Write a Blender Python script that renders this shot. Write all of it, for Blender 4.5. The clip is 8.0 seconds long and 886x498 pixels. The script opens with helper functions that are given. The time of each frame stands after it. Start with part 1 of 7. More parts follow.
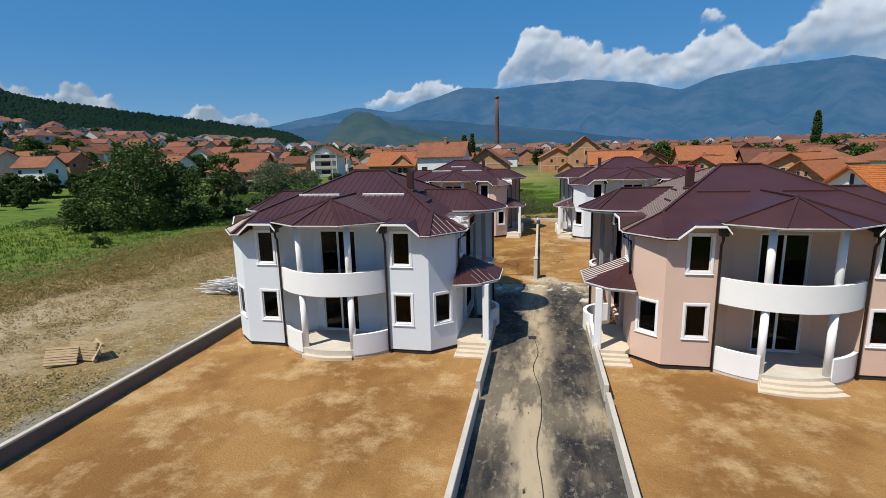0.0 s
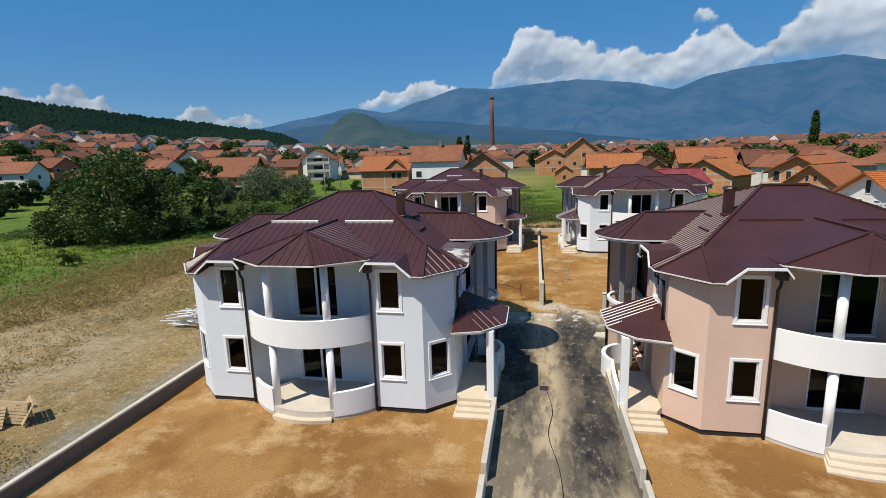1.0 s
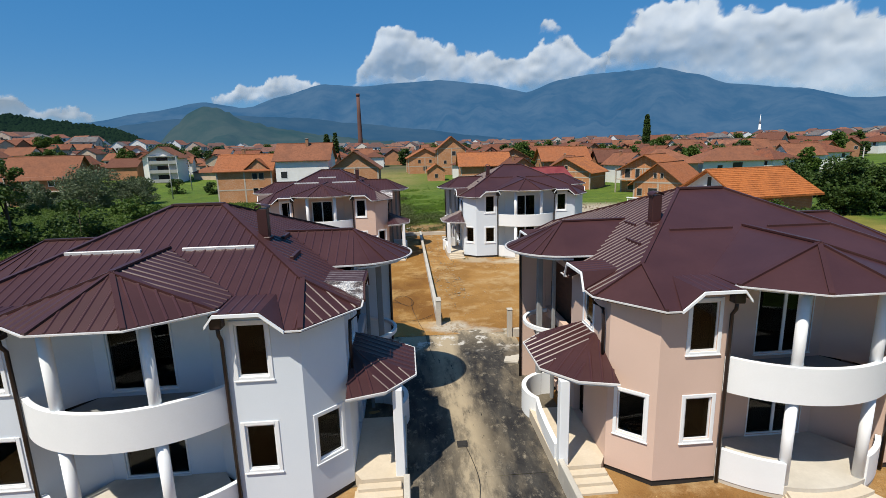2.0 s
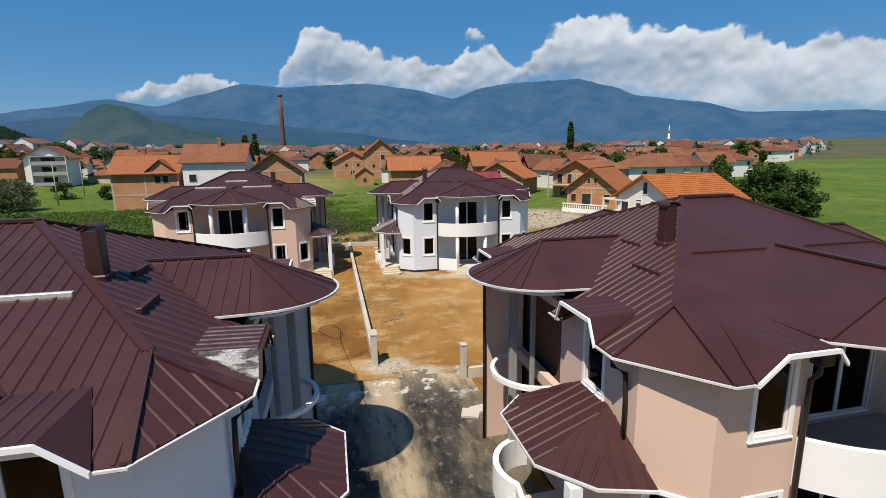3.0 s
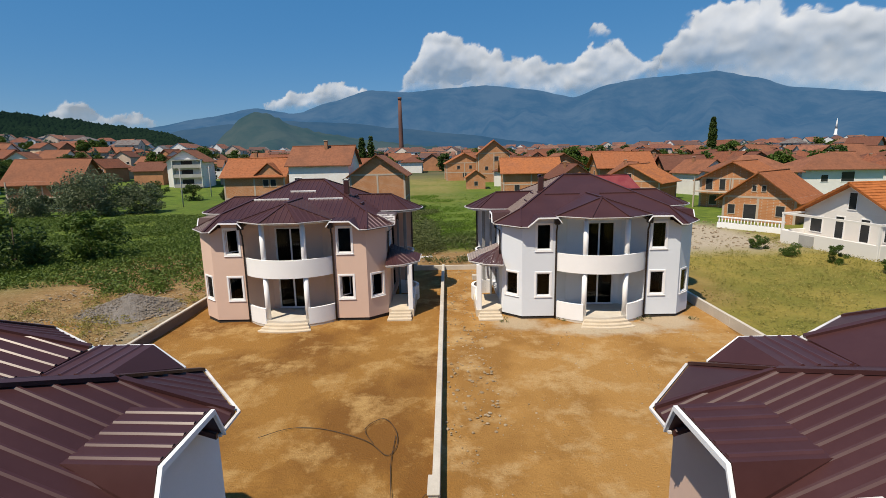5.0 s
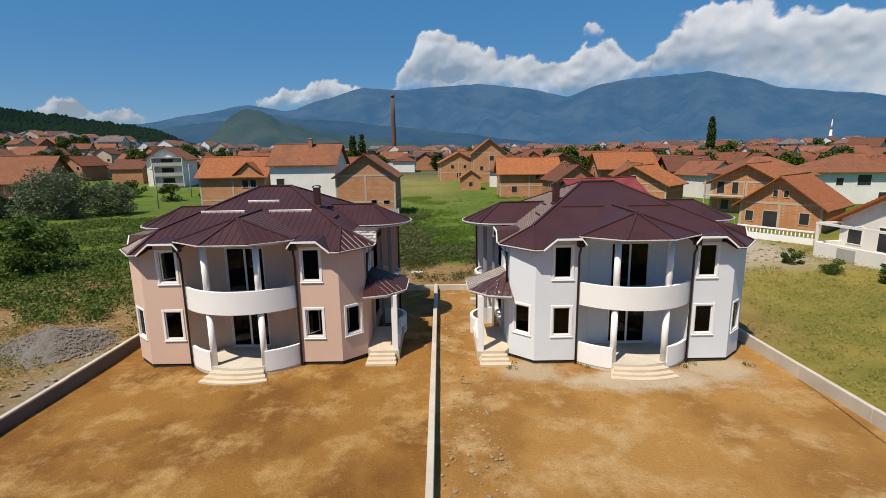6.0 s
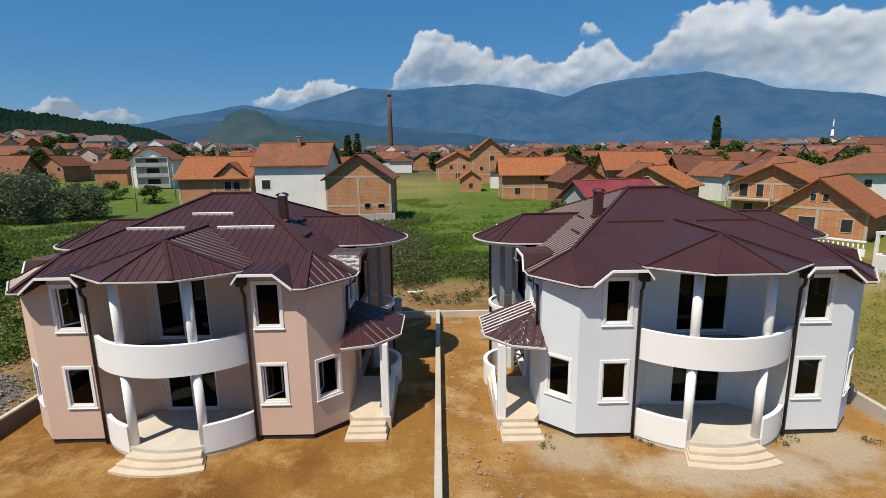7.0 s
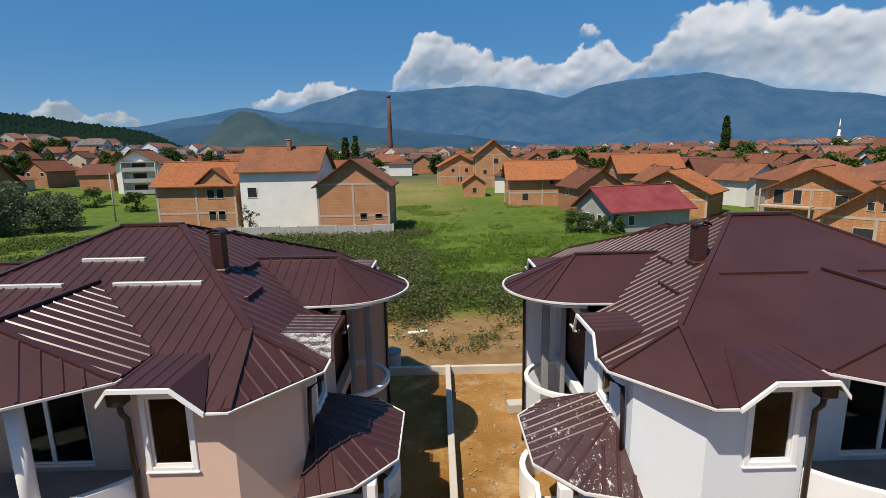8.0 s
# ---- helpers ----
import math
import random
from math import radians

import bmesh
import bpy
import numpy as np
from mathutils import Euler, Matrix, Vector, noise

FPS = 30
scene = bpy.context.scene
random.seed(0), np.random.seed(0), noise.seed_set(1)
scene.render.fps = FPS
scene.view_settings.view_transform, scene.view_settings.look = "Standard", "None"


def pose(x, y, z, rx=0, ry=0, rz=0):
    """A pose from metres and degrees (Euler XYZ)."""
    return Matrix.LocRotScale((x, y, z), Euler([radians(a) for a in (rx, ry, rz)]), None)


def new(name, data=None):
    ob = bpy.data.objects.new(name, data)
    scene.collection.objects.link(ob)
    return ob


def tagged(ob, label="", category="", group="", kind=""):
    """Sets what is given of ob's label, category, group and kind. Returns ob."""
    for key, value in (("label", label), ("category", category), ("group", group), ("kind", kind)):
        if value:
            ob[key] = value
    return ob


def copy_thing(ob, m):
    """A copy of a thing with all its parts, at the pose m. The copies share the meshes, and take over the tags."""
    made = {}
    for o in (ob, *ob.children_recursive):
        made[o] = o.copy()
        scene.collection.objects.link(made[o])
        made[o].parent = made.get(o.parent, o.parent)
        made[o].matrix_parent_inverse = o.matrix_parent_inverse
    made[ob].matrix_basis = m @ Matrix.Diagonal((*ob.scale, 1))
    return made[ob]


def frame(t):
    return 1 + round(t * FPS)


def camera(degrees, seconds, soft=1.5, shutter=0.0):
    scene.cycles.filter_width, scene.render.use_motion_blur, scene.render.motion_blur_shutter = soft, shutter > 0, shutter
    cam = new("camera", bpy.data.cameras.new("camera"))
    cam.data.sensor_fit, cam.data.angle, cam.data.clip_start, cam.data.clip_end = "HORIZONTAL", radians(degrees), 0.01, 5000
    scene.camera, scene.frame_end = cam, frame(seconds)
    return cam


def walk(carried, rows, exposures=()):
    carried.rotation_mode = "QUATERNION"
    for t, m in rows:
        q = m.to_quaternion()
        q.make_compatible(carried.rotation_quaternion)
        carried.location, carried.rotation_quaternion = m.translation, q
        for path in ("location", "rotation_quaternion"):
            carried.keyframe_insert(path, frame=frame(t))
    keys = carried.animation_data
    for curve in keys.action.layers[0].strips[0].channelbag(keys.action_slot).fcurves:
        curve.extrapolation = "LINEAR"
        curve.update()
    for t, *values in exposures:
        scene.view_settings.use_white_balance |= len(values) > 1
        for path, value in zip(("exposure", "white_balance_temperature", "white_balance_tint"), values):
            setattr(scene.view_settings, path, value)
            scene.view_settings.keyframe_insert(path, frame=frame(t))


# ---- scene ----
cam = camera(84.0, 8.0, soft=0.4)
# seconds, x, y, z, yaw, pitch, roll
ROWS = [
    (0.0, 0.24, 0.38, 9.45, 11.00, -10.99, 1.36),
    (0.5, -0.11, 2.13, 10.19, 11.09, -10.92, 1.50),
    (1.0, -0.50, 4.20, 10.32, 10.41, -10.97, 1.64),
    (1.5, -0.98, 6.63, 10.30, 8.38, -11.20, 1.86),
    (1.6, -1.10, 7.11, 10.31, 7.15, -11.27, 1.88),
    (1.7, -1.23, 7.57, 10.34, 5.58, -11.34, 1.87),
    (1.8, -1.38, 8.04, 10.36, 3.25, -11.42, 1.79),
    (1.9, -1.56, 8.51, 10.38, -0.40, -11.50, 1.66),
    (2.0, -1.74, 9.01, 10.41, -4.60, -11.57, 1.50),
    (2.1, -1.93, 9.53, 10.42, -7.96, -11.66, 1.32),
    (2.2, -2.08, 10.06, 10.44, -10.32, -11.71, 1.14),
    (2.3, -2.18, 10.60, 10.44, -11.76, -11.72, 1.00),
    (2.5, -2.24, 11.64, 10.43, -12.77, -11.68, 0.86),
    (2.8, -1.87, 13.44, 10.09, -12.86, -11.36, 0.73),
    (3.3, -1.40, 16.00, 10.08, -12.77, -11.12, 0.76),
    (3.5, -1.29, 17.01, 10.15, -12.70, -11.12, 0.75),
    (4.0, -0.80, 19.57, 10.19, -12.57, -11.19, 0.74),
    (4.1, -0.67, 20.17, 10.17, -12.45, -11.20, 0.72),
    (4.2, -0.54, 20.76, 10.14, -11.83, -11.18, 0.73),
    (4.3, -0.41, 21.33, 10.12, -10.57, -11.17, 0.77),
    (4.4, -0.26, 21.92, 10.10, -9.18, -11.15, 0.79),
    (4.5, -0.13, 22.52, 10.10, -7.12, -11.12, 0.84),
    (4.6, 0.03, 23.09, 10.12, -3.51, -11.09, 0.89),
    (4.7, 0.18, 23.70, 10.15, -1.29, -11.05, 0.94),
    (4.8, 0.32, 24.32, 10.15, -0.31, -10.99, 1.01),
    (5.0, 0.51, 25.64, 10.11, 0.44, -10.84, 1.20),
    (5.3, 0.60, 26.94, 10.34, 0.24, -10.83, 1.07),
    (5.8, 0.55, 30.48, 10.32, -0.13, -10.87, 1.04),
    (6.0, 0.48, 32.02, 10.32, -0.31, -11.03, 0.86),
    (6.5, 0.34, 35.40, 10.25, -0.44, -11.09, 0.91),
    (7.0, 0.14, 38.69, 10.21, -0.63, -11.02, 0.85),
    (7.5, -0.10, 42.15, 10.31, -0.70, -10.96, 0.93),
    (8.0, -0.29, 45.96, 10.55, -0.65, -10.83, 1.09),
]
walk(cam, [(t, pose(x, y, z, 90 + pitch, roll, yaw)) for t, x, y, z, yaw, pitch, roll in ROWS],
     [(0.0, 0.0, 6300, 10), (1.0, 0.0, 6400, 10), (2.0, 0.0, 6250, 9), (3.3, 0.0, 6650, 11), (6.0, -0.03, 6800, 12), (6.5, -0.05, 6750, 12), (7.0, -0.06, 6550, 10), (7.5, -0.04, 6650, 12), (8.0, 0.0, 6700, 12)])

# ---- daylight ----
SUN_EL, SUN_AZ = radians(59.5), radians(220.2)
world = bpy.data.worlds.new("sky")
scene.world = world
world.use_nodes = True
wn = world.node_tree.nodes
sky = wn.new("ShaderNodeTexSky")
sky.sky_type = "NISHITA"
sky.sun_disc = False
sky.sun_elevation, sky.sun_rotation = SUN_EL, SUN_AZ
sky.altitude, sky.air_density, sky.dust_density, sky.ozone_density = 300, 1.0, 0.3, 2.0
wn["Background"].inputs["Strength"].default_value = 0.080
tint = wn.new("ShaderNodeHueSaturation")
tint.inputs["Saturation"].default_value = 1.3
even = wn.new("ShaderNodeMix")
even.data_type = "RGBA"
even.inputs[0].default_value = 0.55
even.inputs[7].default_value = (0.62, 3.25, 7.5, 1)
world.node_tree.links.new(sky.outputs["Color"], tint.inputs["Color"])
world.node_tree.links.new(tint.outputs["Color"], even.inputs[6])
world.node_tree.links.new(even.outputs[2], wn["Background"].inputs["Color"])
sun_way = Vector((math.sin(SUN_AZ) * math.cos(SUN_EL), math.cos(SUN_AZ) * math.cos(SUN_EL), math.sin(SUN_EL)))
sun = new("sun", bpy.data.lights.new("sun", "SUN"))
sun.data.energy, sun.data.angle, sun.data.color = 5.5, radians(0.53), (1.0, 0.915, 0.765)
sun.rotation_euler = sun_way.to_track_quat("Z", "Y").to_euler()
sun.location = sun_way * 100


# ---- materials ----
def ramp_mix(nt, fac, a, b):
    m = nt.nodes.new("ShaderNodeMix")
    m.data_type = "RGBA"
    nt.links.new(fac, m.inputs[0])
    for v, sock in ((a, m.inputs[6]), (b, m.inputs[7])):
        if isinstance(v, tuple):
            sock.default_value = (*v, 1)
        else:
            nt.links.new(v, sock)
    return m.outputs[2]


def noise_at(nt, co, scale, detail=4.0, lo=0.35, hi=0.65, rough=0.6, stretch=None):
    """Noise in world metres, sharpened between lo and hi."""
    if stretch:
        mp = nt.nodes.new("ShaderNodeMapping")
        mp.inputs["Scale"].default_value = stretch
        nt.links.new(co, mp.inputs["Vector"])
        co = mp.outputs["Vector"]
    n = nt.nodes.new("ShaderNodeTexNoise")
    n.inputs["Scale"].default_value, n.inputs["Detail"].default_value, n.inputs["Roughness"].default_value = scale, detail, rough
    nt.links.new(co, n.inputs["Vector"])
    r = nt.nodes.new("ShaderNodeMapRange")
    r.inputs["From Min"].default_value, r.inputs["From Max"].default_value = lo, hi
    nt.links.new(n.outputs["Fac"], r.inputs["Value"])
    return r.outputs["Result"]


def base_mat(name, rough=0.7, metal=0.0, spec=0.5):
    m = bpy.data.materials.new(name)
    m.use_nodes = True
    nt = m.node_tree
    b = nt.nodes["Principled BSDF"]
    b.inputs["Roughness"].default_value, b.inputs["Metallic"].default_value = rough, metal
    b.inputs["Specular IOR Level"].default_value = spec
    geo = nt.nodes.new("ShaderNodeNewGeometry")
    return m, nt, b, geo.outputs["Position"]


def bump(nt, b, height, strength, dist):
    bp = nt.nodes.new("ShaderNodeBump")
    bp.inputs["Strength"].default_value, bp.inputs["Distance"].default_value = strength, dist
    nt.links.new(height, bp.inputs["Height"])
    nt.links.new(bp.outputs["Normal"], b.inputs["Normal"])


def surface(name, c1, c2, rough=0.7, big=0.5, fine=12.0, metal=0.0, relief=0.3, dist=0.01, spec=0.4, c3=None, lo=0.35, hi=0.65, stretch=None):
    """Two colours mixed by broad noise, then speckled by fine noise; fine relief."""
    m, nt, b, co = base_mat(name, rough, metal, spec)
    col = ramp_mix(nt, noise_at(nt, co, big, 5, lo, hi, stretch=stretch), c1, c2)
    f = noise_at(nt, co, fine, 6, 0.3, 0.75, 0.7)
    c3 = c3 or tuple(0.72 * v for v in c1)
    half = nt.nodes.new("ShaderNodeMath")
    half.operation = "MULTIPLY"
    half.inputs[1].default_value = 0.45
    nt.links.new(f, half.inputs[0])
    col = ramp_mix(nt, half.outputs[0], col, c3)
    nt.links.new(col, b.inputs["Base Color"])
    if relief:
        bump(nt, b, f, relief, dist)
    return m


def per_object(name, c1, c2, rough=0.8, fine=9.0, stain=0.75):
    """Like surface(), with a tone of its own for each object."""
    m, nt, b, co = base_mat(name, rough)
    info = nt.nodes.new("ShaderNodeObjectInfo")
    col = ramp_mix(nt, info.outputs["Random"], c1, c2)
    f = noise_at(nt, co, fine, 5, 0.3, 0.8)
    g = noise_at(nt, co, 0.5, 4, 0.4, 0.7)
    col = ramp_mix(nt, g, col, tuple(stain * (p + q) / 2 for p, q in zip(c1, c2)))
    nt.links.new(col, b.inputs["Base Color"])
    bump(nt, b, f, 0.3, 0.02)
    return m


def leaf_mat(name, c1, c2, c3):
    m, nt, b, co = base_mat(name, 0.6, 0.0, 0.3)
    geo = nt.nodes.new("ShaderNodeNewGeometry")
    col = ramp_mix(nt, geo.outputs["Random Per Island"], c1, c2)
    col = ramp_mix(nt, noise_at(nt, co, 0.6, 3, 0.35, 0.7), col, c3)
    nt.links.new(col, b.inputs["Base Color"])
    tr = nt.nodes.new("ShaderNodeBsdfTranslucent")
    nt.links.new(col, tr.inputs["Color"])
    mx = nt.nodes.new("ShaderNodeMixShader")
    mx.inputs[0].default_value = 0.25
    nt.links.new(b.outputs[0], mx.inputs[1])
    nt.links.new(tr.outputs[0], mx.inputs[2])
    nt.links.new(mx.outputs[0], nt.nodes["Material Output"].inputs["Surface"])
    return m


def glass_mat(name):
    m = bpy.data.materials.new(name)
    m.use_nodes = True
    nt = m.node_tree
    nt.nodes.remove(nt.nodes["Principled BSDF"])
    fr = nt.nodes.new("ShaderNodeFresnel")
    fr.inputs["IOR"].default_value = 1.3
    tr, gl, mx = nt.nodes.new("ShaderNodeBsdfTransparent"), nt.nodes.new("ShaderNodeBsdfGlossy"), nt.nodes.new("ShaderNodeMixShader")
    tr.inputs["Color"].default_value = (0.40, 0.42, 0.42, 1)
    gl.inputs["Roughness"].default_value = 0.02
    for a, b in ((fr.outputs[0], mx.inputs[0]), (tr.outputs[0], mx.inputs[1]), (gl.outputs[0], mx.inputs[2]), (mx.outputs[0], nt.nodes["Material Output"].inputs["Surface"])):
        nt.links.new(a, b)
    return m


def splashed_mat(name):
    """Brown sheet spattered with dried plaster: specks, drips and a thin grey film."""
    m, nt, b, co = base_mat(name, 0.36, 0.0, 0.4)
    col = ramp_mix(nt, noise_at(nt, co, 0.9, 5, 0.35, 0.7), (0.050, 0.022, 0.024), (0.085, 0.050, 0.050))
    drip = noise_at(nt, co, 5.0, 6, 0.585, 0.64, 0.65, (1.0, 0.35, 1.0))
    speck = noise_at(nt, co, 17.0, 3, 0.63, 0.68, 0.6)
    near = noise_at(nt, co, 0.7, 3, 0.40, 0.58)
    for mask in (drip, speck):
        mul = nt.nodes.new("ShaderNodeMath")
        mul.operation = "MULTIPLY"
        nt.links.new(mask, mul.inputs[0])
        nt.links.new(near, mul.inputs[1])
        col = ramp_mix(nt, mul.outputs[0], col, (0.62, 0.58, 0.56))
    nt.links.new(col, b.inputs["Base Color"])
    bump(nt, b, speck, 0.2, 0.01)
    return m


WHITE_WALL = surface("white_render", (0.70, 0.745, 0.80), (0.655, 0.70, 0.76), 0.85, 0.35, 25, relief=0.25, dist=0.004, c3=(0.62, 0.66, 0.71))
PINK_WALL = surface("pink_render", (0.67, 0.485, 0.395), (0.62, 0.445, 0.36), 0.85, 0.35, 25, relief=0.25, dist=0.004, c3=(0.60, 0.43, 0.35))
TRIM = surface("white_trim", (0.84, 0.85, 0.86), (0.80, 0.81, 0.82), 0.6, 0.8, 20, relief=0.1, dist=0.003, c3=(0.77, 0.77, 0.77))
PVC = surface("white_frame", (0.8, 0.8, 0.8), (0.76, 0.76, 0.77), 0.35, 1.0, 30, relief=0.0, c3=(0.75, 0.75, 0.75))
ROOF = surface("brown_roof_sheet", (0.050, 0.0190, 0.0185), (0.064, 0.0250, 0.0240), 0.42, 0.6, 7, metal=0.0, relief=0.12, dist=0.004, spec=0.32, c3=(0.045, 0.015, 0.014))
ROOF_BAR = surface("pale_metal_bar", (0.72, 0.70, 0.70), (0.6, 0.57, 0.57), 0.35, 1.5, 10, metal=0.3, relief=0.1)
FOIL = surface("silver_foil", (0.55, 0.53, 0.53), (0.06, 0.04, 0.04), 0.36, 4.0, 9, metal=0.45, relief=0.6, dist=0.05, lo=0.47, hi=0.55, stretch=(0.5, 3.6, 1.0))
PIPE = surface("brown_pipe", (0.022, 0.014, 0.013), (0.03, 0.02, 0.018), 0.35, 1, 10, relief=0.0)
PLINTH = surface("black_plinth", (0.02, 0.018, 0.017), (0.035, 0.03, 0.026), 0.8, 1, 10)
CONCRETE = surface("pale_concrete", (0.58, 0.54, 0.47), (0.46, 0.42, 0.36), 0.85, 0.7, 14, relief=0.35, dist=0.01, c3=(0.38, 0.34, 0.28))
# Dark body colour deepens the shade on the west wall's inner face.
SHADE_FACE = surface("shade_wall_face", (0.135, 0.115, 0.105), (0.10, 0.085, 0.078), 0.9, 0.6, 10, relief=0.35, dist=0.01, c3=(0.16, 0.135, 0.12))
GREY_CONCRETE = surface("grey_concrete", (0.30, 0.30, 0.30), (0.22, 0.215, 0.21), 0.9, 0.8, 10, relief=0.4, dist=0.01)
STEP = surface("cream_step", (0.64, 0.55, 0.43), (0.55, 0.46, 0.34), 0.8, 1.1, 14, relief=0.2, dist=0.006)
TERRACE = surface("terrace_floor", (0.62, 0.57, 0.49), (0.5, 0.45, 0.38), 0.8, 0.8, 10, relief=0.15, dist=0.006)
# Near-black colour stands in for the shade of closed rooms.
INNER = surface("shade_interior", (0.032, 0.028, 0.025), (0.022, 0.02, 0.018), 0.9, 0.7, 6)
BROWN_BRICK = surface("raw_brown_wall", (0.17, 0.075, 0.04), (0.11, 0.05, 0.03), 0.9, 2.0, 14, relief=0.5, dist=0.02, stretch=(1, 1, 4))
GLASS = glass_mat("window_glass")
GUTTER = surface("white_gutter", (0.74, 0.73, 0.72), (0.52, 0.49, 0.47), 0.4, 1.6, 12, relief=0.05)
SEAM = surface("rolled_seam", (0.056, 0.020, 0.020), (0.074, 0.030, 0.029), 0.34, 0.6, 7, relief=0.0, spec=0.42, c3=(0.055, 0.021, 0.021))
SEAM_GLOSS = surface("worn_seam", (0.058, 0.024, 0.024), (0.078, 0.038, 0.037), 0.44, 0.6, 7, relief=0.0, spec=0.36, c3=(0.05, 0.020, 0.020))
DUSTY_ROOF = splashed_mat("splashed_roof_sheet")
PALE_RIB = surface("bare_metal_rib", (0.21, 0.18, 0.18), (0.07, 0.04, 0.04), 0.45, 4.0, 9, metal=0.3, relief=0.1)


# ---- mesh helpers ----
def part(name, bm, material, parent=None, label="", mirror=False):
    """Links a bmesh as one mesh object under a thing or a part."""
    if mirror:
        for v in bm.verts:
            v.co.x = -v.co.x
        bmesh.ops.reverse_faces(bm, faces=bm.faces[:])
    me = bpy.data.meshes.new(name)
    bm.to_mesh(me)
    bm.free()
    me.materials.append(material)
    ob = new(name, me)
    if parent is not None:
        ob.parent = parent
    if label:
        tagged(ob, label)
    return ob


def thing(name, at, label, category, group="", turn=0.0):
    ob = new(name)
    ob.empty_display_size = 0.3
    ob.matrix_basis = pose(*at, 0, 0, turn)
    return tagged(ob, label, category, group)


def face(bm, pts):
    try:
        return bm.faces.new([bm.verts.new(p) for p in pts])
    except ValueError:
        return None


def box(bm, x0, x1, y0, y1, z0, z1):
    v = [bm.verts.new((x, y, z)) for z in (z0, z1) for x, y in ((x0, y0), (x1, y0), (x1, y1), (x0, y1))]
    for q in ((3, 2, 1, 0), (4, 5, 6, 7), (0, 1, 5, 4), (1, 2, 6, 5), (2, 3, 7, 6), (3, 0, 4, 7)):
        bm.faces.new([v[i] for i in q])
    return bm


def bevelled(bm, width=0.02):
    bmesh.ops.bevel(bm, geom=bm.edges[:], offset=width, segments=1, affect="EDGES")
    return bm


def boxes(*dims):
    bm = bmesh.new()
    for d in dims:
        box(bm, *d)
    return bm


def prism(bm, pts, z0, z1):
    """A flat outline (counter-clockwise) raised from z0 to z1."""
    lo = [bm.verts.new((x, y, z0)) for x, y in pts]
    hi = [bm.verts.new((x, y, z1)) for x, y in pts]
    bm.faces.new(hi)
    bm.faces.new(lo[::-1])
    n = len(pts)
    for i in range(n):
        bm.faces.new((lo[i], lo[(i + 1) % n], hi[(i + 1) % n], hi[i]))
    return bm


def slab(bm, pts, thick):
    """A tilted plate: an outline in space, thickened downwards."""
    hi = [bm.verts.new(p) for p in pts]
    lo = [bm.verts.new((p[0], p[1], p[2] - thick)) for p in pts]
    n = len(pts)
    caps = [bm.faces.new(hi), bm.faces.new(lo[::-1])]
    for i in range(n):
        bm.faces.new((lo[i], lo[(i + 1) % n], hi[(i + 1) % n], hi[i]))
    bmesh.ops.recalc_face_normals(bm, faces=bm.faces[:])
    bmesh.ops.triangulate(bm, faces=[c for c in caps if len(c.verts) > 4])
    return bm


def strip(bm, pts, w, h):
    """A bar of width w and height h along a polyline (its top at the points' height)."""
    pts = [Vector(p) for p in pts]
    rings = []
    for i, p in enumerate(pts):
        d = (pts[min(i + 1, len(pts) - 1)] - pts[max(i - 1, 0)])
        d.z = 0
        d = d.normalized() if d.length > 1e-6 else Vector((1, 0, 0))
        s = Vector((d.y, -d.x, 0)) * (w / 2)
        rings.append([bm.verts.new(q) for q in (p - s, p + s, p + s - Vector((0, 0, h)), p - s - Vector((0, 0, h)))])
    for a, b in zip(rings, rings[1:]):
        for k in range(4):
            bm.faces.new((a[k], a[(k + 1) % 4], b[(k + 1) % 4], b[k]))
    bm.faces.new(rings[0][::-1])
    bm.faces.new(rings[-1])
    bmesh.ops.recalc_face_normals(bm, faces=bm.faces[:])
    return bm


def tube(bm, pts, r, n=8, r2=None):
    """A round pipe along a polyline, tapering from r to r2."""
    pts = [Vector(p) for p in pts]
    r2 = r if r2 is None else r2
    rings = []
    for i, p in enumerate(pts):
        d = (pts[min(i + 1, len(pts) - 1)] - pts[max(i - 1, 0)]).normalized()
        a = d.cross(Vector((0, 0, 1)) if abs(d.z) < 0.9 else Vector((1, 0, 0))).normalized()
        b = d.cross(a)
        q = r + (r2 - r) * i / max(1, len(pts) - 1)
        rings.append([bm.verts.new(p + (a * math.cos(t) + b * math.sin(t)) * q) for t in (2 * math.pi * k / n for k in range(n))])
    for u, v in zip(rings, rings[1:]):
        for k in range(n):
            bm.faces.new((u[k], u[(k + 1) % n], v[(k + 1) % n], v[k]))
    bm.faces.new(rings[0][::-1])
    bm.faces.new(rings[-1])
    bmesh.ops.recalc_face_normals(bm, faces=bm.faces[:])
    for f in bm.faces:
        f.smooth = len(f.verts) == 4
    return bm


def arc(cx, cy, r, a0, a1, n):
    return [(cx + r * math.cos(radians(a0 + (a1 - a0) * i / n)), cy + r * math.sin(radians(a0 + (a1 - a0) * i / n))) for i in range(n + 1)]


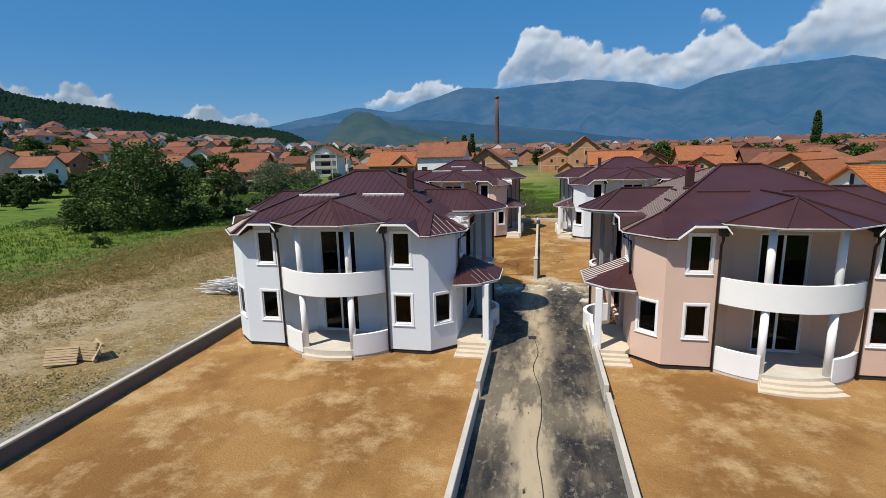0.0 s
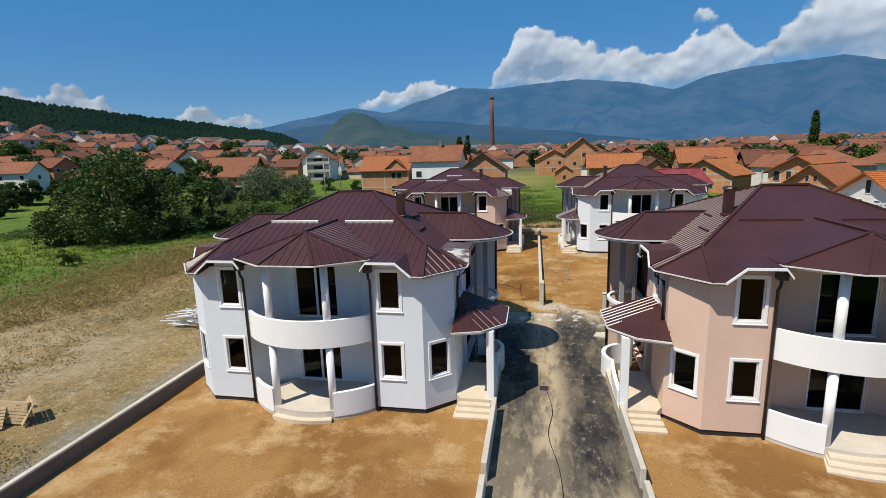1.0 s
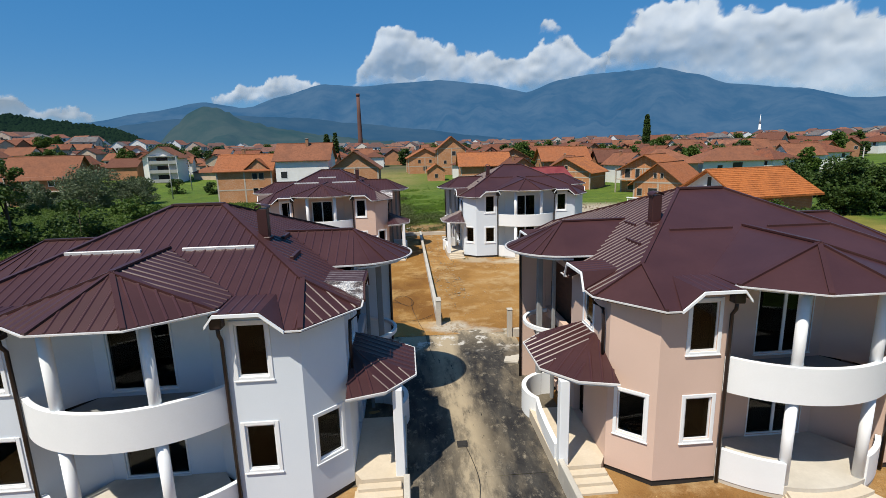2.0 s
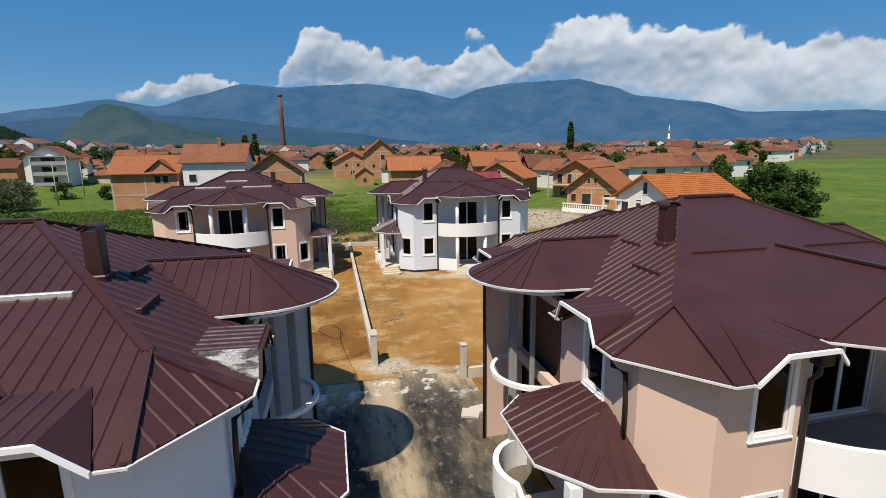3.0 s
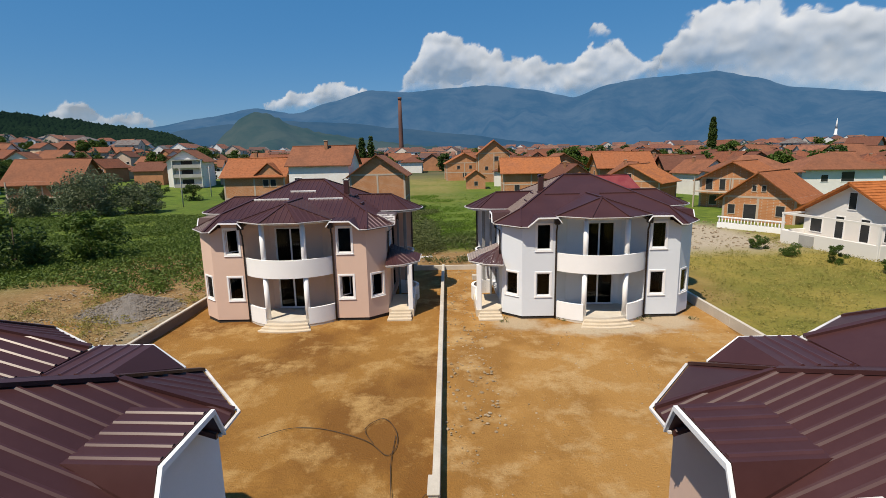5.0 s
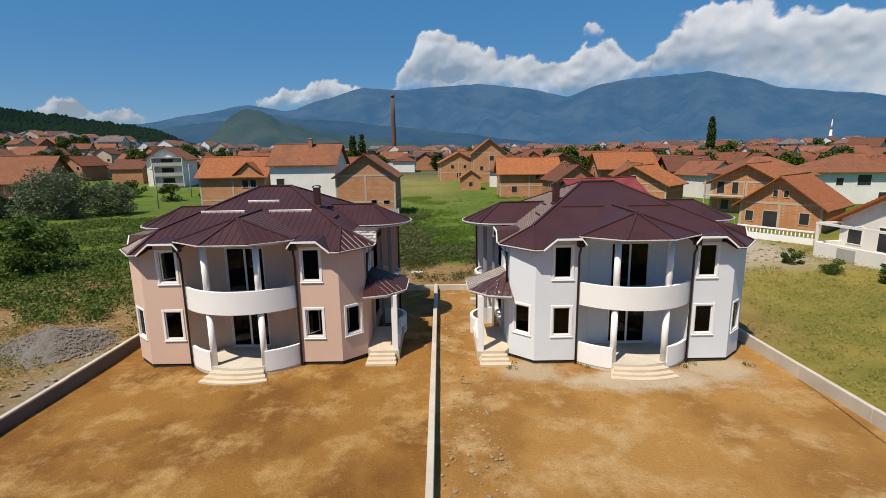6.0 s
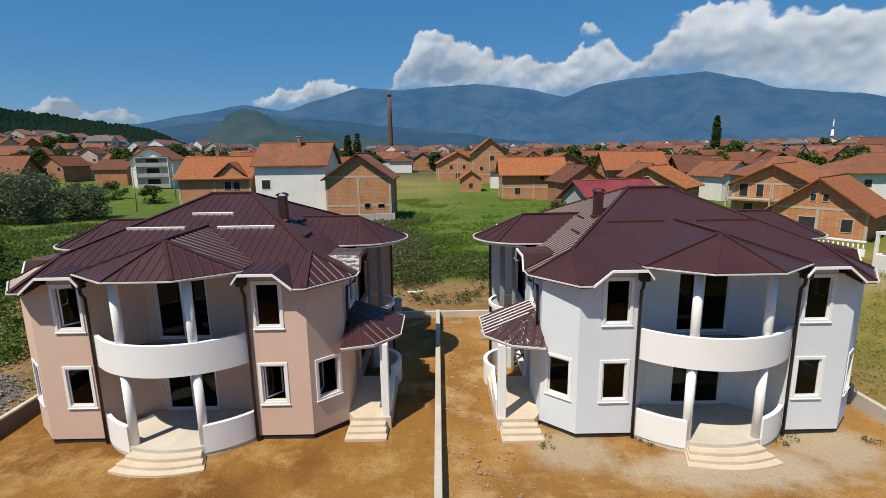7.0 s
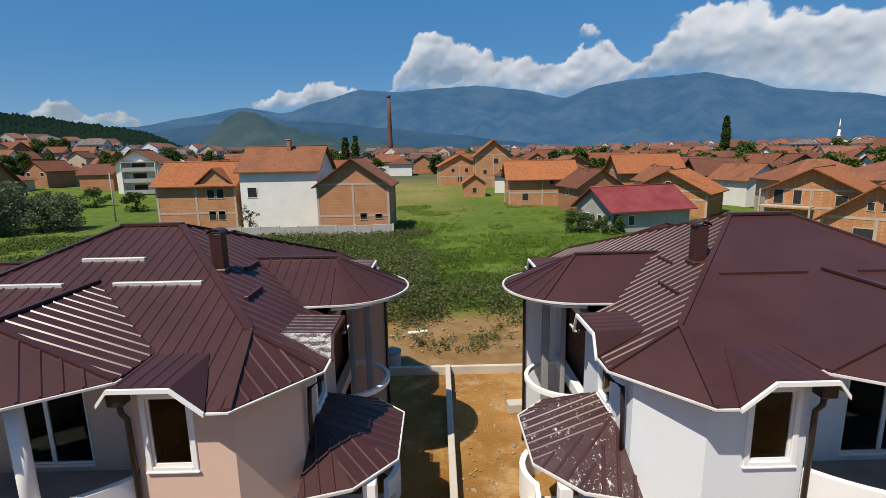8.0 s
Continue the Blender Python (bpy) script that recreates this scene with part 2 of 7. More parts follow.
def band(bm, outer, inner, z0, z1):
    """A curved wall between two plan lines with as many points; smooth sides, crisp edges."""
    ro = [[bm.verts.new((x, y, z)) for x, y in outer] for z in (z0, z1)]
    ri = [[bm.verts.new((x, y, z)) for x, y in inner] for z in (z0, z1)]
    for i in range(len(outer) - 1):
        for k, q in enumerate(((ro[0][i], ro[0][i + 1], ro[1][i + 1], ro[1][i]), (ri[0][i + 1], ri[0][i], ri[1][i], ri[1][i + 1]),
                               (ro[1][i], ro[1][i + 1], ri[1][i + 1], ri[1][i]), (ro[0][i + 1], ro[0][i], ri[0][i], ri[0][i + 1]))):
            bm.faces.new(q).smooth = k < 2
    for i in (0, -1):
        bm.faces.new((ro[0][i], ro[1][i], ri[1][i], ri[0][i]))
    bmesh.ops.recalc_face_normals(bm, faces=bm.faces[:])
    for e in bm.edges:
        if len(e.link_faces) == 2 and e.calc_face_angle(0.0) > 0.7:
            e.smooth = False
    return bm


def wall_panel(bm, p0, p1, z0, z1, holes=(), thick=0.25):
    """A straight wall from p0 to p1 in plan, its outside to the right of that way; holes (u0, u1, z0, z1) go through."""
    p0, p1 = Vector((*p0, 0)), Vector((*p1, 0))
    d = (p1 - p0)
    length = d.length
    d.normalize()
    inward = Vector((-d.y, d.x, 0)) * thick
    us = sorted({0.0, length, *[h[0] for h in holes], *[h[1] for h in holes]})
    zs = sorted({z0, z1, *[h[2] for h in holes], *[h[3] for h in holes]})

    def solid(i, k):
        if not (0 <= i < len(us) - 1 and 0 <= k < len(zs) - 1):
            return False
        u, z = (us[i] + us[i + 1]) / 2, (zs[k] + zs[k + 1]) / 2
        return not any(h[0] < u < h[1] and h[2] < z < h[3] for h in holes)

    def at(u, z, inn):
        return p0 + d * u + Vector((0, 0, z)) + (inward if inn else Vector())

    for i in range(len(us) - 1):
        for k in range(len(zs) - 1):
            if not solid(i, k):
                continue
            a, b, e, f = us[i], us[i + 1], zs[k], zs[k + 1]
            face(bm, [at(a, e, 0), at(b, e, 0), at(b, f, 0), at(a, f, 0)])
            face(bm, [at(b, e, 1), at(a, e, 1), at(a, f, 1), at(b, f, 1)])
            for di, dk, (u0, zz0, u1, zz1) in ((-1, 0, (a, f, a, e)), (1, 0, (b, e, b, f)), (0, -1, (a, e, b, e)), (0, 1, (b, f, a, f))):
                if not solid(i + di, k + dk):
                    face(bm, [at(u0, zz0, 1), at(u1, zz1, 1), at(u1, zz1, 0), at(u0, zz0, 0)])
    return bm


def on_panel(p0, p1):
    """The pose that puts local x along a panel, y into the wall and z up."""
    d = Vector((p1[0] - p0[0], p1[1] - p0[1], 0)).normalized()
    m = Matrix.Identity(4)
    m.col[0][:3], m.col[1][:3], m.col[2][:3] = d, (-d.y, d.x, 0), (0, 0, 1)
    m.translation = (p0[0], p0[1], 0)
    return m


def frame_bm(u0, u1, z0, z1, w, y0, y1):
    return boxes((u0, u0 + w, y0, y1, z0, z1), (u1 - w, u1, y0, y1, z0, z1), (u0 + w, u1 - w, y0, y1, z1 - w, z1), (u0 + w, u1 - w, y0, y1, z0, z0 + w))


def window(house, p0, p1, u0, u1, z0, z1, mirror, sash="fixed", name="window", surround=0.115):
    """A white surround with sill, a slim frame and a dark pane in an opening of the panel."""
    m = on_panel(p0, p1)

    def lay(nm, bm, mat, par):
        bm.transform(m)
        return part(nm, bm, mat, par, mirror=mirror)
    w = lay(name, bevelled(frame_bm(u0 - surround, u1 + surround, z0 - surround, z1 + surround, surround - 0.004, -0.03, 0.02), 0.01), TRIM, house)
    lay("sill", bevelled(boxes((u0 - surround - 0.02, u1 + surround + 0.02, -0.055, 0.01, z0 - surround - 0.02, z0 - surround + 0.02)), 0.008), TRIM, w)
    lay("frame", frame_bm(u0, u1, z0, z1, 0.045, 0.03, 0.09), PVC, w)
    if sash == "double":
        c = (u0 + u1) / 2
        lay("mullion", boxes((c - 0.05, c + 0.05, 0.025, 0.095, z0 + 0.06, z1 - 0.06)), PVC, w)
        for a, b in ((u0 + 0.06, c - 0.05), (c + 0.05, u1 - 0.06)):
            lay("pane", boxes((a, b, 0.055, 0.062, z0 + 0.06, z1 - 0.06)), GLASS, w)
    elif sash == "open":
        bm = frame_bm(0, (u1 - u0) - 0.14, z0 + 0.07, z1 - 0.07, 0.05, 0, 0.05)
        bm.transform(Matrix.Translation((u0 + 0.07, 0.12, 0)) @ Matrix.Rotation(radians(48), 4, "Z"))
        s = lay("open_sash", bm, PVC, w)
        bm = boxes((0.05, (u1 - u0) - 0.19, 0.02, 0.026, z0 + 0.12, z1 - 0.12))
        bm.transform(Matrix.Translation((u0 + 0.07, 0.12, 0)) @ Matrix.Rotation(radians(48), 4, "Z"))
        lay("pane", bm, GLASS, w)
    else:
        lay("pane", boxes((u0 + 0.06, u1 - 0.06, 0.055, 0.062, z0 + 0.06, z1 - 0.06)), GLASS, w)
    return w


def seams(roof, pts, mirror, step=0.32, way=None, mat=None, rise=1.0):
    """Standing seams up a planar roof face: one raised rib for each sheet joint."""
    P = [Vector(p) for p in pts]
    n = Vector((0, 0, 0))
    for a, b in zip(P, P[1:] + P[:1]):
        n += a.cross(b)
    n.normalize()
    if n.z < 0:
        n = -n
    fall = Vector(way) if way else Vector((n.x, n.y, 0))
    fall = (fall - n * fall.dot(n)).normalized()
    lev = n.cross(fall).normalized()
    o = P[0]
    uv = [((p - o).dot(lev), (p - o).dot(fall)) for p in P]
    lo, hi = min(u for u, _ in uv), max(u for u, _ in uv)
    u = (math.floor(lo / step) + 0.5) * step
    while u < hi:
        if u > lo:
            cut = []
            for (a, b), (c, d) in zip(uv, uv[1:] + uv[:1]):
                if (a - u) * (c - u) < 0:
                    cut.append(b + (d - b) * (u - a) / (c - a))
            cut.sort()
            for v0, v1 in zip(cut[::2], cut[1::2]):
                if v1 - v0 > 0.25:
                    bm = bmesh.new()
                    A, B = o + lev * u + fall * (v0 + 0.03), o + lev * u + fall * (v1 - 0.02)
                    sec = [(-0.044, -0.002), (-0.017, 0.026), (0.017, 0.026), (0.044, -0.002)]
                    ra = [bm.verts.new(A + lev * s + n * t * rise) for s, t in sec]
                    rb = [bm.verts.new(B + lev * s + n * t * rise) for s, t in sec]
                    for k in range(3):
                        bm.faces.new((ra[k], ra[k + 1], rb[k + 1], rb[k]))
                    bm.faces.new(ra[::-1])
                    bm.faces.new(rb)
                    bmesh.ops.recalc_face_normals(bm, faces=bm.faces[:])
                    part("seam", bm, mat or SEAM, roof, mirror=mirror)
        u += step


def flip_y(pts, mid=6.3):
    return [(p[0], 2 * mid - p[1], *p[2:]) for p in pts]


def flip_x(pts):
    return [(-p[0], *p[1:]) for p in pts]


# ---- the four villas ----
SLOPE_F, SLOPE_S, EAVE, RIDGE_Y = 0.397, 0.5, 5.85, 6.3


def villa(at, wall_mat, mirror, label, pale_bars, foil, open_sash=False, steps=3, dusty=False):
    h = thing("house", (*at, 0), label, "house", "villas of the new estate")

    def P(name, bm, mat, par=h, lab=""):
        return part(name, bm, mat, par, lab, mirror)

    # walls: (start, end, height, openings); outside to the right of the way walked
    WL, WU = (1.52, 2.90), (4.38, 5.90)
    e_top = 6.0
    front_r = ((2.75, 0), (4.75, 0))
    cham_r = ((4.75, 0), (5.85, 0.98))
    front_l = ((-4.75, 0), (-2.75, 0))
    cham_l = ((-5.85, 0.98), (-4.75, 0))
    side_r = ((5.85, 0.98), (5.85, 11.62))
    side_l = ((-5.85, 11.62), (-5.85, 0.98))
    cl = math.hypot(1.1, 0.98)
    cw0, cw1 = cl / 2 - 0.41, cl / 2 + 0.41
    uw = (0.285, 1.108)
    def wall(p0, p1, z0, z1, holes=()):
        P("wall", wall_panel(bmesh.new(), p0, p1, z0, z1, holes), wall_mat)
    holes = [(*uw, *WL), (*uw, *WU)]
    wall(*front_r, 0.2, e_top, holes)
    wl = [(2.0 - uw[1], 2.0 - uw[0], *WL), (2.0 - uw[1], 2.0 - uw[0], *WU)]
    wall(*front_l, 0.2, e_top, wl)
    wall(*cham_r, 0.2, 5.95, [(cw0, cw1, *WL)])
    wall(*cham_l, 0.2, 5.95, [(cw0, cw1, *WL)])
    wall(*side_r, 0.2, 5.95, [(1.35, 2.15, *WU), (3.5, 6.9, 3.35, 5.72), (3.5, 6.9, 0.45, 3.0), (2.0, 3.0, 0.45, 2.55)])
    wall(*side_l, 0.2, 5.95, [(10.64 - 2.15, 10.64 - 1.35, *WU)])
    back = [(5.85, 11.62), (4.75, 12.6), (-4.75, 12.6), (-5.85, 11.62)]
    for a, b in zip(back, back[1:]):
        wall(a, b, 0.2, 5.95)
    # recess of the loggia: curved cheeks and the door wall, both storeys
    cheek = [(2.75, 0.0), (2.62, 0.45), (2.38, 0.9), (2.05, 1.3), (1.7, 1.6)]
    for z0, z1 in ((0.3, 3.05), (3.25, 6.3)):
        P("loggia_cheek", band(bmesh.new(), cheek, [(x + 0.22, y + 0.1) for x, y in cheek], z0, z1), wall_mat)
        P("loggia_cheek", band(bmesh.new(), flip_x(cheek), [(x - 0.22, y + 0.1) for x, y in flip_x(cheek)], z0, z1), wall_mat)
    doors = [(0.45, 2.35, 0.45, 2.62), (0.45, 2.35, 3.42, 5.72)]
    wall((-1.75, 1.6), (1.75, 1.6), 0.3, 6.3, doors)
    # gable pieces under the eyebrow dormers
    for s in (1, -1):
        P("dormer_gable", boxes((*sorted((s * 2.76, s * 4.02)), 0.001, 0.24, 6.0, 6.30)), wall_mat)
        P("dormer_gable", boxes((*sorted((s * 5.60, s * 5.849)), 2.1, 3.5, 5.95, 6.30)), wall_mat)
    # inner floors, ceiling and partition, near black to paint shade behind the openings
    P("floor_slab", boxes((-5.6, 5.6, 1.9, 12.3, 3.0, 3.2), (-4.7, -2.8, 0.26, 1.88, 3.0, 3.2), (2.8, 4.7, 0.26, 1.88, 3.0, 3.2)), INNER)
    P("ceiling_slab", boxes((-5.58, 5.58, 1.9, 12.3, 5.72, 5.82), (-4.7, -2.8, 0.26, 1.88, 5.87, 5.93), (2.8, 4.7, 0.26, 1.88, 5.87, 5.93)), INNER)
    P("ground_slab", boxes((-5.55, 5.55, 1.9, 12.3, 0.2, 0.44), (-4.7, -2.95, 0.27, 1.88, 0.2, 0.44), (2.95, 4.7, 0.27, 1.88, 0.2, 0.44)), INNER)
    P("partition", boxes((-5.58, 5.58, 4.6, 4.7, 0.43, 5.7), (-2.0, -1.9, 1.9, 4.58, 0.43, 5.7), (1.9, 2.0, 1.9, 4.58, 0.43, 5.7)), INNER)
    outline = [(-4.72, 0.04), (4.72, 0.04), (5.8, 1.0), (5.8, 11.6), (4.72, 12.55), (-4.72, 12.55), (-5.8, 11.6), (-5.8, 1.0)]
    P("plinth", prism(bmesh.new(), outline, -0.1, 0.199), PLINTH)

    # windows and doors
    window(h, *front_r, *uw, *WL, mirror, "open" if open_sash else "fixed")
    window(h, *front_r, *uw, *WU, mirror)
    window(h, *front_l, 2 - uw[1], 2 - uw[0], *WL, mirror)
    window(h, *front_l, 2 - uw[1], 2 - uw[0], *WU, mirror, "open" if open_sash else "fixed")
    window(h, *cham_r, cw0, cw1, *WL, mirror, "open" if open_sash else "fixed")
    window(h, *cham_l, cw0, cw1, *WL, mirror)
    window(h, *side_r, 1.35, 2.15, *WU, mirror)
    window(h, *side_l, 10.64 - 2.15, 10.64 - 1.35, *WU, mirror)
    for z0, z1 in ((0.45, 2.62), (3.42, 5.72)):
        window(h, (-1.75, 1.6), (1.75, 1.6), 0.45, 2.35, z0, z1, mirror, "double", "balcony_door", 0.03)

    # front bay: terrace, steps, columns, curved parapets, balcony
    r, cy = 3.63, 2.43
    half = math.degrees(math.asin(2.72 / r))

    def front_arc(a0, a1, n, rr):
        return arc(0, cy, rr, -90 + a0, -90 + a1, n)
    P("terrace", prism(bmesh.new(), front_arc(-half, half, 18, r - 0.02) + [(1.7, 1.58), (-1.7, 1.58)], 0.0, 0.42), TERRACE)
    P("balcony_slab", prism(bmesh.new(), front_arc(-half, half, 18, r - 0.03) + [(1.7, 1.58), (-1.7, 1.58)], 3.05, 3.25), GREY_CONCRETE)
    P("bay_ceiling", prism(bmesh.new(), front_arc(-half, half, 18, r - 0.08) + [(1.7, 1.8), (-1.7, 1.8)], 6.26, 6.34), TRIM)
    P("balcony_parapet", band(bmesh.new(), front_arc(-half, half, 28, r), front_arc(-half, half, 28, r - 0.15), 3.06, 4.16), TRIM)
    for a0, a1 in ((-half, -22.5), (20.0, half)):
        P("terrace_parapet", band(bmesh.new(), front_arc(a0, a1, 12, r), front_arc(a0, a1, 12, r - 0.15), 0.16, 1.16), TRIM)
    for k, (rr, z) in enumerate(((r + 0.3, 0.29), (r + 0.58, 0.17), (r + 0.84, 0.07))[:steps] if steps > 1 else [(r + 0.22, 0.16)]):
        a = 20.5 + 0.8 * k
        P("step", bevelled(prism(bmesh.new(), front_arc(-a, a - 2, 10, rr) + front_arc(a - 2, -a, 10, r - 0.5), -0.05, z), 0.015), STEP)
    for s in (-1.28, 1.16):
        yc = cy - math.sqrt((r - 0.2) ** 2 - s * s)
        for z0, z1 in ((0.42, 3.05), (3.25, 6.27)):
            bm = tube(bmesh.new(), [(s, yc, z0), (s, yc, z1)], 0.15, 20)
            P("column", bm, TRIM)
    # bay roof
    be = [(2.78, 1.01, 6.45), (2.78, -0.35, 6.45), (1.1, -1.55, 6.45), (-1.1, -1.55, 6.45), (-2.78, -0.35, 6.45), (-2.78, 1.01, 6.45)]
    ap, back_p = (0.0, 0.25, 7.43), (0.0, 3.52, 7.45)
    fall_r = [be[0], be[1], ap, back_p]
    bay_faces = [fall_r, [be[1], be[2], ap], [be[2], be[3], ap], [be[3], be[4], ap], flip_x(fall_r)]
    for rear in (False, True):
        for f in bay_faces:
            f = flip_y(f) if rear else f
            ob = P("bay_roof", slab(bmesh.new(), f, 0.07), ROOF)
            if pale_bars:
                seams(ob, f, mirror)
        rim_line = [(2.78, -0.22, 6.45)] + be[1:5] + [(-2.78, -0.22, 6.45)]
        line = flip_y(rim_line) if rear else rim_line
        P("bay_gutter", strip(bmesh.new(), [(p[0] * 1.012, p[1] + (0.03 if rear else -0.03), p[2] - 0.008) for p in line], 0.055, 0.04), GUTTER)
        for e in [be[1], be[2], be[3], be[4]]:
            e, a = (flip_y([e])[0], flip_y([ap])[0]) if rear else (e, ap)
            P("hip_cap", strip(bmesh.new(), [(*a[:2], a[2] + 0.05), (*e[:2], e[2] + 0.05)], 0.13, 0.06), ROOF)
        a, b = (flip_y([ap])[0], flip_y([back_p])[0]) if rear else (ap, back_p)
        P("ridge_cap", strip(bmesh.new(), [(*a[:2], a[2] + 0.06), (*b[:2], b[2] + 0.06)], 0.16, 0.06), ROOF)

    # main roof
    def zf(y):
        return EAVE + SLOPE_F * (y + 0.5)

    def zs(x):
        return EAVE + SLOPE_S * (6.3 - x)
    K = (4.62, 1.615, zf(1.615))
    top = (0.9, RIDGE_Y, zf(RIDGE_Y))
    E1, E2 = (4.9, -0.5, EAVE), (6.3, 1.2, EAVE)
    half_f = [E1, K, top]
    notch = [(0, 3.5, zf(3.5)), (2.76, 1.0, zf(1.0)), (2.76, 0.76, zf(0.76)), (3.95, 0.76, zf(0.76)), (4.45, -0.5, EAVE)]
    front = half_f + flip_x(half_f[::-1]) + flip_x(notch[::-1]) + notch[1:]
    side_n = [(6.3, 1.92, EAVE), (5.3, 2.1, zs(5.3)), (5.3, 3.45, zs(5.3)), (6.3, 3.66, EAVE), (6.3, 4.25, EAVE), (5.16, 4.25, zs(5.16)), (3.2, RIDGE_Y, zs(3.2))]
    side = [E2] + side_n + flip_y(side_n[-2::-1]) + flip_y([E2]) + flip_y([K]) + [top, K]
    cham = [E1, E2, K]
    roof_faces = [front, flip_y(front), side, flip_x(side), cham, flip_x(cham), flip_y(cham), flip_x(flip_y(cham))]
    for k, f in enumerate(roof_faces):
        ob = P("main_roof", slab(bmesh.new(), f, 0.09), ROOF)
        if pale_bars or k in (2, 3):
            seams(ob, f, mirror, 0.32 if pale_bars else 0.26, mat=None if pale_bars else SEAM_GLOSS)
    for fx in (False, True):
        for fy in (False, True):
            def T(q):
                q = flip_x(q) if fx else q
                return flip_y(q) if fy else q
            up = [(p[0], p[1], p[2] + 0.06) for p in (top, K)]
            P("hip_cap", strip(bmesh.new(), T(up), 0.2 if pale_bars else 0.13, 0.07), ROOF)
            P("hip_cap", strip(bmesh.new(), T([up[1], (E1[0], E1[1], E1[2] + 0.06)]), 0.15 if pale_bars else 0.09, 0.06), ROOF)
            P("hip_cap", strip(bmesh.new(), T([up[1], (E2[0], E2[1], E2[2] + 0.06)]), 0.13 if pale_bars else 0.08, 0.06), ROOF)
            # white gutter along the low eaves
            P("gutter", strip(bmesh.new(), T([(4.42, -0.55, EAVE), (4.93, -0.55, EAVE), (6.36, 1.18, EAVE), (6.36, 1.92, EAVE)]), 0.055, 0.04), GUTTER)
            P("gutter", strip(bmesh.new(), T([(6.36, 3.66, EAVE), (6.36, 4.24, EAVE)]), 0.055, 0.04), GUTTER)
            # eyebrow dormers over the upper windows, front and side
            d_top = [(2.72, -0.56, 6.40), (3.92, -0.56, 6.40), (3.98, 0.95, 6.44), (2.72, 0.95, 6.44)]
            dr = P("dormer_roof", slab(bmesh.new(), T(d_top), 0.07), ROOF)
            seams(dr, T(d_top), mirror, 0.28, (0, 1, 0))
            slant = [(3.92, -0.56, 6.40), (4.5, -0.56, 5.89), (3.98, 0.95, 6.44)]
            P("dormer_side", slab(bmesh.new(), T(slant), 0.06), ROOF)
            inner = [(2.72, -0.56, 6.40), (2.50, -0.45, 6.12), (2.62, 0.6, 6.2), (2.72, 0.95, 6.44)]
            P("dormer_side", slab(bmesh.new(), T(inner), 0.05), PIPE)
            P("dormer_fascia", strip(bmesh.new(), T([(2.52, -0.6, 6.10), (2.74, -0.6, 6.385), (3.9, -0.6, 6.385), (4.50, -0.6, 5.88)]), 0.06, 0.085), TRIM)
            s_top = [(6.36, 2.1, 6.40), (6.36, 3.5, 6.40), (5.15, 3.5, 6.44), (5.15, 2.1, 6.44)]
            foil_here = foil and not fx and not fy
            dr = P("dormer_roof", slab(bmesh.new(), T(s_top), 0.07), ROOF, lab="brown dormer roof with bare metal ribs" if foil_here else "")
            seams(dr, T(s_top), mirror, 0.24 if foil_here else 0.28, (1, 0, 0), PALE_RIB if foil_here else SEAM, 0.5 if foil_here else 1.0)
            for y0, y1 in ((2.1, 1.86), (3.5, 3.72)):
                P("dormer_side", slab(bmesh.new(), T([(6.36, y0, 6.40), (6.36, y1, 5.89), (5.15, y0, 6.44)]), 0.06), FOIL if foil_here and y1 < 3 else ROOF)
            P("dormer_fascia", strip(bmesh.new(), T([(6.40, 1.84, 5.88), (6.40, 2.1, 6.385), (6.40, 3.5, 6.385), (6.40, 3.74, 5.88)]), 0.06, 0.085), ROOF if foil_here else TRIM)
    P("ridge_cap", strip(bmesh.new(), [(-0.95, RIDGE_Y, top[2] + 0.07), (0.95, RIDGE_Y, top[2] + 0.07)], 0.24, 0.08), ROOF)
    # side wings: a short gable that ends in a half cone
    rim = arc(5.85, RIDGE_Y, 2.06, -90, 90, 20)
    for fx in (False, True):
        def T(q):
            return flip_x(q) if fx else q
        apex, inn = (5.7, RIDGE_Y, 7.40), (3.15, RIDGE_Y, 7.42)
        pl = [inn, apex, (5.85, 4.24, 6.42), (5.12, 4.24, 6.44)]
        for f in (pl, flip_y(pl)):
            ob = P("wing_roof", slab(bmesh.new(), T(f), 0.07), ROOF)
            if pale_bars:
                seams(ob, T(f), mirror, way=(0, 1, 0))
        bm = bmesh.new()
        peak = bm.verts.new(T([apex])[0])
        up = [bm.verts.new(p) for p in T([(*a, 6.42) for a in rim])]
        lo = [bm.verts.new((v.co.x, v.co.y, 6.36)) for v in up]
        for i in range(len(up) - 1):
            bm.faces.new((peak, up[i], up[i + 1]))
            bm.faces.new((up[i], lo[i], lo[i + 1], up[i + 1]))
        bmesh.ops.recalc_face_normals(bm, faces=bm.faces[:])
        cone = P("wing_cone", bm, ROOF)
        for a in (rim[4], rim[10], rim[16]):
            P("hip_cap", strip(bmesh.new(), T([(apex[0], apex[1], apex[2] + 0.05), (*a, 6.47)]), 0.10, 0.05), ROOF)
        for a in rim[::2] if pale_bars else rim[5:12:2]:
            P("seam", strip(bmesh.new(), T([(apex[0] * 0.75 + a[0] * 0.25, apex[1] * 0.75 + a[1] * 0.25, apex[2] - 0.245 + 0.03), (*a, 6.45)]), 0.035, 0.035), SEAM if pale_bars else SEAM_GLOSS, cone)
        P("wing_gutter", strip(bmesh.new(), T([(5.12, 4.19, 6.43)] + [(x + 0.05 * (x > 5.9), y, 6.43) for x, y in rim] + [(5.12, 8.41, 6.43)]), 0.06, 0.05), GUTTER)
        P("ridge_cap", strip(bmesh.new(), T([(3.1, RIDGE_Y, 7.47), (5.72, RIDGE_Y, 7.46)]), 0.16, 0.06), ROOF)
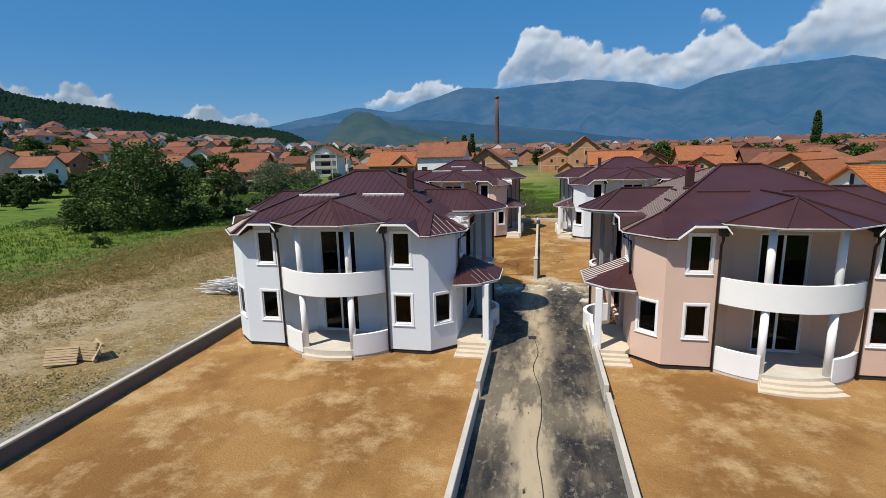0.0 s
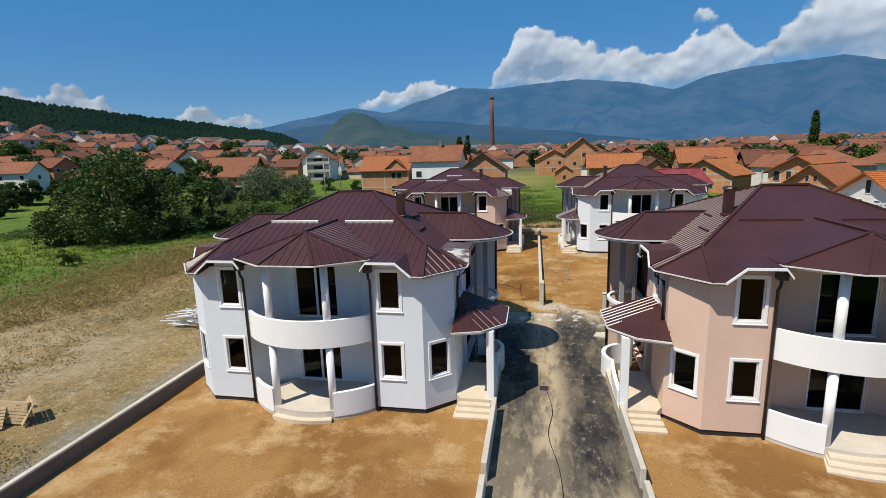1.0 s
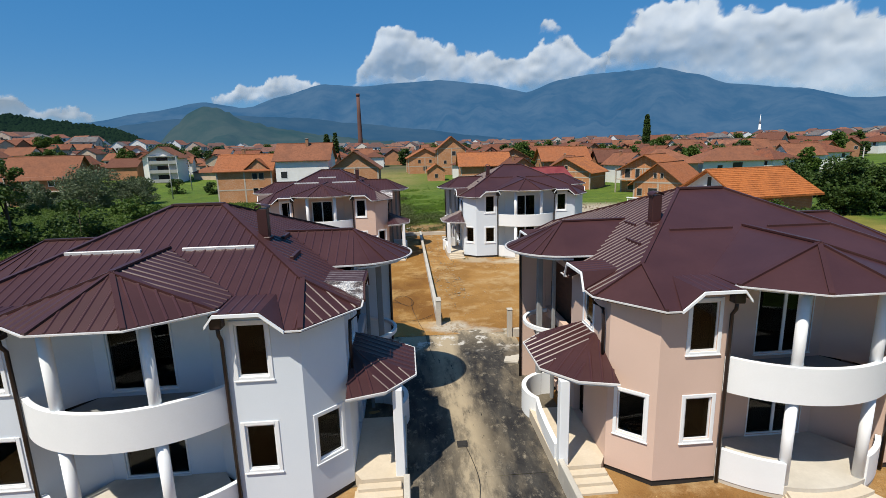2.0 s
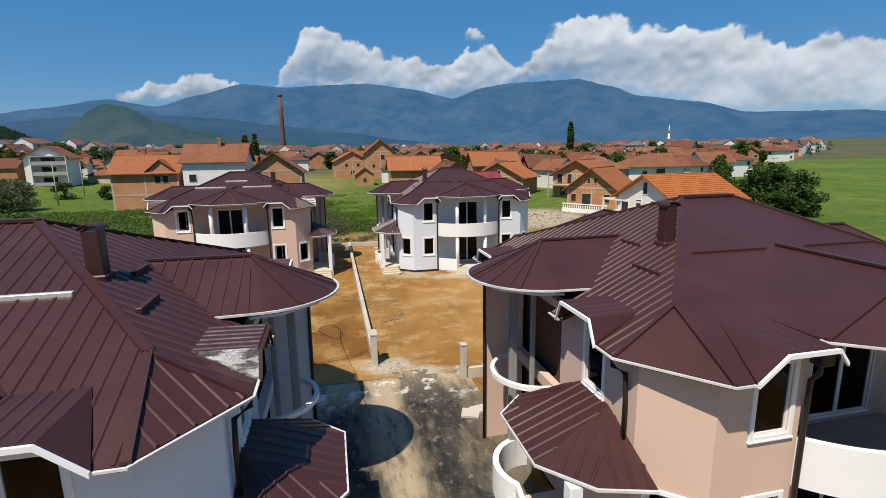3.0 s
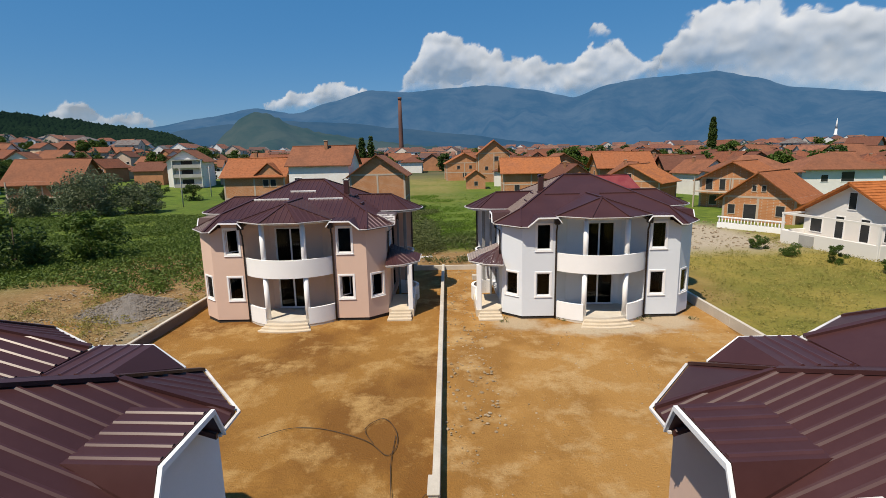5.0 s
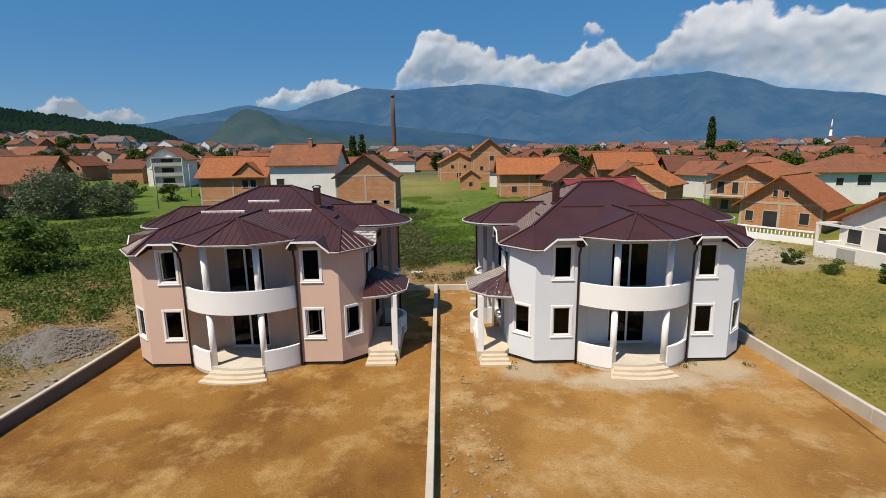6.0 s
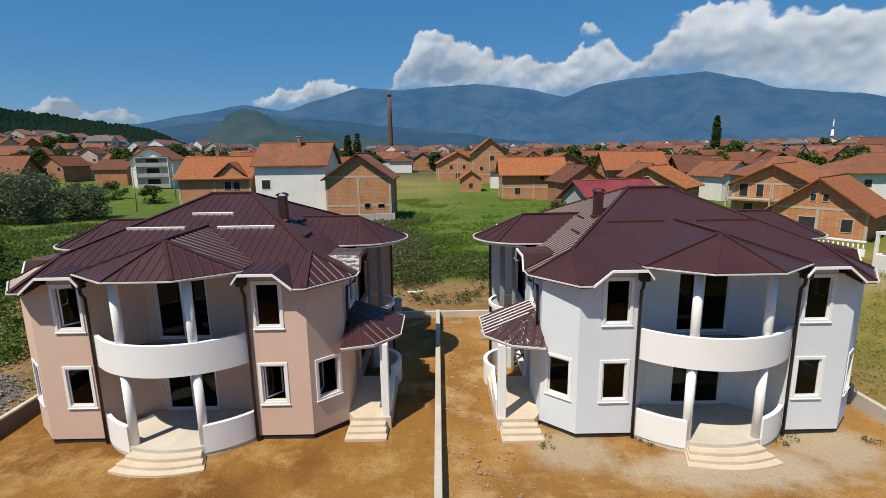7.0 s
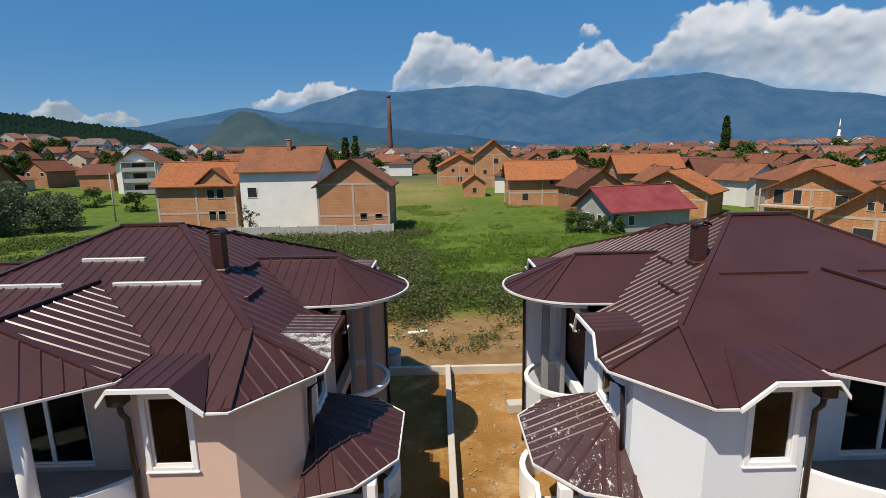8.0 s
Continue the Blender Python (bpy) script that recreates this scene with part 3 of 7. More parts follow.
        P("wing_soffit", prism(bmesh.new(), T([(5.86, 4.35), (6.6, 4.5), (7.4, 5.2), (7.75, 6.3), (7.4, 7.4), (6.6, 8.1), (5.86, 8.25)])[:: -1 if fx else 1], 6.24, 6.31), TRIM)
        P("wing_pier", bevelled(boxes((*sorted(((-1 if fx else 1) * 5.852, (-1 if fx else 1) * 6.95)), 7.9, 8.2, 0.0, 6.24)), 0.015), wall_mat)
    # loggia of the entrance wing: raw wall, posts, ring beam, railing post
    P("raw_wall", boxes((5.3, 5.36, 4.3, 8.2, 0.43, 5.7)), BROWN_BRICK)
    for x, y, w in ((6.62, 6.15, 0.11), (6.15, 5.75, 0.07)):
        P("pillar", bevelled(boxes((x - w, x + w, y - w, y + w, 0.0, 6.24)), 0.02), GREY_CONCRETE)
    P("ring_beam", band(bmesh.new(), arc(5.85, 6.25, 1.40, -88, 88, 28), arc(5.85, 6.25, 1.27, -88, 88, 28), 3.18, 3.32), TRIM)
    P("porch_parapet", band(bmesh.new(), [(7.5, 1.05), (7.48, 2.2), (7.42, 3.3)] + arc(6.2, 4.85, 1.42, -38, 96, 14), [(7.34, 1.05), (7.32, 2.2), (7.26, 3.36)] + arc(6.2, 4.85, 1.24, -38, 96, 14), 0.0, 1.0), TRIM)
    # porch: floor, steps, column, half octagon roof
    P("porch_floor", prism(bmesh.new(), [(5.86, 1.0), (6.1, 0.62), (7.5, 0.62), (7.5, 4.2), (5.86, 4.2)], -0.02, 0.46), STEP)
    for k, (y, z) in enumerate(((0.35, 0.34), (0.08, 0.22), (-0.2, 0.1))):
        P("porch_step", bevelled(boxes((6.0 - 0.06 * k, 7.32 + 0.04 * k, y, 0.615, -0.04, z)), 0.012), STEP)
    P("porch_column", bevelled(boxes((7.16, 7.46, 0.66, 0.96, 0.0, 3.36)), 0.02), TRIM)
    pe = [(5.86, 0.08, 3.46), (7.0, 0.42, 3.46), (7.9, 1.45, 3.46), (7.9, 3.6, 3.46), (7.1, 4.4, 3.46), (5.86, 4.6, 3.46)]
    pa, pb = (5.86, 2.0, 4.28), (5.86, 3.3, 4.28)
    for f in ([pe[0], pe[1], pa], [pe[1], pe[2], pa], [pe[2], pe[3], pb, pa], [pe[3], pe[4], pb], [pe[4], pe[5], pb]):
        ob = P("porch_roof", slab(bmesh.new(), f, 0.07), DUSTY_ROOF if dusty else ROOF)
        seams(ob, f, mirror)
    P("porch_gutter", strip(bmesh.new(), [(p[0], p[1] - (0.02 if p[1] < 2 else -0.02), 3.465) for p in pe], 0.055, 0.055), GUTTER)
    P("porch_soffit", prism(bmesh.new(), [(5.9, 0.2), (6.95, 0.5), (7.8, 1.5), (7.8, 3.55), (7.05, 4.3), (5.9, 4.5)], 3.30, 3.37), TRIM)
    # rain pipes with hoppers
    for x in (2.72, -2.72):
        P("hopper", bevelled(boxes((x - 0.16, x + 0.16, -0.42, -0.12, 5.92, 6.3)), 0.03), PIPE)
        P("downpipe", tube(bmesh.new(), [(x, -0.27, 5.95), (x, -0.25, 5.72), (x, -0.1, 5.52), (x, -0.09, 4.0), (x, -0.09, 0.08)], 0.055), PIPE)
    P("downpipe", tube(bmesh.new(), [(6.3, 1.3, 5.78), (6.28, 1.3, 5.62), (5.98, 1.25, 5.42), (5.96, 1.22, 4.8), (5.96, 1.22, 3.9)], 0.055), PIPE)
    P("downpipe", tube(bmesh.new(), [(7.3, 7.3, 6.35), (7.02, 7.85, 6.1), (7.0, 7.86, 3.0), (7.0, 7.86, 0.05)], 0.055), PIPE)
    # chimney
    zc = zs(2.9)
    ch = P("chimney", bevelled(boxes((2.72, 3.06, 4.15, 4.49, zc - 0.4, zc + 1.0)), 0.015), ROOF)
    bm = bmesh.new()
    band(bm, [(2.675 + 0.215 * (1 - math.cos(math.pi * i / 8)), 0) for i in range(9)], [(2.675 + 0.215 * (1 - math.cos(math.pi * i / 8)), 0.44) for i in range(9)], 0, 0.02)
    for v in bm.verts:
        q = (v.co.x - 2.89) / 0.215
        v.co = Vector((v.co.x, 4.1 + v.co.y, zc + 1.0 + v.co.z + 0.12 * math.sqrt(max(0, 1 - q * q))))
    P("chimney_cap", bm, ROOF, ch)
    P("chimney_foot", bevelled(boxes((2.66, 3.12, 4.08, 4.56, zc - 0.4, zc + 0.03)), 0.03), ROOF, ch)
    # snow stops
    bars = [(-3.15, -0.8, 3.4), (0.5, 2.8, 3.4)] + ([(-1.0, 0.75, 4.5)] if pale_bars == 3 else [])
    for x0, x1, y in bars:
        P("snow_stop", bevelled(boxes((x0, x1, y - (0.1 if pale_bars else 0.05), y + 0.02, zf(y) - 0.05, zf(y) + 0.06)), 0.012), ROOF_BAR if pale_bars else ROOF)
    for x, y0, y1 in ((4.0, 3.0, 4.1), (3.3, 4.9, 5.8)):
        P("snow_stop", bevelled(boxes((x - 0.02, x + (0.1 if pale_bars else 0.05), y0, y1, zs(x) - 0.05, zs(x) + (0.1 if pale_bars else 0.07))), 0.01), ROOF)
    return h


villa((-9.52, 22.0), WHITE_WALL, False, "white rendered two-storey villa with dark brown metal roof and round balcony", 2, True, False, 1)
villa((10.23, 21.9), PINK_WALL, True, "salmon pink rendered villa with brown metal roof and white curved balcony", 0, False)
villa((-9.28, 55.1), PINK_WALL, False, "salmon pink villa with open windows and pale bars on brown roof", 3, True, True)
villa((9.69, 54.8), WHITE_WALL, True, "white villa with wide curved steps and dark brown seamed roof", 0, False, dusty=True)


# ---- ground, yards, road ----
def sheet(name, x0, x1, y0, y1, z, nx, ny, mat, wobble=0.0, label="", seed=0):
    bm = bmesh.new()
    rows = []
    for j in range(ny + 1):
        rows.append([])
        for i in range(nx + 1):
            x, y = x0 + (x1 - x0) * i / nx, y0 + (y1 - y0) * j / ny
            dz = wobble * noise.noise(Vector((x * 0.35, y * 0.35, seed))) + 0.4 * wobble * noise.noise(Vector((x * 1.3, y * 1.3, seed + 5)))
            rows[-1].append(bm.verts.new((x, y, z + dz)))
    for j in range(ny):
        for i in range(nx):
            bm.faces.new((rows[j][i], rows[j][i + 1], rows[j + 1][i + 1], rows[j + 1][i]))
    for f in bm.faces:
        f.smooth = True
    ob = part(name, bm, mat)
    return tagged(ob, label, kind="structure")


def soil_mat(name, wet, dry, pale, patches=()):
    """Bare soil; patches (x, y, half widths, colour) are stains of spilt dust with ragged rims."""
    m, nt, b, co = base_mat(name, 0.92, 0.0, 0.25)
    patch = noise_at(nt, co, 0.20, 7, 0.44, 0.57, 0.60, (1, 0.8, 1))
    patch2 = noise_at(nt, co, 0.42, 9, 0.50, 0.64, 0.70)
    grain = noise_at(nt, co, 9, 8, 0.3, 0.75, 0.75)
    col = ramp_mix(nt, patch, dry, wet)
    col = ramp_mix(nt, patch2, col, pale)
    rag = noise_at(nt, co, 0.9, 7, 0.2, 0.8, 0.7)
    for cx, cy, rx, ry, tone in patches:
        mp = nt.nodes.new("ShaderNodeMapping")
        mp.inputs["Location"].default_value = (-cx / rx, -cy / ry, 0)
        mp.inputs["Scale"].default_value = (1 / rx, 1 / ry, 0)
        nt.links.new(co, mp.inputs["Vector"])
        ln = nt.nodes.new("ShaderNodeVectorMath")
        ln.operation = "LENGTH"
        nt.links.new(mp.outputs["Vector"], ln.inputs[0])
        ad = nt.nodes.new("ShaderNodeMath")
        ad.operation = "MULTIPLY_ADD"
        nt.links.new(rag, ad.inputs[0])
        ad.inputs[1].default_value = 0.9
        nt.links.new(ln.outputs["Value"], ad.inputs[2])
        mr = nt.nodes.new("ShaderNodeMapRange")
        mr.inputs["From Min"].default_value, mr.inputs["From Max"].default_value = 1.4, 0.9
        nt.links.new(ad.outputs[0], mr.inputs["Value"])
        col = ramp_mix(nt, mr.outputs["Result"], col, tone)
    g = nt.nodes.new("ShaderNodeMath")
    g.operation = "MULTIPLY"
    g.inputs[1].default_value = 0.34
    nt.links.new(grain, g.inputs[0])
    col = ramp_mix(nt, g.outputs[0], col, tuple(0.55 * v for v in dry))
    clod = noise_at(nt, co, 2.6, 9, 0.58, 0.82, 0.75)
    col = ramp_mix(nt, clod, col, tuple(0.62 * v for v in wet))
    chip = noise_at(nt, co, 16, 3, 0.68, 0.74, 0.6)
    col = ramp_mix(nt, chip, col, tuple(min(0.6, 1.35 * v) for v in pale))
    nt.links.new(col, b.inputs["Base Color"])
    bump(nt, b, grain, 0.8, 0.04)
    return m


SOIL = soil_mat("yard_soil", (0.236, 0.112, 0.031), (0.365, 0.200, 0.066), (0.51, 0.342, 0.166))
DAMP_SOIL = soil_mat("damp_yard_soil", (0.186, 0.080, 0.016), (0.300, 0.147, 0.033), (0.44, 0.270, 0.100))
ROUGH_SOIL = soil_mat("stony_soil", (0.278, 0.136, 0.033), (0.385, 0.204, 0.058), (0.48, 0.317, 0.145),
                      ((9.6, 52.9, 4.6, 1.5, (0.47, 0.39, 0.28)), (13.6, 54.0, 2.2, 2.2, (0.45, 0.36, 0.25)), (4.6, 54.0, 2.0, 1.6, (0.42, 0.33, 0.22)), (0.6, 36.6, 1.8, 1.2, (0.52, 0.46, 0.37)), (2.2, 35.4, 1.6, 1.0, (0.5, 0.44, 0.35))))


def ground_mat():
    """Meadow: green field, drier strips and trodden earth where the estate meets it."""
    m, nt, b, co = base_mat("meadow", 0.95, 0.0, 0.2)
    sep = nt.nodes.new("ShaderNodeSeparateXYZ")
    nt.links.new(co, sep.inputs[0])
    wob = noise_at(nt, co, 0.06, 5, 0.0, 1.0, 0.6)

    def between(sock, lo, hi, soft, amp):
        """1 between lo and hi with wavering edges."""
        add = nt.nodes.new("ShaderNodeMath")
        add.operation = "MULTIPLY_ADD"
        nt.links.new(wob, add.inputs[0])
        add.inputs[1].default_value = amp
        nt.links.new(sock, add.inputs[2])
        outs = []
        for edge, sign in ((lo, 1), (hi, -1)):
            r = nt.nodes.new("ShaderNodeMapRange")
            r.inputs["From Min"].default_value, r.inputs["From Max"].default_value = (edge - soft, edge + soft) if sign > 0 else (edge + soft, edge - soft)
            nt.links.new(add.outputs[0], r.inputs["Value"])
            outs.append(r.outputs["Result"])
        mul = nt.nodes.new("ShaderNodeMath")
        mul.operation = "MULTIPLY"
        nt.links.new(outs[0], mul.inputs[0])
        nt.links.new(outs[1], mul.inputs[1])
        return mul.outputs[0]

    def both(a, b_):
        mul = nt.nodes.new("ShaderNodeMath")
        mul.operation = "MULTIPLY"
        nt.links.new(a, mul.inputs[0])
        nt.links.new(b_, mul.inputs[1])
        return mul.outputs[0]
    green = ramp_mix(nt, noise_at(nt, co, 0.035, 6, 0.4, 0.62), (0.082, 0.158, 0.013), (0.165, 0.222, 0.026))
    green = ramp_mix(nt, noise_at(nt, co, 0.5, 8, 0.42, 0.68, 0.7), green, (0.045, 0.095, 0.012))
    green = ramp_mix(nt, noise_at(nt, co, 0.11, 6, 0.5, 0.66, 0.65), green, (0.078, 0.138, 0.014))
    straw = ramp_mix(nt, noise_at(nt, co, 0.22, 7, 0.4, 0.62, 0.65), (0.37, 0.255, 0.115), (0.225, 0.150, 0.055))
    straw = ramp_mix(nt, noise_at(nt, co, 1.4, 7, 0.5, 0.7, 0.7), straw, (0.43, 0.34, 0.205))
    straw = ramp_mix(nt, noise_at(nt, co, 0.16, 8, 0.50, 0.62, 0.70, (1, 0.6, 1)), straw, (0.215, 0.165, 0.052))
    straw = ramp_mix(nt, noise_at(nt, co, 0.9, 9, 0.56, 0.64, 0.78), straw, (0.115, 0.105, 0.030))
    straw = ramp_mix(nt, noise_at(nt, co, 2.6, 9, 0.55, 0.63, 0.80), straw, (0.50, 0.42, 0.28))
    straw = ramp_mix(nt, noise_at(nt, co, 3.7, 9, 0.57, 0.66, 0.80), straw, (0.085, 0.062, 0.028))
    dry = both(between(sep.outputs["X"], -33, -10, 2.5, 10), between(sep.outputs["Y"], -60, 72, 4, 12))
    col = ramp_mix(nt, dry, green, straw)
    verge = both(between(sep.outputs["X"], -34, -10, 2.0, 8), between(sep.outputs["Y"], 46, 66, 2.0, 8))
    col = ramp_mix(nt, verge, col, ramp_mix(nt, noise_at(nt, co, 0.45, 8, 0.42, 0.62, 0.7), (0.25, 0.145, 0.055), (0.33, 0.24, 0.12)))
    lane = both(between(sep.outputs["X"], -31, -19, 2.5, 9), between(sep.outputs["Y"], -40, 34, 4, 8))
    col = ramp_mix(nt, both(lane, noise_at(nt, co, 0.28, 7, 0.40, 0.56, 0.65)), col, (0.455, 0.365, 0.228))
    foot = between(sep.outputs["X"], -18.1, -16, 0.5, 1.2)
    col = ramp_mix(nt, both(foot, noise_at(nt, co, 0.8, 8, 0.36, 0.6, 0.75)), col, (0.30, 0.285, 0.25))
    # olive grass to the east of the walls
    east = both(between(sep.outputs["X"], 14, 62, 3, 8), between(sep.outputs["Y"], 20, 96, 4, 10))
    olive = ramp_mix(nt, noise_at(nt, co, 0.12, 6, 0.42, 0.6), (0.33, 0.26, 0.058), (0.20, 0.19, 0.034))
    col = ramp_mix(nt, east, col, olive)
    lot = both(between(sep.outputs["X"], 22, 40, 2, 6), between(sep.outputs["Y"], 78, 98, 3, 6))
    col = ramp_mix(nt, lot, col, (0.48, 0.40, 0.30))
    # bare earth behind the back wall
    earth = both(between(sep.outputs["X"], -30, 24, 3, 8), between(sep.outputs["Y"], 60, 80.5, 1.6, 5))
    col = ramp_mix(nt, earth, col, ramp_mix(nt, noise_at(nt, co, 0.5, 6, 0.4, 0.65), (0.26, 0.145, 0.055), (0.38, 0.245, 0.115)))
    pale = both(between(sep.outputs["X"], -24, 10, 6, 8), between(sep.outputs["Y"], 165, 300, 35, 30))
    straw_end = ramp_mix(nt, noise_at(nt, co, 0.05, 7, 0.40, 0.60, 0.65), (0.24, 0.205, 0.062), (0.135, 0.165, 0.030))
    straw_end = ramp_mix(nt, noise_at(nt, co, 0.6, 8, 0.45, 0.68, 0.72), straw_end, (0.30, 0.25, 0.10))
    col = ramp_mix(nt, pale, col, straw_end)
    gardens = between(sep.outputs["Y"], 255, 6000, 20, 60)
    col = ramp_mix(nt, gardens, col, ramp_mix(nt, noise_at(nt, co, 0.03, 8, 0.42, 0.6, 0.75), (0.055, 0.075, 0.030), (0.13, 0.115, 0.065)))
    clod = both(between(sep.outputs["X"], -60, -15, 3.0, 6), noise_at(nt, co, 1.7, 9, 0.52, 0.70, 0.78))
    col = ramp_mix(nt, clod, col, (0.115, 0.085, 0.036))
    chip = both(between(sep.outputs["X"], -34, -15, 2.0, 6), noise_at(nt, co, 6.5, 4, 0.60, 0.68, 0.65))
    col = ramp_mix(nt, chip, col, (0.50, 0.42, 0.29))
    fine = noise_at(nt, co, 5, 8, 0.3, 0.75, 0.75)
    g = nt.nodes.new("ShaderNodeMath")
    g.operation = "MULTIPLY"
    g.inputs[1].default_value = 0.42
    nt.links.new(fine, g.inputs[0])
    col = ramp_mix(nt, g.outputs[0], col, (0.075, 0.068, 0.024))
    nt.links.new(col, b.inputs["Base Color"])
    bump(nt, b, fine, 0.8, 0.08)
    return m


def slope_top(az):
    """Height to which the land has climbed at the foot of the wood, by direction in degrees."""
    return 28.0 * min(1.0, max(0.0, (-12 - az) / 45.0)) ** 1.25


def rise_of(x, y):
    """The land climbs to the west and north-west, towards the wooded hill."""
    d = math.hypot(x, y)
    if y < -200:
        return 0.0
    return slope_top(math.degrees(math.atan2(x, y))) * min(1.0, max(0.0, d - 165) / 265) + 0.019 * min(max(0.0, d - 165), 1900)


def ground_sheet():
    """One sheet to the horizon, finer near the estate, slightly uneven outside the yards."""
    def steps(lo, hi, near, fine, far_n):
        a = [near[0] + (lo - near[0]) * (k / far_n) ** 2.2 for k in range(far_n, 0, -1)]
        b = list(np.arange(near[0], near[1] + 0.01, fine))
        c = [near[1] + (hi - near[1]) * (k / far_n) ** 2.2 for k in range(1, far_n + 1)]
        return a + b + c
    xs, ys = steps(-4500, 4500, (-70, 70), 2.5, 16), steps(-1500, 4800, (-10, 130), 2.5, 16)
    xs = sorted([x for x in xs if not -520 < x < -71] + list(np.arange(-510, -71, 11.0)))
    ys = sorted([y for y in ys if not 131 < y < 1100] + list(np.arange(138, 520, 11.0)) + list(np.arange(540, 1100, 40.0)))
    xs = sorted([x for x in xs if not 71 < x < 900] + list(np.arange(80, 500, 20.0)) + list(np.arange(500, 900, 50.0)))
    bm = bmesh.new()
    grid = []
    for y in ys:
        row = []
        for x in xs:
            calm = -26 < x < 26 and -20 < y < 84
            z = -0.06 if calm else -0.06 + 0.25 * noise.noise(Vector((x * 0.06, y * 0.06, 3))) + rise_of(x, y)
            row.append(bm.verts.new((x, y, z)))
        grid.append(row)
    for j in range(len(ys) - 1):
        for i in range(len(xs) - 1):
            bm.faces.new((grid[j][i], grid[j][i + 1], grid[j + 1][i + 1], grid[j + 1][i])).smooth = True
    return tagged(part("ground", bm, ground_mat()), "green meadow with dry straw-coloured strips and bare earth", "ground", kind="structure")


ground_sheet()
sheet("yard_1", -16.5, -2.1, -2, 36.1, 0.0, 30, 76, SOIL, 0.05, "bare ochre soil with damp darker patches", 1)
sheet("yard_2", 2.85, 16.65, -2, 34.6, 0.0, 30, 74, SOIL, 0.05, "bare ochre soil with damp darker patches", 2)
sheet("yard_3", -16.5, -0.05, 36.1, 68.4, 0.0, 34, 68, DAMP_SOIL, 0.05, "damp ochre soil with paler dry patches", 3)
sheet("yard_4", 0.05, 16.65, 34.6, 68.4, 0.0, 34, 70, ROUGH_SOIL, 0.06, "stony light brown soil", 4)
sheet("threshold_earth", -3.6, 3.6, 35.3, 37.6, 0.045, 10, 6, ROUGH_SOIL, 0.03, "pale trodden earth at the end of the drive", 5)


def asphalt_mat():
    m, nt, b, co = base_mat("drive_asphalt", 0.85, 0.0, 0.3)
    dark = ramp_mix(nt, noise_at(nt, co, 1.1, 7, 0.4, 0.62, 0.7, (1, 0.45, 1)), (0.017, 0.016, 0.017), (0.056, 0.051, 0.045))
    dark = ramp_mix(nt, noise_at(nt, co, 3.4, 9, 0.54, 0.68, 0.78, (1, 0.6, 1)), dark, (0.24, 0.205, 0.155))
    dust = noise_at(nt, co, 0.38, 9, 0.46, 0.56, 0.68, (1, 0.30, 1))
    sep = nt.nodes.new("ShaderNodeSeparateXYZ")
    nt.links.new(co, sep.inputs[0])

    def bell(axis, mid, width):
        s = nt.nodes.new("ShaderNodeMath")
        s.operation = "SUBTRACT"
        nt.links.new(sep.outputs[axis], s.inputs[0])
        s.inputs[1].default_value = mid
        a = nt.nodes.new("ShaderNodeMath")
        a.operation = "ABSOLUTE"
        nt.links.new(s.outputs[0], a.inputs[0])
        r = nt.nodes.new("ShaderNodeMapRange")
        r.inputs["From Min"].default_value, r.inputs["From Max"].default_value = width, width * 0.3
        nt.links.new(a.outputs[0], r.inputs["Value"])
        return r.outputs["Result"]

    def op(kind, a, c):
        q = nt.nodes.new("ShaderNodeMath")
        q.operation = kind
        q.use_clamp = True
        nt.links.new(a, q.inputs[0])
        if isinstance(c, float):
            q.inputs[1].default_value = c
        else:
            nt.links.new(c, q.inputs[1])
        return q.outputs[0]
    track = op("MAXIMUM", op("MAXIMUM", bell("X", 0.1, 1.0), op("MULTIPLY", bell("X", -1.2, 1.7), bell("Y", 18.0, 4.5))), op("MAXIMUM", bell("Y", 36.0, 3.4), op("MULTIPLY", bell("Y", 17.2, 1.6), 0.8)))
    fac = op("MULTIPLY", op("ADD", op("MULTIPLY", track, 0.75), op("MULTIPLY", dust, 0.26)), op("ADD", dust, 0.46))
    col = ramp_mix(nt, fac, dark, (0.385, 0.31, 0.205))
    splash = op("MULTIPLY", noise_at(nt, co, 1.1, 8, 0.54, 0.60, 0.65), bell("Y", 35.0, 2.6))
    col = ramp_mix(nt, splash, col, (0.58, 0.54, 0.48))
    crack = noise_at(nt, co, 7.0, 5, 0.65, 0.72, 0.6, (1, 0.35, 1))
    col = ramp_mix(nt, crack, col, (0.016, 0.015, 0.015))
    nt.links.new(col, b.inputs["Base Color"])
    bump(nt, b, noise_at(nt, co, 22, 6, 0.3, 0.7), 0.5, 0.01)
    return m


ASPHALT = asphalt_mat()
tagged(sheet("road", -2.05, 2.8, -12, 22.9, 0.03, 12, 70, ASPHALT, 0.02, "cracked dark asphalt drive with pale dust along the middle", 6), category="road")
tagged(sheet("forecourt", -4.1, 4.1, 22.9, 35.9, 0.03, 18, 26, ASPHALT, 0.02, "dusty asphalt forecourt between two villas", 7), category="road")


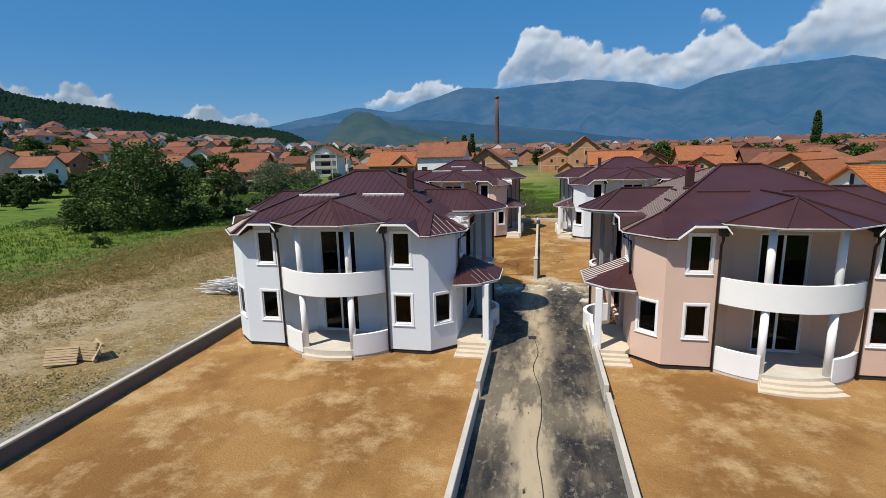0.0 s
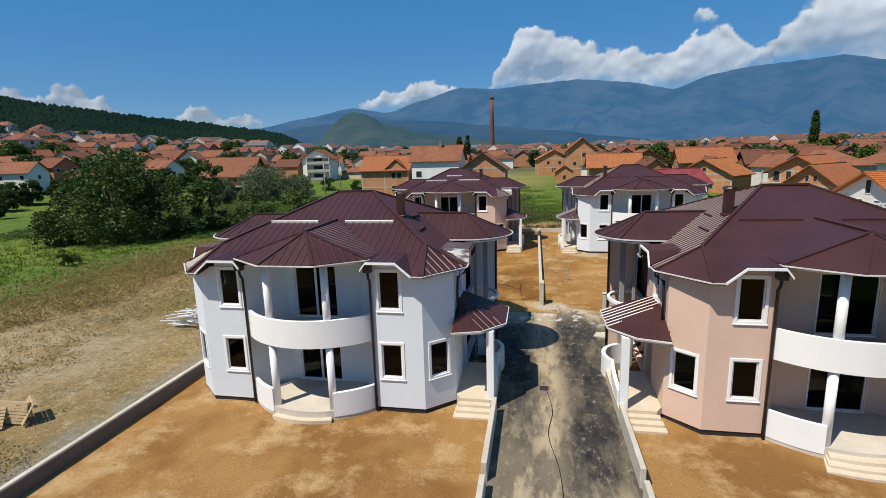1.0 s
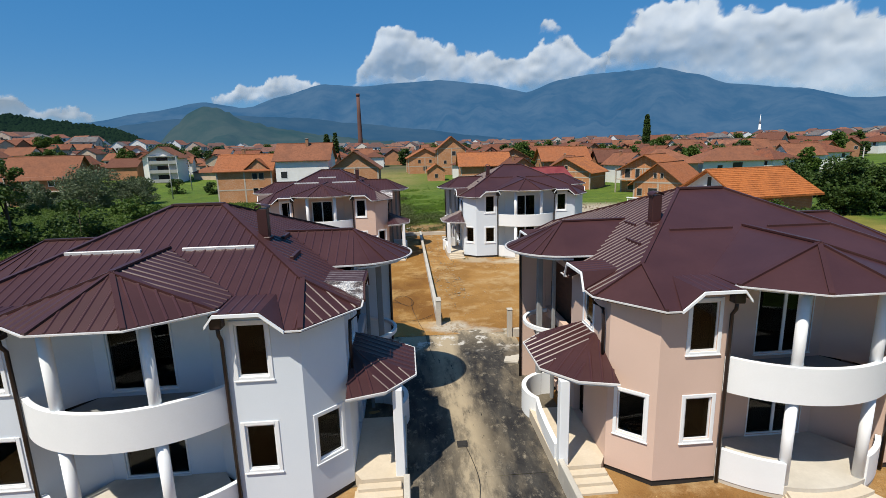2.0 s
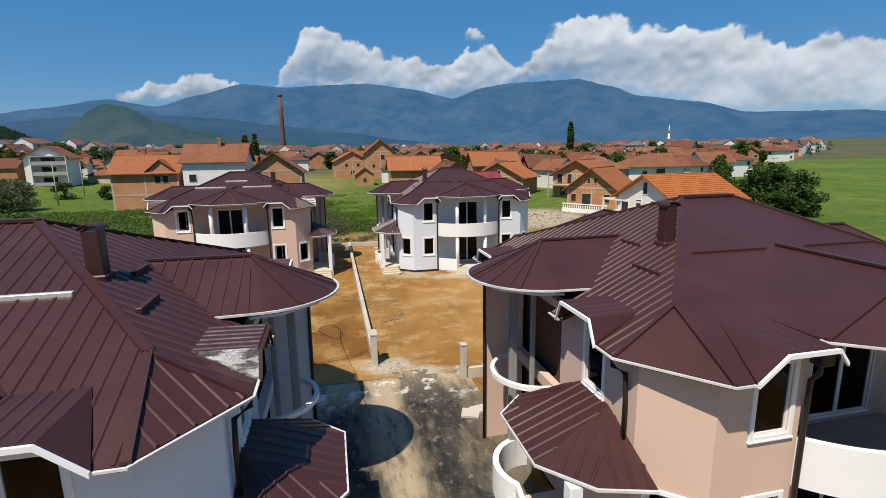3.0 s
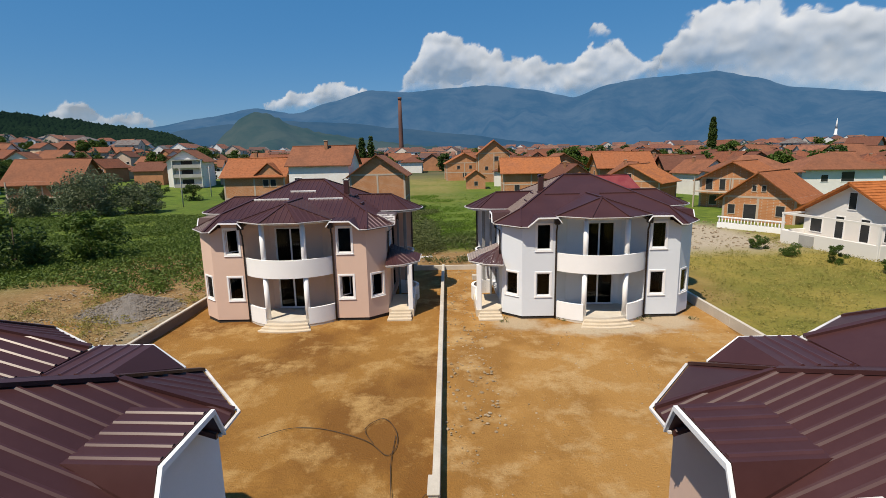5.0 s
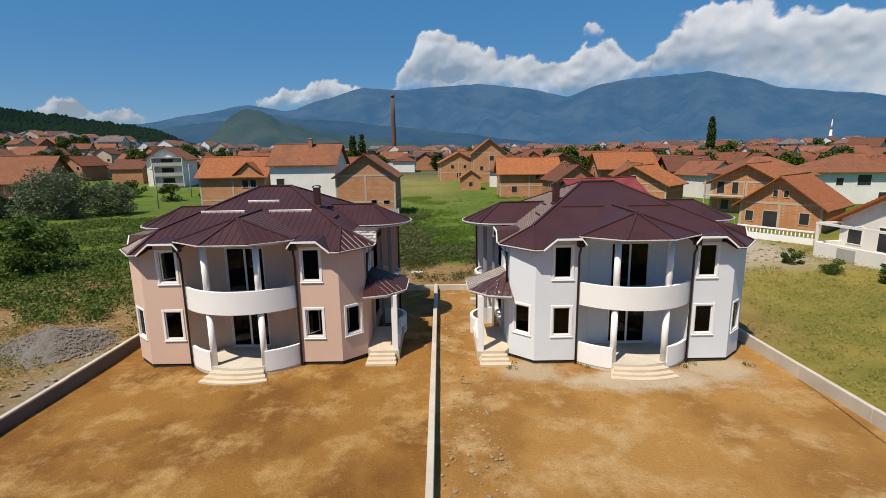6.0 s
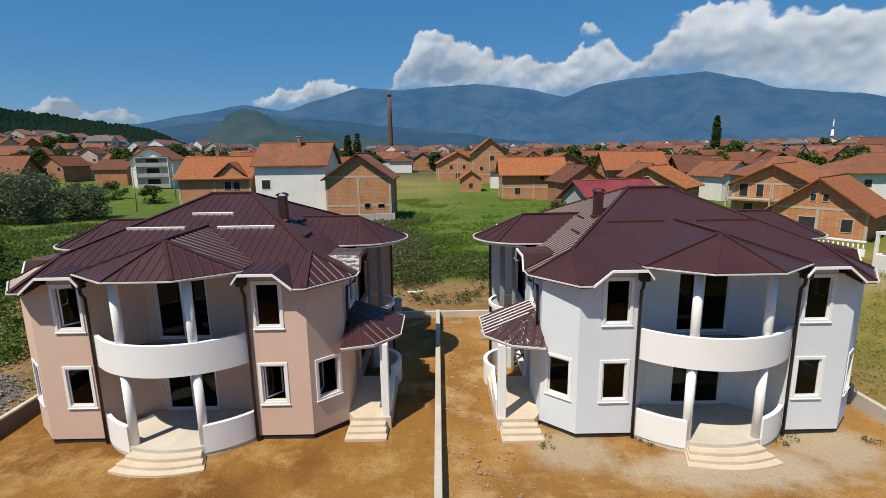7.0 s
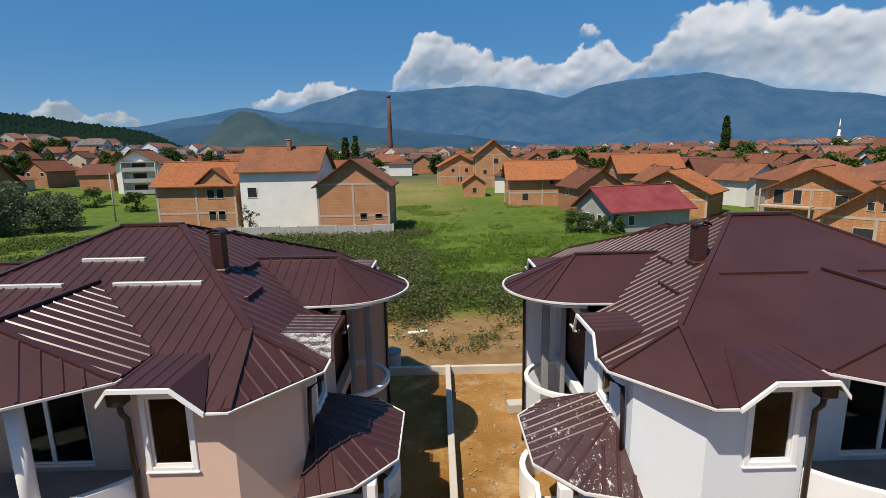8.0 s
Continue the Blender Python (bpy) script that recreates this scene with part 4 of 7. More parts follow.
# ---- low concrete walls ----
def low_wall(name, x0, x1, y0, y1, h, label="low pale concrete garden wall", body=None):
    """A thin cast wall with a slightly proud, chipped coping."""
    w = thing(name, ((x0 + x1) / 2, (y0 + y1) / 2, 0), label, "wall", "garden walls of the estate")
    ox, oy = (x0 + x1) / 2, (y0 + y1) / 2
    long_y = (y1 - y0) > (x1 - x0)
    n = max(1, round(max(y1 - y0, x1 - x0) / 4.0))
    for k in range(n):
        if long_y:
            a, b = y0 + (y1 - y0) * k / n, y0 + (y1 - y0) * (k + 1) / n
            dims = (x0 - ox, x1 - ox, a - oy + 0.006, b - oy - 0.006)
        else:
            a, b = x0 + (x1 - x0) * k / n, x0 + (x1 - x0) * (k + 1) / n
            dims = (a - ox + 0.006, b - ox - 0.006, y0 - oy, y1 - oy)
        dz = 0.025 * noise.noise(Vector((x0, y0, k * 1.7)))
        if body:
            part("wall_section", boxes((*dims, -0.2, h + dz - 0.10)), body, w)
            part("coping", bevelled(boxes((*dims, h + dz - 0.098, h + dz)), 0.018), CONCRETE, w, "pale top course")
        else:
            part("wall_section", bevelled(boxes((*dims, -0.2, h + dz)), 0.018), CONCRETE, w)
    return w


# West wall: shade of the sunless face is put into its body colour.
low_wall("garden_wall", -16.7, -16.5, -2, 68.6, 0.62, "low concrete garden wall with shade-dark faces and pale top", SHADE_FACE)
low_wall("garden_wall", 16.65, 16.85, -2, 68.6, 0.62)
low_wall("garden_wall", -16.5, 16.65, 68.4, 68.6, 0.42)
low_wall("garden_wall", -0.12, 0.12, 37.6, 68.4, 0.55, "low pale concrete wall dividing two yards")
low_wall("garden_wall", -2.12, -1.93, 18.1, 22.4, 0.72, "low pale concrete wall beside the asphalt drive")
low_wall("garden_wall", -2.12, -1.93, -2, 17.7, 0.62, "low pale concrete wall beside the asphalt drive")
low_wall("garden_wall", 2.74, 2.92, 18.5, 22.6, 0.72, "low pale concrete wall beside the asphalt drive")
low_wall("garden_wall", 2.74, 2.92, -2, 18.1, 0.62, "low pale concrete wall beside the asphalt drive")
low_wall("garden_wall", 3.95, 16.65, 34.5, 34.7, 0.5)
low_wall("garden_wall", -16.5, -4.1, 36.0, 36.2, 0.5)


def gate_post(x, y, sx, sy, h, label):
    p = thing("gate_post", (x, y, 0), label, "post", "gate posts")
    part("shaft", bevelled(boxes((-sx / 2, sx / 2, -sy / 2, sy / 2, -0.2, h)), 0.02), CONCRETE, p)
    part("cap", bevelled(boxes((-sx / 2 - 0.025, sx / 2 + 0.025, -sy / 2 - 0.025, sy / 2 + 0.025, h + 0.002, h + 0.05)), 0.012), CONCRETE, p)


gate_post(0.0, 37.2, 0.28, 0.75, 1.55, "tall pale concrete post at the end of a low wall")
gate_post(3.78, 34.6, 0.26, 0.3, 1.6, "pale concrete gate post beside the drive")
gate_post(-3.9, 36.1, 0.26, 0.3, 1.6, "grey concrete gate post in shade of a villa")


# ---- neighbouring houses and the town ----
def brick_mat(name, c1, c2, mortar, size=(0.25, 0.2)):
    """Hollow clay blocks in courses, by height and by the run along the wall."""
    m, nt, b, co = base_mat(name, 0.9, 0.0, 0.2)
    sep, comb = nt.nodes.new("ShaderNodeSeparateXYZ"), nt.nodes.new("ShaderNodeCombineXYZ")
    nt.links.new(co, sep.inputs[0])
    add = nt.nodes.new("ShaderNodeMath")
    add.operation = "ADD"
    nt.links.new(sep.outputs["X"], add.inputs[0])
    nt.links.new(sep.outputs["Y"], add.inputs[1])
    nt.links.new(add.outputs[0], comb.inputs["X"])
    nt.links.new(sep.outputs["Z"], comb.inputs["Y"])
    br = nt.nodes.new("ShaderNodeTexBrick")
    br.inputs["Scale"].default_value = 1.0
    br.inputs["Brick Width"].default_value, br.inputs["Row Height"].default_value = size
    br.inputs["Mortar Size"].default_value = 0.012
    br.inputs["Color1"].default_value, br.inputs["Color2"].default_value, br.inputs["Mortar"].default_value = (*c1, 1), (*c2, 1), (*mortar, 1)
    nt.links.new(comb.outputs[0], br.inputs["Vector"])
    col = ramp_mix(nt, noise_at(nt, co, 0.5, 6, 0.45, 0.7), br.outputs["Color"], tuple(0.8 * v for v in c1))
    col = ramp_mix(nt, noise_at(nt, co, 6, 4, 0.55, 0.8), col, c2)
    nt.links.new(col, b.inputs["Base Color"])
    bump(nt, b, br.outputs["Fac"], 0.4, -0.02)
    return m


def tile_mat(name, c1, c2, c3):
    """Clay tiles: courses by height, a tone for each roof, patchy weathering."""
    m, nt, b, co = base_mat(name, 0.85, 0.0, 0.25)
    info = nt.nodes.new("ShaderNodeObjectInfo")
    col = ramp_mix(nt, info.outputs["Random"], c1, c2)
    col = ramp_mix(nt, noise_at(nt, co, 0.35, 6, 0.45, 0.7), col, c3)
    col = ramp_mix(nt, noise_at(nt, co, 2.2, 6, 0.45, 0.7, 0.75), col, tuple(0.5 * v for v in c2))
    sep = nt.nodes.new("ShaderNodeSeparateXYZ")
    nt.links.new(co, sep.inputs[0])
    wv = nt.nodes.new("ShaderNodeMath")
    wv.operation = "MULTIPLY"
    wv.inputs[1].default_value = 7.0
    nt.links.new(sep.outputs["Z"], wv.inputs[0])
    fr = nt.nodes.new("ShaderNodeMath")
    fr.operation = "FRACT"
    nt.links.new(wv.outputs[0], fr.inputs[0])
    mul = nt.nodes.new("ShaderNodeMath")
    mul.operation = "MULTIPLY"
    mul.inputs[1].default_value = 0.35
    nt.links.new(fr.outputs[0], mul.inputs[0])
    col = ramp_mix(nt, mul.outputs[0], col, tuple(0.55 * v for v in c1))
    nt.links.new(col, b.inputs["Base Color"])
    bump(nt, b, fr.outputs[0], 0.5, 0.04)
    return m


BRICK = brick_mat("orange_block", (0.52, 0.235, 0.105), (0.44, 0.19, 0.082), (0.48, 0.38, 0.29))
BRICK_DULL = brick_mat("dull_block", (0.36, 0.17, 0.085), (0.28, 0.125, 0.06), (0.36, 0.28, 0.21))
TILE = tile_mat("orange_tile", (0.47, 0.165, 0.052), (0.33, 0.115, 0.050), (0.31, 0.120, 0.058))
TILE_MID = tile_mat("faded_tile", (0.26, 0.088, 0.043), (0.138, 0.057, 0.038), (0.15, 0.067, 0.045))
TILE_OLD = tile_mat("weathered_tile", (0.24, 0.095, 0.05), (0.30, 0.12, 0.065), (0.17, 0.075, 0.045))
RED_SHEET = surface("red_roof_sheet", (0.20, 0.030, 0.030), (0.27, 0.062, 0.055), 0.45, 0.5, 5, relief=0.2)
TOWN_WHITE = per_object("town_white_render", (0.78, 0.77, 0.75), (0.72, 0.69, 0.64), 0.8, 9.0, 0.93)
TOWN_WARM = per_object("town_warm_render", (0.62, 0.48, 0.34), (0.52, 0.40, 0.32))
TOWN_BRICK = per_object("town_brick", (0.42, 0.19, 0.09), (0.34, 0.16, 0.085))
DARK_PANE = surface("dark_pane", (0.025, 0.028, 0.032), (0.04, 0.042, 0.045), 0.15, 0.5, 3, relief=0.0)
BEAM = surface("cast_beam", (0.50, 0.42, 0.34), (0.42, 0.35, 0.28), 0.9, 0.8, 8)
GREY_RENDER = surface("grey_render", (0.42, 0.41, 0.39), (0.34, 0.33, 0.31), 0.9, 0.4, 6)
WOOD_DARK = surface("dark_timber", (0.10, 0.05, 0.03), (0.14, 0.075, 0.045), 0.8, 1.0, 8)


def gable_roof(w, d, h, rise, over, along_x):
    """Two pitched plates; the ridge runs along x or along y."""
    out = []
    a, b = w / 2 + over, d / 2 + over
    lo = h - rise * over / ((d if along_x else w) / 2)
    for s in (1, -1):
        if along_x:
            out.append([(-a, -s * b, lo), (a, -s * b, lo), (a, 0, h + rise), (-a, 0, h + rise)])
        else:
            out.append([(s * a, -b, lo), (s * a, b, lo), (0, b, h + rise), (0, -b, h + rise)])
    return out


def hip_roof(w, d, h, rise, over):
    a, b = w / 2 + over, d / 2 + over
    r = max(0.2, (w - d) / 2) if w > d else 0.2
    q = max(0.2, (d - w) / 2) if d > w else 0.2
    if w >= d:
        R = [(-r, 0, h + rise), (r, 0, h + rise)]
        return [[(-a, -b, h), (a, -b, h), R[1], R[0]], [(a, b, h), (-a, b, h), R[0], R[1]], [(a, -b, h), (a, b, h), R[1]], [(-a, b, h), (-a, -b, h), R[0]]]
    R = [(0, -q, h + rise), (0, q, h + rise)]
    return [[(a, -b, h), (a, b, h), R[1], R[0]], [(-a, b, h), (-a, -b, h), R[0], R[1]], [(-a, -b, h), (a, -b, h), R[0]], [(a, b, h), (-a, b, h), R[1]]]


def town_house(at, turn, w, d, h, rise, wall, tile, roof="x", label="brick house with orange tiled roof", over=0.55, wins=(), beams=False, chimney=None, group="houses of the neighbourhood", balcony=None):
    """Walls with gables, a pitched roof, windows (side, u, z, width, height), cast beams round the storeys."""
    t = thing("town_house", (*at, rise_of(*at)), label, "house", group, turn)
    bm = boxes((-w / 2, w / 2, -d / 2, d / 2, -0.4, h))
    part("wall", bm, wall, t)
    if roof in "xy":
        for s in (1, -1):
            bm = bmesh.new()
            if roof == "x":
                pts = [(s * w / 2, -d / 2), (s * w / 2, d / 2)]
                tri = [(s * (w / 2 - 0.002), -d / 2, h), (s * (w / 2 - 0.002), d / 2, h), (s * (w / 2 - 0.002), 0, h + rise - 0.1)]
                tri2 = [(x - s * 0.25, y, z) for x, y, z in tri]
            else:
                tri = [(-w / 2, s * (d / 2 - 0.002), h), (w / 2, s * (d / 2 - 0.002), h), (0, s * (d / 2 - 0.002), h + rise - 0.1)]
                tri2 = [(x, y - s * 0.25, z) for x, y, z in tri]
            a, b = [bm.verts.new(p) for p in tri], [bm.verts.new(p) for p in tri2]
            bm.faces.new(a)
            bm.faces.new(b[::-1])
            for i in range(3):
                bm.faces.new((a[i], a[(i + 1) % 3], b[(i + 1) % 3], b[i]))
            bmesh.ops.recalc_face_normals(bm, faces=bm.faces[:])
            part("gable", bm, wall, t)
        planes = gable_roof(w, d, h, rise, over, roof == "x")
    else:
        planes = hip_roof(w, d, h, rise, over)
    for f in planes:
        part("roof", slab(bmesh.new(), f, 0.16), tile, t)
    if roof == "x":
        part("ridge", tube(bmesh.new(), [(-w / 2 - over, 0, h + rise + 0.02), (w / 2 + over, 0, h + rise + 0.02)], 0.12, 6), tile, t)
    elif roof == "y":
        part("ridge", tube(bmesh.new(), [(0, -d / 2 - over, h + rise + 0.02), (0, d / 2 + over, h + rise + 0.02)], 0.12, 6), tile, t)
    if beams:
        e = 0.03
        for z in ([2.7, h - 0.15] if h > 4 else [h - 0.15]):
            part("ring_beam", boxes((-w / 2 - e, w / 2 + e, -d / 2 - e, d / 2 + e, z - 0.14, z + 0.14)), BEAM, t)
        for x in (-w / 2, 0, w / 2):
            for y in (-d / 2, d / 2):
                part("cast_post", boxes((x - 0.15, x + 0.15, y - 0.04, y + 0.04, -0.3, h - 0.3)), BEAM, t)
    for side, u, z, ww, wh in wins:
        m = {"f": pose(u, -d / 2, z), "b": pose(u, d / 2, z, 0, 0, 180), "r": pose(w / 2, u, z, 0, 0, 90), "l": pose(-w / 2, u, z, 0, 0, -90)}[side]
        bm = frame_bm(-ww / 2 - 0.08, ww / 2 + 0.08, -0.08, wh + 0.08, 0.08, -0.06, 0.02)
        bm.transform(m)
        win = part("window", bm, PVC if wall is not BRICK else BEAM, t)
        bm = boxes((-ww / 2, ww / 2, -0.03, 0.0, 0, wh))
        bm.transform(m)
        part("pane", bm, DARK_PANE, win)
    if chimney:
        cx, cy, cz = chimney
        c = part("chimney", bevelled(boxes((cx - 0.3, cx + 0.3, cy - 0.3, cy + 0.3, h, cz)), 0.03), BRICK_DULL, t)
        part("chimney_cap", boxes((cx - 0.38, cx + 0.38, cy - 0.38, cy + 0.38, cz, cz + 0.1)), BEAM, c)
    if balcony:
        x0, x1, y0, y1, z = balcony
        part("balcony_floor", boxes((x0, x1, y0, y1, z - 0.15, z)), BEAM, t)
        for x in (x0 + 0.12, x1 - 0.12):
            part("balcony_post", boxes((x - 0.1, x + 0.1, y0 + 0.05, y0 + 0.25, -0.2, h)), BEAM, t)
    return t


def porch_gable(t, u, wide, front, eave, rise):
    """A small tiled gable over the paired windows of a block house."""
    y = front - 0.12
    tri = [(u - wide / 2, eave - 0.2), (u + wide / 2, eave - 0.2), (u, eave + rise)]
    bm = bmesh.new()
    a, b = [bm.verts.new((p, y, z)) for p, z in tri], [bm.verts.new((p, y + 1.6, z)) for p, z in tri]
    bm.faces.new(a)
    bm.faces.new(b[::-1])
    for i in range(3):
        bm.faces.new((a[(i + 1) % 3], a[i], b[i], b[(i + 1) % 3]))
    bmesh.ops.recalc_face_normals(bm, faces=bm.faces[:])
    part("gable_wall", bm, BRICK, t)
    for s in (-1, 1):
        f = [(u, y - 0.35, eave + rise + 0.15), (u, y + 3.0, eave + rise + 0.15), (u + s * (wide / 2 + 0.45), y + 1.2, eave - 0.1), (u + s * (wide / 2 + 0.45), y - 0.35, eave - 0.1)]
        part("gable_roof", slab(bmesh.new(), f, 0.14), TILE, t)


# gable-ended block house behind a garden wall, and its white neighbour
town_house((-11.7, 117.2), 0, 9.4, 10.0, 7.1, 3.3, BRICK, TILE_OLD, "y", "bare orange block house with pale beams and dark-edged gable", 0.7,
           [("f", 1.3, 2.2, 0.85, 0.85), ("f", 3.35, 2.3, 0.95, 0.6), ("r", -2, 1.4, 1.1, 1.2)], True)
town_house((-23.4, 123.6), 0, 11.2, 11.0, 9.0, 3.3, TOWN_WHITE, TILE_OLD, "x", "tall white house with weathered brown tile roof", 0.6,
           [("f", -3.9, 5.0, 1.3, 1.4), ("r", -3, 6, 0.9, 1.1)], False, (0.6, -0.9, 13.2))
brick_home = town_house((-36.0, 123.6), 0, 11.4, 9.0, 7.2, 3.0, BRICK, TILE, "x", "orange block house with two rows of white windows", 0.7,
           [("f", 2.2, 4.9, 1.0, 1.3), ("f", 3.6, 4.9, 1.0, 1.3), ("f", 2.2, 1.7, 1.0, 1.3), ("f", 3.6, 1.7, 1.0, 1.3), ("l", 0, 4.6, 1.2, 1.2)], True, (-1.2, 0.8, 11.4))
porch_gable(brick_home, 2.9, 4.6, -4.5, 7.2, 2.0)
terrace_house = town_house((-84, 190), 8, 11.0, 11.0, 8.4, 3.4, TOWN_WHITE, TILE_OLD, "y", "white three-storey house with shaded balconies", 0.9,
           [("f", 0.5, 0.3, 3.5, 2.1), ("f", 0.5, 3.4, 3.5, 2.1), ("f", 0.5, 6.4, 3.5, 1.8), ("l", -2, 4.0, 0.9, 1.3), ("l", 2, 4.0, 0.9, 1.3), ("l", 2, 1.0, 0.9, 1.3)], False)
for z in (0.1, 3.2, 6.2):
    deck = part("balcony_floor", boxes((-3.2, 5.5, -7.6, -5.52, z - 0.2, z)), GREY_RENDER, terrace_house)
    part("balcony_rail", boxes((-3.2, 5.5, -7.6, -7.45, z + 0.004, z + 0.9)), GREY_RENDER, deck)
for x in (-3.25, 5.35):
    part("fin_wall", boxes((x, x + 0.15, -7.7, -5.51, -0.2, 8.4)), TOWN_WHITE, terrace_house)
part("porch_gable", boxes((-3.26, 5.51, -7.75, -5.51, 8.41, 8.7)), GREY_RENDER, terrace_house)
town_house((-86, 135), 8, 14.0, 11.0, 6.4, 4.6, BRICK_DULL, TILE_OLD, "x", "raw block house with brown roof and open ground floor", 0.9,
           [("f", -2.6, 4.2, 1.2, 1.2), ("f", 2.6, 4.2, 1.2, 1.2), ("f", 0, 0.6, 9.5, 2.0)], True, (3.0, 1.5, 10.8), balcony=(-6, 6, -7.2, -5.5, 3.1))
# row of raw block houses east of the meadow
town_house((21.0, 150.5), -3, 13.2, 10.5, 5.9, 3.1, BRICK, TILE, "x", "raw orange block house with bright tiled roof", 0.9,
           [("f", -3.4, 1.2, 1.2, 1.4), ("f", 1.8, 4.3, 0.8, 1.3), ("l", -1, 4.0, 1.0, 1.2), ("l", 2, 1.2, 1.0, 1.2)], True)
town_house((6.5, 213.0), 4, 13.0, 11.0, 6.3, 3.4, BRICK, TILE, "y", "raw block house with steep orange roof", 0.7,
           [("f", -2.2, 4.0, 1.0, 1.2), ("f", 2.2, 4.0, 1.0, 1.2), ("f", 0, 1.0, 1.4, 1.6)], True)
town_house((16.5, 201.0), 0, 10.5, 10.0, 9.8, 4.2, BRICK, TILE, "y", "three-storey raw block house with red tiled gable", 0.9,
           [("f", 0.8, 7.0, 1.4, 1.5), ("f", -2.5, 4.0, 1.0, 1.2), ("f", 2.5, 4.0, 1.0, 1.2), ("l", 0, 7, 1.0, 1.2)], True)
town_house((8.8, 172.0), 0, 5.4, 6.0, 3.6, 1.9, BRICK, TILE, "y", "small raw block annex with tiled gable roof", 0.5, [("f", 0, 1.0, 1.0, 1.2)])
town_house((34.0, 176.0), 3, 12.0, 10.0, 6.2, 3.4, BRICK_DULL, TILE_OLD, "y", "block house with weathered tiled gable roof", 0.8, [("f", -2.5, 4, 1.0, 1.3), ("f", 2.5, 4, 1.0, 1.3), ("l", 0, 1.2, 1.1, 1.3)], True)
town_house((47.0, 160.0), -3, 13.5, 10.5, 6.4, 3.5, BRICK, TILE, "x", "block house with orange roof and dormer windows", 0.9, [("f", -3, 3.8, 1.3, 1.4), ("f", -1.2, 3.8, 0.9, 1.4), ("f", 3, 1.2, 1.2, 1.4), ("l", 0, 3.8, 1.2, 1.2)], True)
# low house under a red sheet roof
town_house((27.2, 115.6), 16, 12.4, 8.6, 3.2, 2.6, GREY_RENDER, RED_SHEET, "x", "low grey house with faded red sheet roof", 0.7,
           [("f", -5.5, 0.9, 0.9, 1.2), ("f", -3.2, 0.9, 0.9, 1.2), ("l", -1.6, 0.9, 0.9, 1.2), ("l", 1.4, 0.9, 0.9, 1.2)], False)
# block houses by the lane
town_house((53.0, 114.0), -50, 10.5, 9.4, 5.2, 2.8, BRICK, TILE, "y", "two-storey block house with roofed terrace", 1.0,
           [("f", -3.8, 3.1, 1.1, 1.9), ("f", -1.6, 3.1, 0.9, 1.9), ("f", 3.2, 3.1, 1.2, 1.3), ("f", -3, 0.5, 1.2, 1.6), ("l", 1, 3.0, 1.1, 1.2)], True, None, balcony=(-5.6, 0.5, -6.9, -5.0, 2.9))
town_house((41.0, 131.0), -42, 12.0, 10.0, 4.2, 3.2, BRICK, TILE, "y", "orange block house with gabled porch and tiled roof", 0.9, [("f", -2.4, 0.9, 1.2, 1.5), ("f", 1.5, 0.9, 1.2, 1.5), ("f", 0, 4.6, 0.8, 0.9), ("l", 0, 1.2, 1.0, 1.2)], True)
town_house((47.5, 97.5), -52, 9.0, 9.5, 3.5, 3.4, BRICK, TILE, "y", "orange block house with tiled gable and white door", 0.9,
           [("f", -3.4, 0.9, 0.9, 1.3), ("f", -0.9, 0.1, 1.7, 2.2), ("f", 2.8, 0.9, 1.0, 1.4), ("f", -0.6, 4.2, 0.5, 0.8), ("f", 0.6, 4.2, 0.5, 0.8)], True)
town_house((61.0, 126.0), -8, 13.0, 10.0, 5.6, 3.2, TOWN_WARM, TILE_OLD, "h", "rendered house with hipped brown roof", 0.9, [("f", -3, 3.4, 1.2, 1.3), ("f", 1, 3.4, 1.2, 1.3), ("f", 3.8, 0.8, 1.2, 1.3)])
town_house((78.0, 128.0), -10, 14.0, 11.0, 5.8, 3.0, TOWN_WHITE, TILE_OLD, "h", "white house with hipped tiled roof and balcony", 0.9, [("f", -3, 3.4, 1.2, 1.3), ("f", 1, 3.4, 2.2, 1.9), ("f", 4.2, 0.8, 1.2, 1.3)])


TILE_NEW = tile_mat("new_orange_tile", (0.47, 0.150, 0.040), (0.47, 0.150, 0.040), (0.36, 0.115, 0.035))


def tile_courses(t, w, d, h, rise, over):
    """Courses of roof tiles laid up both slopes, each a thin overlapping strip."""
    a, b, lo = w / 2 + over, d / 2 + over, h - rise * over / (w / 2)
    for s in (1, -1):
        for k in range(15):
            f0, f1 = k / 15, (k + 1.12) / 15
            p = [(s * a * (1 - f0), -b, lo + (h + rise - lo) * f0 + 0.09), (s * a * (1 - f0), b, lo + (h + rise - lo) * f0 + 0.09),
                 (s * a * (1 - min(1, f1)), b, lo + (h + rise - lo) * min(1, f1) + 0.03), (s * a * (1 - min(1, f1)), -b, lo + (h + rise - lo) * min(1, f1) + 0.03)]
            part("tile_course", slab(bmesh.new(), p, 0.05), TILE_NEW, t)


